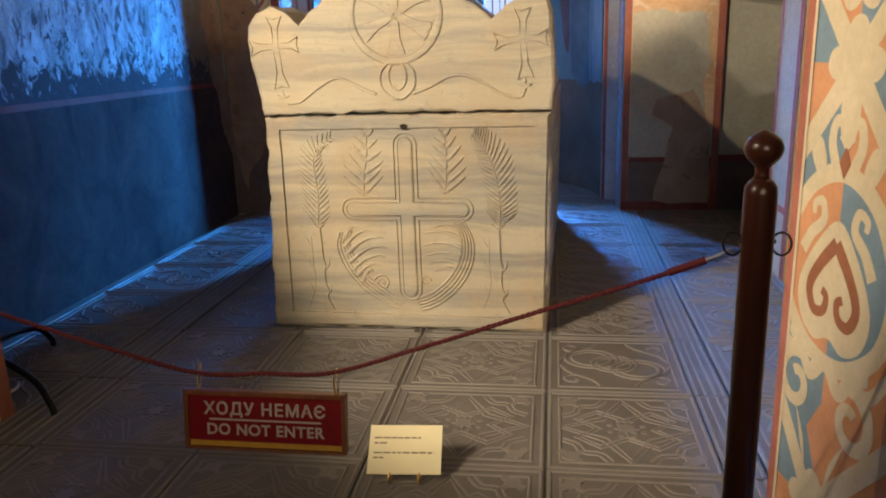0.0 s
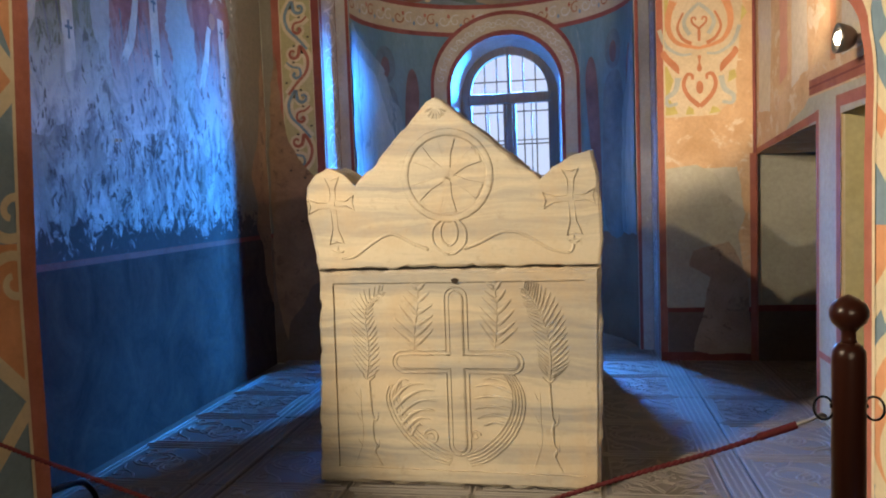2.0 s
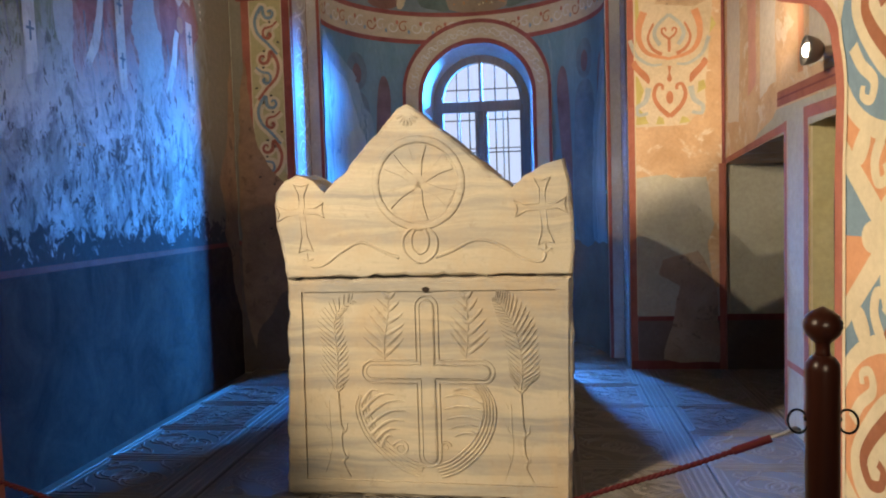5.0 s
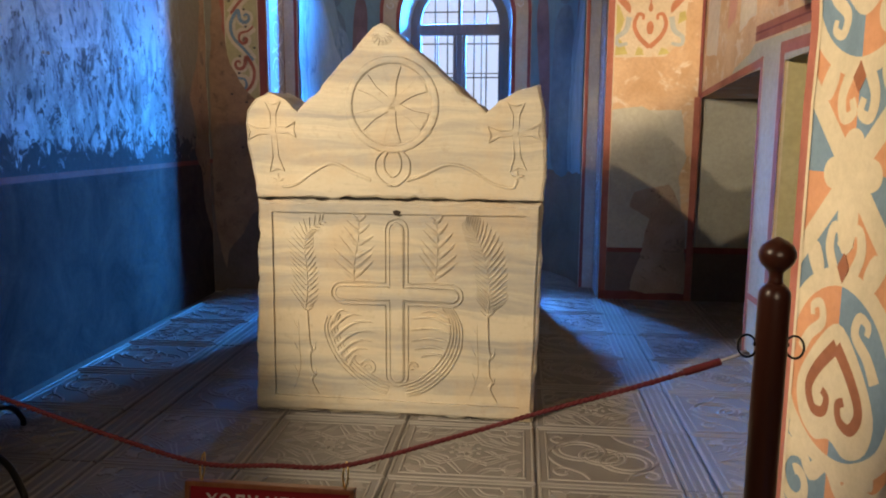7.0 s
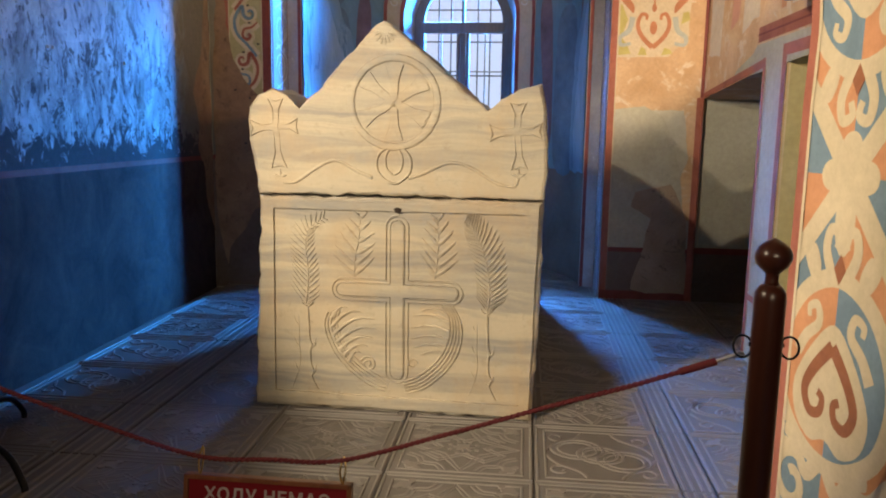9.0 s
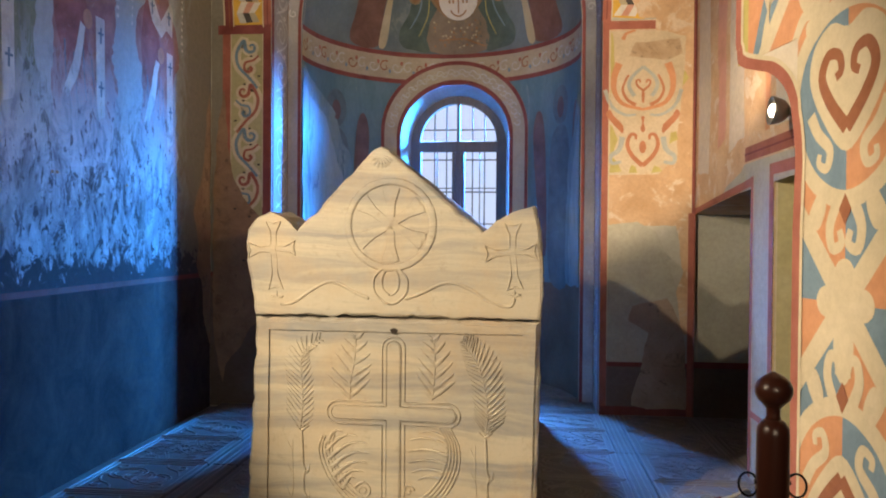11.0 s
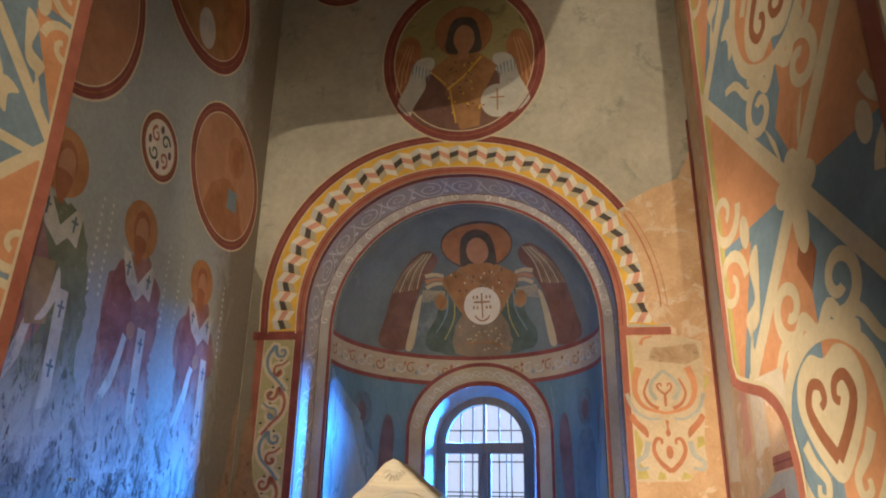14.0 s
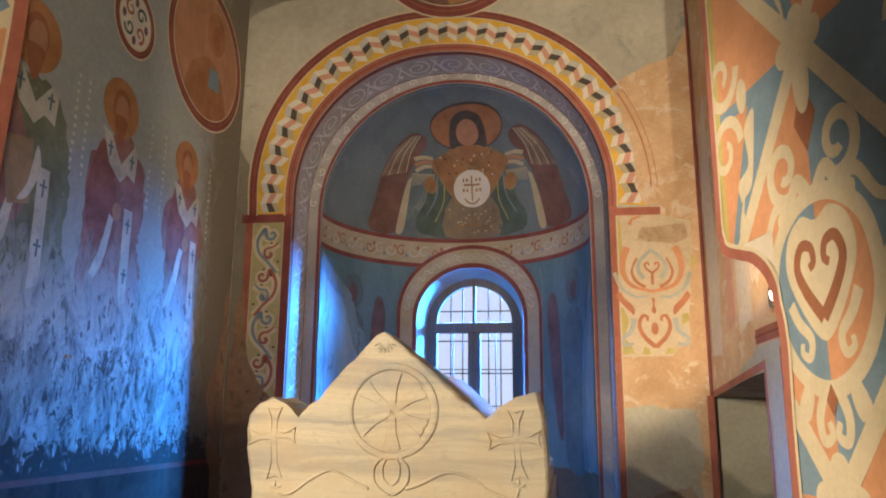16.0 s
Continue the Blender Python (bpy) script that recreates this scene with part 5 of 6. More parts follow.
for u0, s in ((-1.18, 1), (1.22, -1)):
    ap.fill("faded_figure_robe", P_DIM, smooth_line([(u0 - 0.16, 0.95), (u0 - 0.17, 1.8), (u0 - 0.13, 2.16), (u0, 2.25), (u0 + 0.13, 2.16), (u0 + 0.17, 1.8), (u0 + 0.16, 0.95)], 4, True), 2)
    ap.fill("faded_figure_halo", P_DIM, disc(u0, 2.42, 0.125, 0.165, 26), 2)
    ap.fill("faded_figure_head", P_PURPLE, disc(u0, 2.40, 0.055, 0.09, 18), 3)
    for k in (-1, 1):
        ap.fill("faded_figure_wing", P_PURPLE, smooth_line([(u0 + k * 0.20, 1.2), (u0 + k * 0.22, 2.0), (u0 + k * 0.26, 2.34), (u0 + k * 0.33, 2.40), (u0 + k * 0.38, 2.2), (u0 + k * 0.34, 1.7), (u0 + k * 0.27, 1.2)], 4, True), 2)
# window light on both apse sides, painted as pale patches in two steps
for mat, lv, g in ((M_HALFLIT, 3, 0.0), (M_LIT, 4, 0.16)):
    ap.ragged("painted_light_patch", mat, smooth_line([(-1.74, 0.9), (-1.74, 2.55 - g), (-1.58, 2.60 - g), (-1.42, 2.52 - g), (-1.25 - g * 0.3, 2.42 - g), (-1.10 - g * 0.5, 2.12 - g), (-0.98 - g * 0.6, 1.95 - g), (-0.90 - g * 0.6, 1.45), (-0.90 - g * 0.6, 0.9)], 4), lv, 0.03)
    ap.ragged("painted_light_patch", mat, smooth_line([(1.74, 0.9), (1.74, 2.50 - g), (1.62, 2.48 - g), (1.50 + g * 0.3, 2.20 - g), (1.38 + g * 0.4, 1.90 - g), (1.32 + g * 0.5, 1.4), (1.34 + g * 0.5, 0.9)], 4), lv, 0.03)
ap.finish()


def on_dome(x, z, d):
    """A place on the half dome by its offset from the axis and its height."""
    r = APSE_R - d
    zz = max(z - CONCH_Z, 0.0)
    return (CX + x, APSE_Y + math.sqrt(max(r * r - x * x - zz * zz, 0.0)), CONCH_Z + zz)


dome = Drawing(on_dome, apse, 0.004, 0.07)
O = 0.055
for s in (-1, 1):
    def A(x, z):
        return (O + s * x, z)
    dome.fill("angel_wing", P_WING, smooth_line([A(0.93, 3.04), A(0.88, 3.30), A(0.80, 3.545), A(0.68, 3.74), A(0.54, 3.86), A(0.45, 3.89), A(0.385, 3.86), A(0.41, 3.79), A(0.50, 3.70), A(0.59, 3.55), A(0.66, 3.34), A(0.72, 3.04)], 5, True), 1)
    dome.fill("angel_wing_lining", P_SANDY, smooth_line([A(0.715, 3.05), A(0.66, 3.32), A(0.60, 3.50), A(0.56, 3.54), A(0.60, 3.34), A(0.655, 3.05)], 4, True), 2)
    for k in range(9):
        f = k / 8
        dome.stroke("angel_wing_feathers", (P_BOOK, P_DRAB, P_SANDY)[k % 3], smooth_line([A(0.80 - 0.20 * f, 3.52 + 0.07 * f), A(0.69 - 0.15 * f, 3.70 + 0.045 * f), A(0.52 - 0.09 * f, 3.855 + 0.003 * k)], 4), 0.011, 0.006, level=2)
    for k in range(3):
        dome.stroke("angel_wing_coverts", P_SANDY if k % 2 == 0 else P_FLESH, smooth_line([A(0.345, 3.72 - 0.030 * k), A(0.43, 3.725 - 0.036 * k), A(0.515, 3.70 - 0.045 * k)], 3), 0.026, 0.030, level=3)
    for k in range(11):
        dome.stroke("angel_wing_feathers", P_SANDY, [A(0.345 + 0.019 * k, 3.600 - 0.001 * k), A(0.365 + 0.021 * k, 3.525 - 0.005 * k)], 0.011, 0.006, level=4)
    dome.fill("angel_sleeve", P_GREEN, smooth_line([A(0.30, 3.70), A(0.40, 3.52), A(0.44, 3.36), A(0.53, 3.20), A(0.52, 3.07), A(0.40, 3.03), A(0.24, 3.05), A(0.16, 3.42)], 5, True), 3)
    dome.stroke("angel_sleeve_fold", P_BLUE, smooth_line([A(0.32, 3.58), A(0.34, 3.40), A(0.44, 3.22)], 4), 0.016, 0.008, level=4)
    dome.stroke("angel_sleeve_fold", P_OLIVE, smooth_line([A(0.26, 3.56), A(0.27, 3.36), A(0.36, 3.16)], 4), 0.010, 0.006, level=4)
    dome.fill("angel_arm_band", P_GOLD, disc(O + s * 0.385, 3.50, 0.058, 0.070, 18), 5)
    dome.stroke("angel_arm_band_rim", P_BOOK, disc(O + s * 0.385, 3.50, 0.058, 0.070, 18), 0.010, level=6, closed=True)
dome.fill("angel_robe", P_DRAB, smooth_line([(O - 0.26, 3.03), (O - 0.19, 3.40), (O + 0.19, 3.40), (O + 0.27, 3.03)], 3, True), 3)
dome.fill("angel_mantle", P_GOLD, smooth_line([(O - 0.12, 3.34), (O - 0.30, 3.56), (O - 0.36, 3.68), (O - 0.22, 3.77), (O - 0.10, 3.82), (O + 0.10, 3.82), (O + 0.24, 3.77), (O + 0.37, 3.68), (O + 0.30, 3.56), (O + 0.12, 3.34)], 4, True), 4)
dome.fill("angel_halo", P_HALO, disc(O, 3.925, 0.335, 0.140, 40), 1)
dome.stroke("angel_halo_line", P_BLACK, disc(O, 3.925, 0.335, 0.140, 40), 0.010, level=2, closed=True)
dome.fill("angel_hair", P_BLACK, smooth_line([(O - 0.17, 3.80), (O - 0.165, 3.92), (O - 0.12, 4.0), (O, 4.03), (O + 0.12, 4.0), (O + 0.165, 3.92), (O + 0.17, 3.80), (O + 0.08, 3.82), (O - 0.08, 3.82)], 4, True), 4)
dome.fill("angel_head", P_FLESH, disc(O, 3.900, 0.105, 0.085, 26), 5)
dome.stroke("angel_mantle_edge", P_BOOK, [(O + 0.22, 3.78), (O + 0.06, 3.66), (O - 0.16, 3.56)], 0.014, level=6)
dome.stroke("angel_mantle_edge", P_BOOK, [(O - 0.20, 3.77), (O - 0.05, 3.68), (O + 0.05, 3.64)], 0.012, level=6)
for s in (-1, 1):
    dome.stroke("angel_mantle_edge", P_BOOK, [(O + s * 0.35, 3.68), (O + s * 0.29, 3.55), (O + s * 0.14, 3.36)], 0.010, level=6)
dots = random.Random(3)
for k in range(46):
    x, z = dots.uniform(-0.28, 0.28), dots.uniform(3.56, 3.76)
    if abs(x) < 0.34 - abs(z - 3.67):
        dome.fill("angel_mantle_dots", (P_CREAM, P_BLACK, P_BRICK)[k % 3], disc(O + x, z, 0.009, 0.009, 7), 6)
for k in range(60):
    x, z = dots.uniform(-0.22, 0.22), dots.uniform(3.06, 3.30)
    dome.fill("angel_robe_dots", (P_BOOK, P_SANDY, P_GOLD)[k % 3], disc(O + x, z, 0.010, 0.010, 7), 5)
dome.fill("angel_disc", P_WHITE, disc(O + 0.01, 3.465, 0.178, 0.165, 32), 7)
dome.rect("angel_disc_sign", P_GOLD, O + 0.003, 3.36, O + 0.017, 3.58, 8)
dome.rect("angel_disc_sign", P_GOLD, O - 0.07, 3.495, O + 0.09, 3.510, 8)
dome.stroke("angel_disc_sign", P_GOLD, arc(O + 0.01, 3.41, 0.075, 200, 340, 12), 0.014, level=8)
for x in (-0.07, -0.035, 0.055, 0.09):
    for z in (3.545, 3.455):
        dome.rect("angel_disc_sign", P_GOLD, O + x - 0.010, z - 0.014, O + x + 0.008, z + 0.014, 8)
dome.stroke("angel_sash", P_GOLD, [(O - 0.12, 3.13), (O + 0.06, 3.14), (O + 0.26, 3.06)], 0.012, level=6)
dome.finish()

lipd = Drawing(lambda u, v, d: (u, APSE_Y - 0.006 - d, v), apse, 0.002)
lipd.stroke("dome_edge_line", P_RED, [(CX - APSE_R - 0.014, 0.0)] + arc(CX, CONCH_Z, APSE_R + 0.014, 180, 0, 60) + [(CX + APSE_R + 0.014, 0.0)], 0.026, level=1)
for k in range(26):
    a = radians(4 + 172 * k / 25)
    lipd.stroke("soffit_scroll", P_LAVW, spiral(CX + 1.19 * math.cos(a), CONCH_Z + 1.19 * math.sin(a), 0.036, 0.008, 120 * k, 120 * k + 400, 14), 0.009, 0.005, level=1)
lipd.finish()

# side wall figures and medallions
side = Drawing(lambda u, v, d: (WALL_L + d, u, v), wall_left, 0.0010)
side.rect("dado_line", P_RED, 2.21, 0.972, 5.595, 1.004, 1)
for y, z, r, robe, w, low in ((2.28, 3.20, 0.17, P_ROBE2, 0.30, 1.95), (3.10, 3.14, 0.165, P_ROBE, 0.36, 1.92), (3.88, 3.08, 0.160, P_ROBE2, 0.32, 1.95), (4.73, 3.02, 0.145, P_ROBE2, 0.26, 1.90)):
    side.ragged("saint_robe", robe, smooth_line([(y - w * 0.60, low - 0.25), (y - w * 0.85, 2.40), (y - w * 0.80, 2.62), (y - w * 0.45, 2.86), (y - w * 0.1, 2.93), (y + w * 0.45, 2.93), (y + w * 0.90, 2.78), (y + w * 1.05, 2.44), (y + w * 0.95, low - 0.20), (y + w * 0.2, low - 0.30)], 5, True), 1, 0.07)
    side.fill("saint_mantle", P_ROBE2 if robe is P_ROBE else P_WINE, smooth_line([(y - w * 0.45, 2.84), (y + w * 0.05, 2.62), (y + w * 0.20, 2.35), (y - w * 0.05, 2.18), (y - w * 0.55, 2.24), (y - w * 0.80, 2.50)], 5, True), 2)
    for k in range(5):
        side.stroke("saint_robe_folds", P_FOLD, smooth_line([(y + w * (-0.50 + 0.26 * k), 2.30 - 0.05 * (k % 2)), (y + w * (-0.46 + 0.27 * k), 2.12), (y + w * (-0.42 + 0.28 * k), low + 0.06)], 3), 0.016, 0.008, level=3)
    side.fill("saint_halo", P_NIMBUS, disc(y, z, r * 1.18, r * 1.12, 30), 2)
    side.fill("saint_hair", P_BROWN, disc(y, z + 0.005, r * 0.56, r * 0.70, 24), 3)
    side.fill("saint_head", P_FLESH, disc(y + 0.008, z - 0.02, r * 0.44, r * 0.60, 24), 4)
    side.fill("saint_beard", P_BROWN, smooth_line([(y - r * 0.36, z - 0.06), (y + r * 0.40, z - 0.06), (y + r * 0.30, z - 0.17), (y + 0.005, z - 0.235), (y - r * 0.26, z - 0.17)], 4, True), 5)
    side.fill("saint_stole", P_STOLE, [(y - 0.165, z - 0.165), (y - 0.075, z - 0.185), (y + 0.045, z - 0.335), (y + 0.175, z - 0.180), (y + 0.215, z - 0.215), (y + 0.205, z - 0.405), (y + 0.120, z - 0.375), (y + 0.050, z - 0.445), (y - 0.075, z - 0.365)], 6)
    side.fill("saint_stole", P_STOLE, [(y + 0.125, 2.50), (y + 0.215, 2.50), (y + 0.225, low), (y + 0.140, low - 0.03)], 6)
    side.ragged("saint_sleeve_lining", P_STOLE, [(y - 0.02, 2.42), (y + 0.03, 2.40), (y - 0.04, 2.12), (y - 0.13, low + 0.05), (y - 0.17, low + 0.08), (y - 0.09, 2.20)], 4, 0.014)
    if robe is P_ROBE:
        side.fill("saint_book", P_BOOK, [(y - 0.15, 2.58), (y + 0.07, 2.62), (y + 0.09, 2.30), (y - 0.06, 2.26)], 5)
        side.fill("saint_stole", P_STOLE, smooth_line([(y + 0.10, 2.60), (y + 0.06, 2.40), (y + 0.00, 2.30), (y + 0.07, 2.33), (y + 0.14, 2.48)], 4, True), 7)
    else:
        side.fill("saint_cuff", P_FLESH, disc(y + 0.05, 2.46, 0.045, 0.055, 14), 5)
    for c in ((y - 0.075, z - 0.275), (y + 0.155, z - 0.290), (y + 0.176, 2.40), (y + 0.182, 2.10)):
        side.rect("saint_stole_cross", P_DIM, c[0] - 0.008, c[1] - 0.045, c[0] + 0.008, c[1] + 0.045, 7)
        side.rect("saint_stole_cross", P_DIM, c[0] - 0.028, c[1] + 0.004, c[0] + 0.028, c[1] + 0.018, 7)
    bars = random.Random(int(y * 100))
    for o in (-0.32, 0.36):
        for k in range(12):
            side.rect("inscription_bars", P_GREYW, y + o + bars.uniform(-0.012, 0.0), 2.56 + 0.048 * k, y + o + bars.uniform(0.008, 0.020), 2.58 + 0.048 * k, 2)
side.ragged("bare_plaster", M_BROWNPL, [(5.595, 2.42), (5.53, 2.2), (5.48, 1.95), (5.44, 1.75), (5.33, 1.60), (5.30, 1.42), (5.36, 1.22), (5.34, 1.08), (5.43, 0.95), (5.50, 0.60), (5.595, 0.42)], 3, 0.035)
medallion(side, 4.900, 3.935, 0.60, 0.560, P_FLESH, ring=0.07)
side.fill("medallion_robe", P_HALO, smooth_line([(4.60, 3.52), (4.66, 3.76), (4.85, 3.90), (5.00, 3.92), (5.18, 3.78), (5.25, 3.56), (4.95, 3.44)], 5, True), 3)
side.fill("medallion_halo", P_HALO, disc(5.02, 4.16, 0.15, 0.17, 28), 3)
side.fill("medallion_head", P_BROWN, disc(5.02, 4.13, 0.07, 0.10, 20), 4)
side.fill("medallion_book", P_BLUE, [(4.95, 3.70), (5.12, 3.72), (5.10, 3.88), (4.94, 3.86)], 5)
medallion(side, 3.925, 3.67, 0.225, 0.225, P_WHITE, ring=0.045)
for a in range(4):
    c, s = math.cos(radians(90 * a + 45)), math.sin(radians(90 * a + 45))
    side.stroke("medallion_scroll", P_BRICK if a % 2 else P_GREEN, spiral(3.925 + 0.085 * c, 3.67 + 0.085 * s, 0.055, 0.012, 90 * a, 90 * a + 400, 20), 0.022, 0.014, level=3)
    side.fill("medallion_scroll", P_PURPLE, disc(3.925 + 0.125 * math.cos(radians(90 * a)), 3.67 + 0.125 * math.sin(radians(90 * a)), 0.022, 0.03, 10), 3)
medallion(side, 4.20, 5.28, 0.76, 0.72, P_HALO, ring=0.10)
side.fill("medallion_robe", P_GOLD, smooth_line([(3.75, 4.80), (3.85, 5.15), (4.2, 5.30), (4.55, 5.15), (4.62, 4.85), (4.2, 4.66)], 5, True), 3)
side.fill("medallion_disc", P_GREYW, disc(4.28, 4.86, 0.13, 0.16, 24), 4)
medallion(side, 2.92, 4.20, 0.62, 0.70, P_FLESH, ring=0.07)
side.fill("medallion_halo", P_GOLD, disc(3.05, 4.48, 0.2, 0.22, 28), 3)
side.finish()

# right side wall
rw = Drawing(lambda u, v, d: (WALL_R - d, u, v), wall_right)
rw.rect("pier_panel", M_GREY, 3.93, 0.0, 4.19, 1.66, 1)
rw.fill("pier_panel", M_GREY, [(3.0, 1.60), (4.9, 1.53), (4.75, 1.60), (4.45, 1.66), (4.38, 1.70), (3.0, 1.70)], 1)
rw.rect("red_border", P_BRICK, 4.19, 0.0, 4.237, 1.62, 3)
rw.fill("red_border", P_BRICK, [(4.19, 1.572), (5.59, 1.462), (5.59, 1.50), (4.19, 1.62)], 2)
rw.fill("red_border", P_BRICK, [(5.55, 0.0), (5.597, 0.0), (5.597, 1.48), (5.55, 1.48)], 2)
rw.rect("red_border", P_BRICK, 3.873, 0.0, 3.935, 1.66, 2)
rw.rect("red_border", P_BRICK, 2.3, 1.603, 3.935, 1.66, 2)
rw.rect("red_border", P_BRICK, 2.3, 1.71, 4.36, 1.79, 2)
rw.rect("red_border", P_RED, 2.3, 1.745, 4.36, 1.755, 3)
for y in (3.935, 4.186):
    rw.rect("pale_line", P_CREAM, y - 0.004, 0.36, y + 0.004, 1.62, 3)
rw.rect("red_border", P_BRICK, 3.93, 0.33, 4.19, 0.365, 3)
rw.rect("corner_line", P_BRICK, 5.565, 1.50, 5.596, 4.4, 2)
rw.ragged("faded_fresco", M_PALE, [(5.50, 1.75), (5.50, 3.4), (5.25, 3.6), (5.15, 2.2), (5.2, 1.72)], 1, 0.02)
rw.ragged("faded_fresco", P_PINK, [(4.95, 1.85), (5.02, 3.6), (4.80, 3.6), (4.78, 1.9)], 1, 0.02)
rw.ragged("faded_fresco", M_PALE, [(4.70, 1.80), (4.70, 3.6), (4.38, 3.6), (4.40, 1.86)], 1, 0.02)
rw.ragged("faded_fresco", P_ORANGE, [(4.02, 1.84), (4.05, 3.4), (3.92, 3.4), (3.94, 1.84)], 1, 0.012)
rw.ragged("faded_fresco", M_PALE, [(3.86, 1.84), (3.86, 3.4), (3.50, 3.4), (3.52, 1.84)], 1, 0.012)
rw.ragged("faded_fresco", P_PINK, [(3.44, 1.84), (3.44, 3.4), (3.20, 3.4), (3.2, 1.84)], 1, 0.012)
rw.finish()

rv = Drawing(lambda u, v, d: (u, 3.87 - d, v), wall_right)
rv.rect("niche_reveal", M_OLIVEPALE, 1.155, 0.0, 1.318, 1.596, 1)
rv.rect("pale_line", P_CREAM, 1.157, 0.30, 1.166, 1.59, 2)
rv.finish()

# jambs of the entrance arch
NODE, HALF_H, HALF_W = 1.14, 0.515, 0.46


def jamb_ornament(dr, right=True):
    P = "jamb_ornament"
    dr.rect("jamb_ground", P_CREAM, -0.52, -0.02, 0.42, 4.2, 1)
    for k in range(-2, 4):
        z0 = NODE + k * 2 * HALF_H          # a crossing; the field above it runs to the next
        zc = z0 + HALF_H
        up = k % 2 == 0
        left, rightc = (P_ORANGE, P_BLUE) if up else (P_BLUE, P_ORANGE)
        dr.fill("jamb_field", left, [(0, z0), (0, zc + HALF_H), (-HALF_W, zc)], 2)
        dr.fill("jamb_field", rightc, [(0, z0), (HALF_W, zc), (0, zc + HALF_H)], 2)
        for s in (-1, 1):
            a, b = (P_BLUE, P_ORANGE) if s < 0 else (P_ORANGE, P_BLUE)
            if s < 0 and z0 > 2.0:
                a, b = P_ORANGE, P_BLUE
                dr.fill("jamb_field", P_ORANGE, [(-0.27, z0 - 0.04), (-HALF_W, z0 - 0.04), (-HALF_W, z0 - 0.50), (-0.38, z0 - 0.30)], 3)
                dr.fill(P, P_CREAM, smooth_line([(-0.24, z0 - 0.06), (-0.30, z0 - 0.10), (-0.29, z0 - 0.20), (-0.36, z0 - 0.24), (-0.33, z0 - 0.34), (-0.38, z0 - 0.42), (-0.345, z0 - 0.30), (-0.28, z0 - 0.26), (-0.25, z0 - 0.15)], 4, True), 4)
                dr.rect("jamb_field", P_OLIVE, -0.50, z0 - 0.50, -0.445, z0 + 0.50, 3)
            dr.fill("jamb_field", a, [(0, z0), (s * HALF_W, z0), (s * HALF_W, zc)], 2)
            dr.fill("jamb_field", b, [(0, z0), (s * HALF_W, z0), (s * HALF_W, z0 - HALF_H)], 2)
            dr.stroke(P, P_CREAM, [(0, z0), (s * HALF_W * 0.55, z0 + HALF_H * 0.55), (s * HALF_W * 1.2, z0 + HALF_H * 1.2)], 0.054, 0.046, level=4)
            dr.stroke(P, P_CREAM, [(0, z0), (s * HALF_W * 0.55, z0 - HALF_H * 0.55), (s * HALF_W * 1.2, z0 - HALF_H * 1.2)], 0.054, 0.046, level=4)
            # half ornaments at the sides
            dr.stroke(P, P_CREAM, spiral(s * 0.42, z0 + 0.10, 0.10, 0.02, 180 if s > 0 else 0, (180 if s > 0 else 0) + s * 420, 26), 0.036, 0.022, level=4)
            dr.stroke(P, P_CREAM, spiral(s * 0.42, z0 - 0.12, 0.10, 0.02, 180 if s > 0 else 0, (180 if s > 0 else 0) - s * 420, 26), 0.036, 0.022, level=4)
            dr.fill(P, P_CREAM, disc(s * 0.30, z0, 0.030, 0.05, 16), 4)
        # rosette on the crossing
        for a in range(4):
            c, s = math.cos(radians(90 * a)), math.sin(radians(90 * a))
            dr.fill(P, P_CREAM, disc(0.062 * c, z0 + 0.062 * s + (-0.03 if a == 3 else 0), 0.036 if a % 2 else 0.040, 0.036 if a != 3 else 0.085, 20), 5)
        dr.fill(P, P_CREAM, disc(0, z0, 0.062, 0.062, 20), 5)
        f = 1 if up else -1

        def W(u, w):
            return (u, zc + f * w)
        # pear-shaped ring with two-coloured ground
        pear = smooth_line([W(0, -0.29), W(0.13, -0.235), (W(0.205, -0.10)), W(0.185, 0.04), W(0.10, 0.12), W(0, 0.145), W(-0.10, 0.12), W(-0.185, 0.04), W(-0.205, -0.10), W(-0.13, -0.235)], 5, True)
        dr.fill("jamb_field", P_BLUE if up else P_ORANGE, [p for p in pear if p[0] <= 0.001], 3)
        dr.fill("jamb_field", P_ORANGE if up else P_BLUE, [p for p in pear if p[0] >= -0.001], 3)
        dr.stroke(P, P_CREAM, pear, 0.042, level=4, closed=True)
        # heart: a brown line on a cream ground, its tops curled inward
        half = [W(0, -0.185), W(0.075, -0.125), W(0.140, -0.02), W(0.125, 0.065), W(0.060, 0.105), W(0, 0.085)]
        dr.fill(P, P_CREAM, smooth_line(half + [(-u, z) for u, z in half[-2:0:-1]], 4, True), 4)
        for line in heart(0, zc - f * 0.036, 0.098, f):
            dr.stroke("jamb_heart", P_BROWN, line, 0.034, 0.020, level=5)
        for s in (-1, 1):
            dr.stroke(P, P_CREAM, smooth_line([W(s * 0.135, -0.09), W(s * 0.105, -0.135), W(s * 0.060, -0.175), W(s * 0.070, -0.215), W(s * 0.100, -0.205), W(s * 0.098, -0.182)], 6), 0.034, 0.016, level=5)
        for s in (-1, 1):
            # hooks under the ring and scrolls above it
            dr.stroke(P, P_CREAM, smooth_line([W(s * 0.02, -0.28), W(s * 0.055, -0.345), W(s * 0.045, -0.395), W(s * 0.012, -0.385), W(s * 0.020, -0.355)], 5), 0.034, 0.020, level=5)
            dr.stroke(P, P_CREAM, [W(s * x, w) for x, w in spiral(0.115, 0.235, 0.082, 0.022, -120, 300, 26)], 0.040, 0.026, level=5)
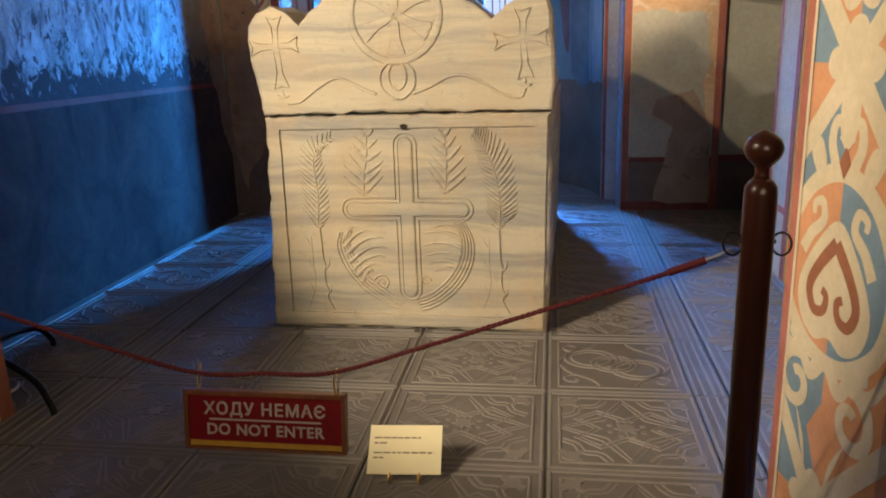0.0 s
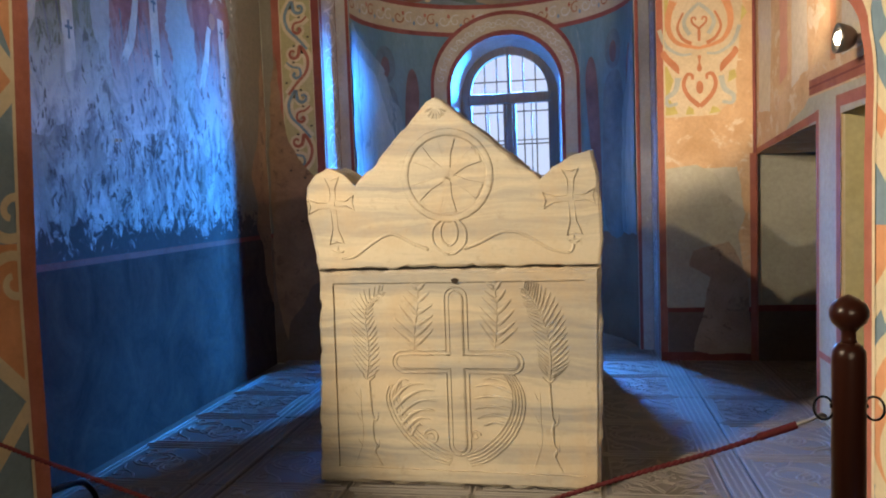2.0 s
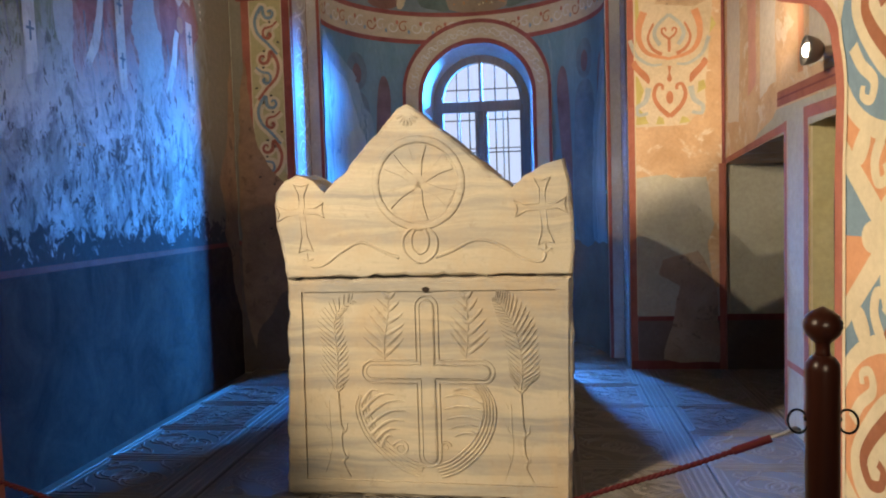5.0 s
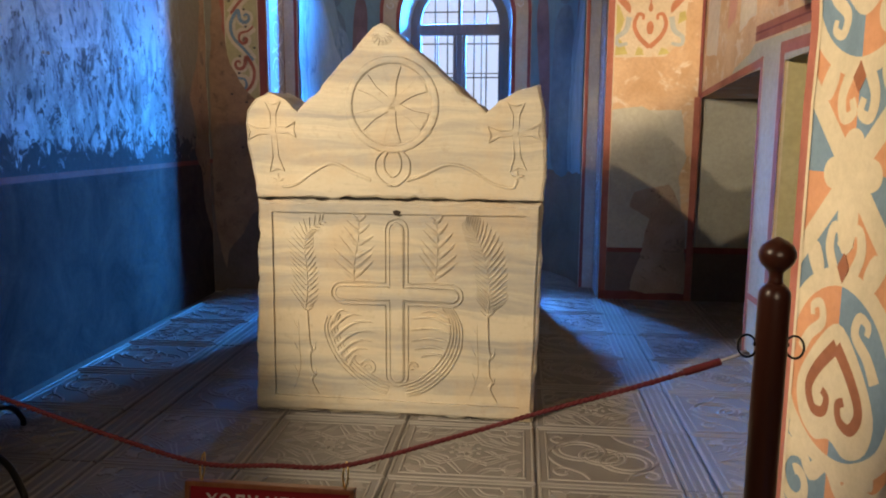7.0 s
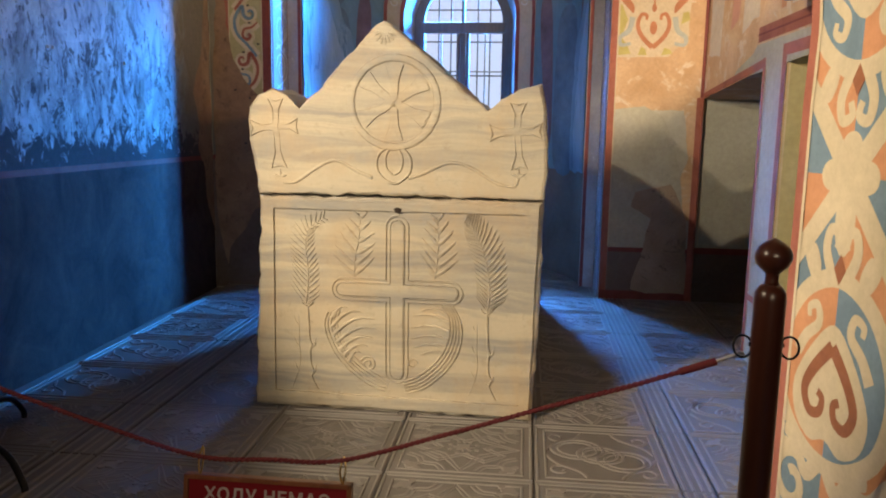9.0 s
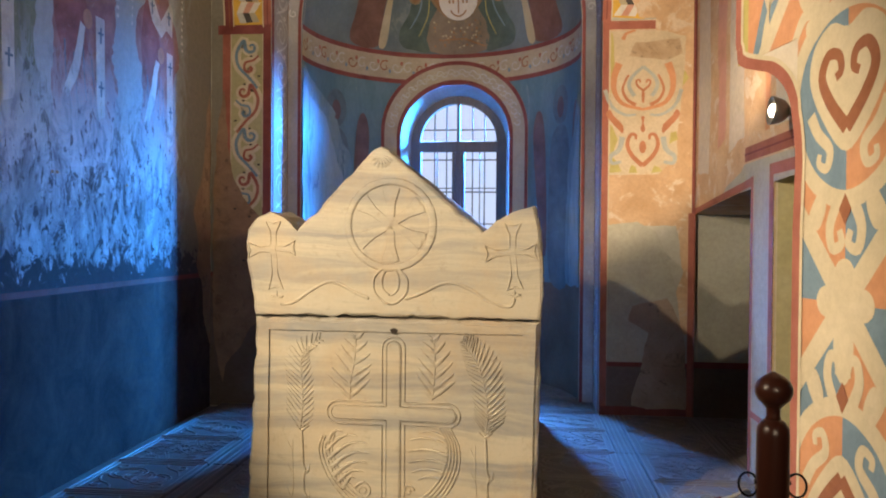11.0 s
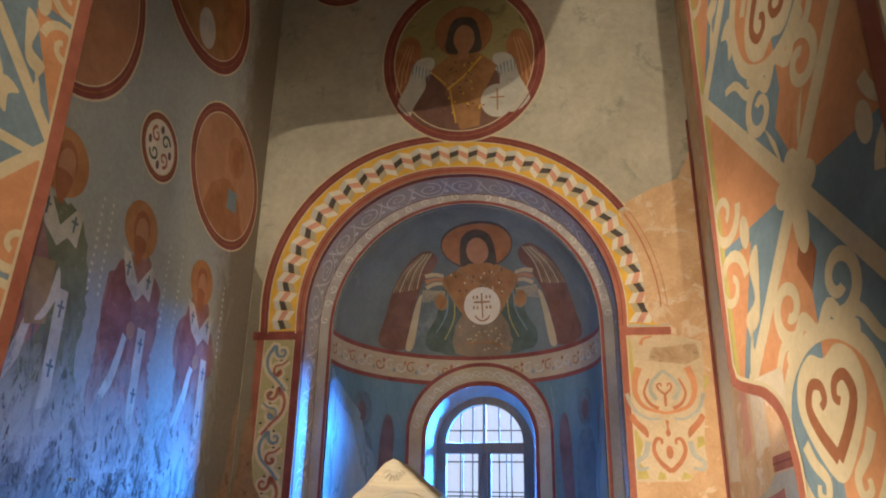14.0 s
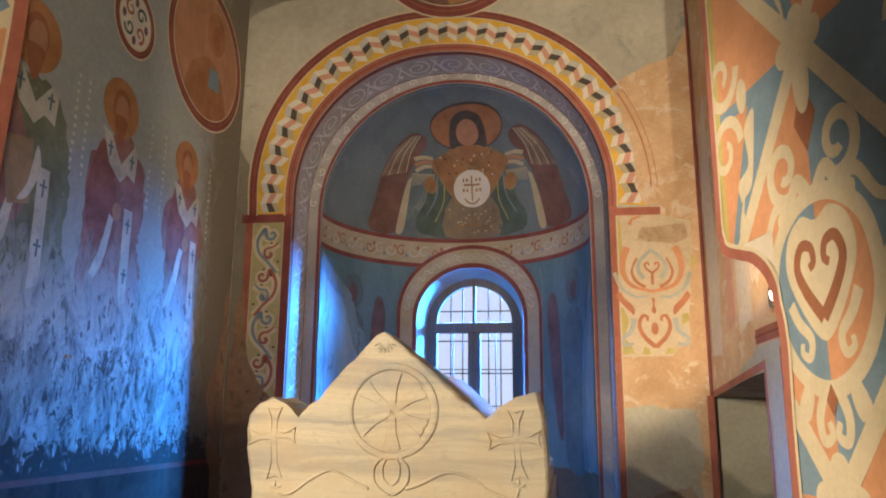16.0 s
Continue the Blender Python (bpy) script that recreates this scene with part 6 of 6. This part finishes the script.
            dr.stroke(P, P_CREAM, smooth_line([W(s * 0.02, 0.15), W(s * 0.06, 0.19), W(s * 0.10, 0.155), W(s * 0.17, 0.15), W(s * 0.23, 0.08), W(s * 0.30, 0.06)], 5), 0.045, 0.022, level=5)
            dr.fill(P, P_CREAM, smooth_line([W(s * 0.205, -0.06), W(s * 0.25, -0.02), W(s * 0.245, -0.09), W(s * 0.285, -0.12), W(s * 0.215, -0.15)], 4, True), 5)
            dr.fill(P, P_CREAM, smooth_line([W(s * 0.10, -0.27), W(s * 0.14, -0.33), W(s * 0.10, -0.355), W(s * 0.07, -0.30)], 4, True), 5)
            dr.fill(P, P_CREAM, smooth_line([W(s * 0.115, 0.14), W(s * 0.16, 0.13), W(s * 0.15, 0.09), W(s * 0.11, 0.10)], 4, True), 5)
            if not up:
                dr.fill(P, P_CREAM, smooth_line([W(s * 0.045, 0.43), W(s * 0.060, 0.36), W(s * 0.115, 0.285), W(s * 0.16, 0.27), W(s * 0.105, 0.30), W(s * 0.075, 0.37)], 4, True), 5)
        dr.fill("jamb_diamond", P_BROWN if up else P_ORANGE, [W(0, 0.245), W(0.048, 0.325), W(0, 0.42), W(-0.048, 0.325)], 5)
        dr.fill("jamb_diamond", P_BROWN, [W(0, -0.275), W(0.022, -0.31), W(0, -0.345), W(-0.022, -0.31)], 6)


jr = Drawing(lambda u, v, d: (jamb_x(1.70 - u) - d, 1.70 - u, v), jamb_right, 0.0005, None, ((-0.197, -0.02, 0.415, 1.765), (-0.505, 1.765, 0.415, 4.2)))
jamb_ornament(jr)
jr.finish()
jr = Drawing(lambda u, v, d: (jamb_x(u) - d, u, v), jamb_right, 0.0005)
line = [(1.888, 0.0), (1.888, 1.30)] + [(y - 0.012, z + (0.012 if z > 1.6 else 0)) for y, z in LIP if 1.30 < z < 1.82] + [(2.196, 2.0), (2.196, 4.2)]
jr.stroke("red_edge", P_BRICK, line, 0.034, level=8)
jr.stroke("red_edge_line", P_CREAM, [(y - 0.022, z + (0.012 if 1.6 < z < 1.8 else 0)) for y, z in line], 0.012, level=9)
jr.rect("red_edge", P_BRICK, 1.285, 0.0, 1.34, 4.2, 8)
jr.finish()
jl = Drawing(lambda u, v, d: (left_jamb_x(1.70 - u, v) + d, 1.70 - u, v), jamb_left, 0.0005, 0.25, ((-0.495, -0.02, 0.415, 4.2),))
jamb_ornament(jl, False)
jl.finish()
jl = Drawing(lambda u, v, d: (left_jamb_x(u, v) + d, u, v), jamb_left, 0.0005, 0.25)
jl.rect("red_edge", P_BRICK, 2.14, 0.0, 2.197, 4.2, 8)
jl.rect("red_edge_line", P_CREAM, 2.128, 0.0, 2.14, 4.2, 8)
jl.finish()

# ---- things ----
# rope post
POST = (0.345, 1.32)
post = empty("rope_post", pose(POST[0], POST[1], 0), "polished dark brown wooden barrier post with ball finial", "barrier post")
shaft = lathe([(0.0272, 0.02), (0.0272, 0.945), (0.0262, 0.957), (0.020, 0.966), (0.014, 0.971)], 28)
part("shaft", shaft, M_POST, post, smooth=True)
part("finial", lathe([(0.014, 0.969), (0.0115, 0.978), (0.012, 0.990), (0.018, 0.996), (0.027, 1.005), (0.0315, 1.017), (0.031, 1.026), (0.026, 1.037), (0.016, 1.045), (0.008, 1.049), (0.002, 1.052)], 28), M_POST, post, smooth=True)
part("base", lathe([(0.15, 0.0), (0.15, 0.012), (0.13, 0.022), (0.04, 0.03)], 32), M_POST, post, smooth=True)
for s in (-1, 1):
    loop = part("ring", tube([(s * 0.040 + 0.016 * math.cos(a), 0.004 * math.sin(a), 0.858 + 0.019 * math.sin(a)) for a in (2 * math.pi * k / 20 for k in range(20))], 0.0022, 6, True), M_BLACK, post, "black iron ring")
    part("ring_screw", tube([(s * 0.024, 0, 0.862), (s * 0.030, 0, 0.862)], 0.004, 8), M_BLACK, loop)

# rope with its hooks
rope = empty("barrier_rope", pose(0, 0, 0), "twisted dark red barrier rope hanging from the post", "rope")
line = smooth_line([(0.262, 1.32, 0.828), (0.12, 1.32, 0.776), (-0.018, 1.32, 0.731), (-0.22, 1.32, 0.661), (-0.42, 1.32, 0.597), (-0.56, 1.32, 0.590), (-0.706, 1.32, 0.588), (-0.90, 1.322, 0.638), (-1.11, 1.325, 0.701), (-1.25, 1.33, 0.742), (-1.60, 1.34, 0.86), (-1.985, 1.35, 1.02)], 56)
dist = 0.0
for st in range(2):
    bm = bmesh.new()
    dist, path = 0.0, []
    prev = Vector(line[0])
    for q in line:
        q = Vector(q)
        dist += (q - prev).length
        prev = q
        a = dist / 0.011 * math.pi + st * math.pi
        path.append((q.x, q.y + 0.0023 * math.cos(a), q.z + 0.0023 * math.sin(a)))
    part("strand", tube(path, 0.0030, 6), M_ROPE, rope, smooth=True)
part("sleeve", tube([(0.262, 1.32, 0.828), (0.235, 1.32, 0.818), (0.20, 1.32, 0.805)], 0.0068, 10), M_ROPE, rope, "red bound rope end")
part("hook", tube(smooth_line([(0.262, 1.32, 0.829), (0.285, 1.32, 0.838), (0.300, 1.322, 0.846), (0.309, 1.324, 0.842), (0.300, 1.326, 0.836)], 5), 0.003, 7), M_STEEL, rope, "steel snap hook")

# hanging sign
sign = empty("hanging_sign", pose(-0.568, 1.318, 0.488, -9, 0.3, 0), "small red sign in a dark wooden frame hanging from the rope", "sign")
SW, SH = 0.168, 0.061
panel = part("panel", box((-SW + 0.006, -0.003, -SH + 0.004), (SW - 0.006, 0.006, SH - 0.006)), M_SIGNRED, sign)
for n, lo, hi in (("frame_rail", (-SW, -0.010, SH - 0.010), (SW, 0.012, SH)), ("frame_rail", (-SW, -0.010, -SH), (SW, 0.012, -SH + 0.006)), ("frame_stile", (-SW, -0.010, -SH), (-SW + 0.009, 0.012, SH)), ("frame_stile", (SW - 0.009, -0.010, -SH), (SW, 0.012, SH))):
    part(n, box(lo, hi, 0.002), M_SIGNWOOD, sign)
part("gold_strip", box((-SW + 0.010, -0.0055, -SH + 0.007), (SW - 0.010, -0.003, -SH + 0.018)), M_GILT, panel, "golden strip")
part("divider", box((-0.116, -0.0045, -0.0005), (0.116, -0.003, 0.0030)), M_SIGNWHITE, panel, "white line")


def lettering(name, body, size, m, material, parent, spread=1.0):
    cu = bpy.data.curves.new(name, "FONT")
    cu.body, cu.size, cu.align_x, cu.align_y, cu.extrude, cu.space_character, cu.offset = body, size, "CENTER", "CENTER", 0.0006, spread, 0.0007
    tmp = new("lettering_source", cu)
    me = bpy.data.meshes.new_from_object(tmp.evaluated_get(bpy.context.evaluated_depsgraph_get()))
    bpy.data.objects.remove(tmp)
    me.materials.clear()
    me.materials.append(material)
    ob = new(name, me)
    ob.parent = parent
    ob.matrix_basis = m
    return ob


lettering("lettering", "ХОДУ НЕМАЄ", 0.0345, pose(0, -0.0045, 0.0225, 90), M_SIGNWHITE, panel, 1.12)
lettering("lettering", "DO NOT ENTER", 0.0315, pose(0, -0.0045, -0.0200, 90), M_SIGNWHITE, panel, 1.08)
for x in (-0.138, 0.148):
    part("string_loop", tube(smooth_line([(x, 0, SH - 0.004), (x - 0.006, 0.004, SH + 0.022), (x, 0.008, SH + 0.052 - (x + 0.14) * 0.012), (x + 0.006, -0.002, SH + 0.030), (x + 0.002, -0.004, SH - 0.002)], 5), 0.0018, 6), M_BRASS, sign, "brown string loop")

# label card on the floor
card = empty("label_card", pose(-0.420, 1.90, 0, 0, 0, 4), "cream printed label card leaning on small brass feet", "label")
bm = bmesh.new()
tilt = radians(38)


def on_card(u, v, d):
    return (u, v * math.cos(tilt) - d * math.sin(tilt), 0.022 + v * math.sin(tilt) + d * math.cos(tilt))


sheet = part("sheet", prism([(-0.107, 0), (0.107, 0), (0.107, 0.150), (-0.107, 0.150)], on_card, -0.003, 0.0), M_CARD, card)
for k, (u0, u1, v) in enumerate(((-0.092, 0.045, 0.108), (-0.092, -0.055, 0.092), (-0.092, 0.086, 0.062), (-0.092, -0.062, 0.047))):
    u = u0
    random.seed(k)
    while u < u1:
        w = random.uniform(0.010, 0.024)
        part("text_bar", prism([(u, v), (min(u + w, u1), v), (min(u + w, u1), v + 0.0045), (u, v + 0.0045)], on_card, 0.0, 0.0008), M_INK, sheet)
        u += w + 0.004
for x in (-0.040, 0.045):
    part("foot", tube(smooth_line([(x, 0.03, 0.004), (x, -0.012, 0.004), (x, -0.018, 0.014), (x, -0.006, 0.030)], 5), 0.004, 8), M_BRASS, card, "small brass foot")
part("back_prop", tube([(0, 0.10, 0.084), (0, 0.15, 0.003)], 0.003, 6), M_BRASS, card)

# black tubular stand beside the side wall
stand = empty("metal_stand", pose(-2.13, 2.36, 0), "black bent-tube metal stand on the tiled floor", "stand")
part("column", tube([(0, 0, 0.02), (0, 0, 1.05)], 0.013, 12), M_BLACK, stand)
part("leg", tube(smooth_line([(0, 0, 0.165), (0.16, -0.05, 0.150), (0.32, -0.11, 0.105), (0.395, -0.145, 0.03), (0.405, -0.15, 0.0)], 7), 0.0125, 10), M_BLACK, stand, smooth=True)
part("leg", tube(smooth_line([(0, 0, 0.165), (-0.01, 0.20, 0.150), (-0.02, 0.38, 0.110), (-0.02, 0.455, 0.035), (-0.02, 0.462, 0.0)], 7), 0.0125, 10), M_BLACK, stand, smooth=True)
part("leg", tube(smooth_line([(0, 0, 0.165), (-0.10, -0.04, 0.15), (-0.20, -0.08, 0.08), (-0.22, -0.09, 0.0)], 6), 0.0125, 10), M_BLACK, stand, smooth=True)
part("hoop", tube([(0.11 + 0.10 * math.cos(a), -0.08 + 0.08 * math.sin(a), 0.055) for a in (2 * math.pi * k / 28 for k in range(28))], 0.006, 8, True), M_STEEL, stand, "thin grey metal hoop")


# reflector lamps on the walls
def reflector(m, wall_dir, label):
    ob = empty("reflector_lamp", m, label, "wall lamp")
    # the bowl opens along +z
    bowl = part("bowl", lathe([(0.016, -0.078), (0.034, -0.070), (0.050, -0.050), (0.060, -0.022), (0.064, 0.0), (0.061, 0.0), (0.056, -0.022), (0.046, -0.046), (0.030, -0.062), (0.012, -0.068)], 28), M_BOWL, ob, "dark metal reflector bowl", True)
    part("socket", lathe([(0.018, -0.125), (0.021, -0.120), (0.021, -0.080), (0.017, -0.074)], 18), M_STEEL, ob, "pale ceramic socket", True)
    bulb = part("bulb", lathe([(0.012, -0.068), (0.016, -0.055), (0.026, -0.034), (0.030, -0.016), (0.026, -0.002), (0.012, 0.006), (0.002, 0.008)], 18), M_BULB, bowl, "lit bulb", True)
    part("bracket", tube(wall_dir, 0.008, 8), M_BLACK, ob)
    return ob


LAMP_R = look((1.000, 3.465, 1.85), (-1.9, 3.50, 2.05)) @ pose(0, 0, 0, 180)
inv = LAMP_R.inverted()
lr = reflector(LAMP_R, [Vector((0, 0, -0.11)), Vector((0.01, 0.01, -0.135)), inv @ Vector((1.148, 3.42, 1.82))], "dark metal bowl lamp, lit, on the ochre wall")
part("wall_plate", tube([inv @ Vector((1.149, 3.42, 1.82)), inv @ Vector((1.130, 3.42, 1.82))], 0.035, 14), M_BLACK, lr)
cable = tagged(mesh_object("lamp_cable", tube(smooth_line([(1.140, 3.42, 1.80), (1.128, 3.41, 1.74), (1.134, 3.40, 1.66), (1.10, 3.39, 1.30), (1.095, 3.38, 0.9), (1.10, 3.375, 0.5), (1.14, 3.37, 0.02)], 6), 0.004, 6), M_BLACK), "thin black cable hanging down the wall under the lamp", "cable")
# small holes and nails in the eroded wall
for y, z in ((3.62, 1.60), (3.66, 1.60), (4.35, 1.58)):
    tagged(mesh_object("wall_nail", box((WALL_L - 0.002, y - 0.006, z - 0.008), (WALL_L + 0.012, y + 0.006, z + 0.008), 0.002), P_GREYW), "small pale nail in the eroded wall", "nail", "wall nails")

# ---- cast-iron floor tiles ----
floor_ob = bpy.data.objects["floor"]


def tile_rib(bm, pts, w=0.014, h=0.005, closed=False):
    """A flat-topped raised strap."""
    n = len(pts)
    rows = []
    for i, (x, y) in enumerate(pts):
        a = pts[(i - 1) % n] if (closed or i) else pts[i]
        b = pts[(i + 1) % n] if (closed or i < n - 1) else pts[i]
        dx, dy = b[0] - a[0], b[1] - a[1]
        l = math.hypot(dx, dy) or 1
        px, py = -dy / l * w / 2, dx / l * w / 2
        rows.append([bm.verts.new((x + k * px, y + k * py, z)) for k, z in ((1.45, -0.001), (0.7, h * 0.8), (-0.7, h * 0.8), (-1.45, -0.001))])
    for i in range(n if closed else n - 1):
        p, q = rows[i], rows[(i + 1) % n]
        for k in range(3):
            bm.faces.new((p[k], p[k + 1], q[k + 1], q[k])).material_index = 1


def strap(bm, pts, w, closed=False):
    """A flat band between two raised edges."""
    n = len(pts)
    for k in (-1, 1):
        line = []
        for i, (x, y) in enumerate(pts):
            a = pts[(i - 1) % n] if (closed or i) else pts[i]
            b = pts[(i + 1) % n] if (closed or i < n - 1) else pts[i]
            dx, dy = b[0] - a[0], b[1] - a[1]
            l = math.hypot(dx, dy) or 1
            line.append((x - dy / l * w / 2 * k, y + dx / l * w / 2 * k))
        tile_rib(bm, line, 0.0085, 0.0032, closed)


def tile_base(w, d):
    return box((-w / 2 + 0.002, -d / 2 + 0.002, -0.03), (w / 2 - 0.002, d / 2 - 0.002, 0.0), 0.0025)


def square(a, b):
    return [(-a, -b), (a, -b), (a, b), (-a, b)]


def plate(bm, pts, h):
    """A flat raised shape with sloping sides."""
    cx, cy = sum(p[0] for p in pts) / len(pts), sum(p[1] for p in pts) / len(pts)
    foot = [bm.verts.new((x + (x - cx) * 0.06, y + (y - cy) * 0.06, -0.001)) for x, y in pts]
    head = [bm.verts.new((x, y, h)) for x, y in pts]
    mid = bm.verts.new((cx, cy, h))
    for i in range(len(pts)):
        k = (i + 1) % len(pts)
        bm.faces.new((foot[i], foot[k], head[k], head[i])).material_index = 1
        bm.faces.new((head[i], head[k], mid)).material_index = 1


def star_points(n, r0, r1, turn=0.0, sx=1.0):
    return [((r0 if k % 2 == 0 else r1) * math.cos(math.pi * k / n + turn) * sx, (r0 if k % 2 == 0 else r1) * math.sin(math.pi * k / n + turn)) for k in range(2 * n)]


def tile_star(w, d):
    """Strapwork: angled bands round a small star, trefoils in the corners."""
    bm = tile_base(w, d)
    tile_rib(bm, square(w / 2 - 0.012, d / 2 - 0.012), 0.013, 0.005, True)
    tile_rib(bm, square(w / 2 - 0.044, d / 2 - 0.044), 0.011, 0.005, True)
    strap(bm, star_points(4, 0.198, 0.098, 0.0, 1.03), 0.024, True)
    strap(bm, [(x * 1.02, y * 0.98) for x, y in ((0.0, 0.062), (0.086, 0.118), (0.150, 0.062), (0.088, 0.0), (0.150, -0.062), (0.086, -0.118), (0.0, -0.062), (-0.086, -0.118), (-0.150, -0.062), (-0.088, 0.0), (-0.150, 0.062), (-0.086, 0.118))], 0.020, True)
    for s in (-1, 1):
        for q in (-1, 1):
            strap(bm, smooth_line([(q * 0.060, s * 0.205), (q * 0.090, s * 0.160), (q * 0.140, s * 0.150), (q * 0.160, s * 0.105), (q * 0.206, s * 0.078)], 3), 0.020)
            tile_rib(bm, [(q * 0.142, s * 0.148), (q * 0.166, s * 0.168)], 0.016)
            plate(bm, [(q * (0.180 + 0.026 * math.cos(a)), s * (0.182 + 0.024 * math.sin(a))) for a in (2 * math.pi * k / 9 for k in range(9))][::q * s], 0.004)
            for x, y in ((0.204, 0.160), (0.158, 0.204)):
                plate(bm, [(q * (x + 0.014 * math.cos(a)), s * (y + 0.014 * math.sin(a))) for a in (2 * math.pi * k / 7 for k in range(7))][::q * s], 0.0045)
    plate(bm, star_points(8, 0.040, 0.022), 0.0045)
    for k in range(8):
        a = math.pi / 4 * k + 0.39
        plate(bm, [(0.056 * math.cos(a) + 0.0085 * math.cos(b), 0.056 * math.sin(a) + 0.0085 * math.sin(b)) for b in (2 * math.pi * i / 6 for i in range(6))], 0.004)
    return bm


def tile_swirl(w, d):
    """Interlaced rings and scrolls."""
    bm = tile_base(w, d)
    tile_rib(bm, square(w / 2 - 0.012, d / 2 - 0.012), 0.013, 0.005, True)
    tile_rib(bm, square(w / 2 - 0.044, d / 2 - 0.044), 0.011, 0.005, True)
    for x, y, r in ((0, 0, 0.075), (-0.085, 0.045, 0.088), (0.085, -0.045, 0.088)):
        tile_rib(bm, disc(x, y, r * 1.15, r, 20), 0.012, 0.005, True)
        tile_rib(bm, disc(x, y, r * 0.85, r * 0.72, 16), 0.009, 0.0045, True)
    for q in (-1, 1):
        for s in (-1, 1):
            tile_rib(bm, [(q * x, s * y) for x, y in spiral(0.158, 0.150, 0.046, 0.012, 200, 560, 11)], 0.011)
            tile_rib(bm, smooth_line([(q * 0.205, s * 0.02), (q * 0.17, s * 0.09), (q * 0.09, s * 0.15), (q * 0.06, s * 0.205)], 3), 0.012)
    return bm


def strip_piece(w, d):
    bm = tile_base(w, d)
    for x in (-w / 2 + 0.014, -0.016, 0.016, w / 2 - 0.014):
        tile_rib(bm, [(x, -d / 2 + 0.006), (x, 0), (x, d / 2 - 0.006)], 0.010, 0.0055)
    return bm


def tile_mesh(bm, name):
    me = bpy.data.meshes.new(name)
    bmesh.ops.recalc_face_normals(bm, faces=bm.faces)
    bm.to_mesh(me)
    bm.free()
    me.materials.append(M_IRON)
    me.materials.append(M_WORN)
    return me


PX, PY, Y0 = 0.541, 0.519, 1.478
cols = [(-0.018 - PX * (k + 0.5), PX) for k in range(3)] + [(0.236, 0.508), (0.880, 0.540), (1.42, 0.54), (1.90, 0.42), (-2.09, 0.54)]
cache = {}
rng = random.Random(4)
for j in range(-4, 11):
    y = Y0 + (j + 0.5) * PY
    for i, (x, w) in enumerate(cols):
        if y > 5.6 and not (-1.85 < x < 0.4):
            continue
        if x > 1.3 and y < 4.2:
            continue
        kind = "star" if (i in (0, 1, 2, 3) and j < 3 and not (i == 3 and j in (2,))) or (i + j) % 3 == 0 else "swirl"
        key = (kind, w)
        if key not in cache:
            cache[key] = tile_mesh((tile_star if kind == "star" else tile_swirl)(w, PY), "tile")
        ob = new("tile", cache[key])
        ob.parent = floor_ob
        ob.matrix_basis = pose(x, y, rng.uniform(-0.0015, 0.0015), rng.uniform(-0.15, 0.15), rng.uniform(-0.15, 0.15), rng.choice((0, 180)))
    for x, w in ((0.548, 0.116), (-1.730, 0.158)):
        if ("strip", w) not in cache:
            cache[("strip", w)] = tile_mesh(strip_piece(w, PY), "tile_border")
        ob = new("tile_border", cache[("strip", w)])
        ob.parent = floor_ob
        ob.matrix_basis = pose(x, y, rng.uniform(-0.001, 0.001))
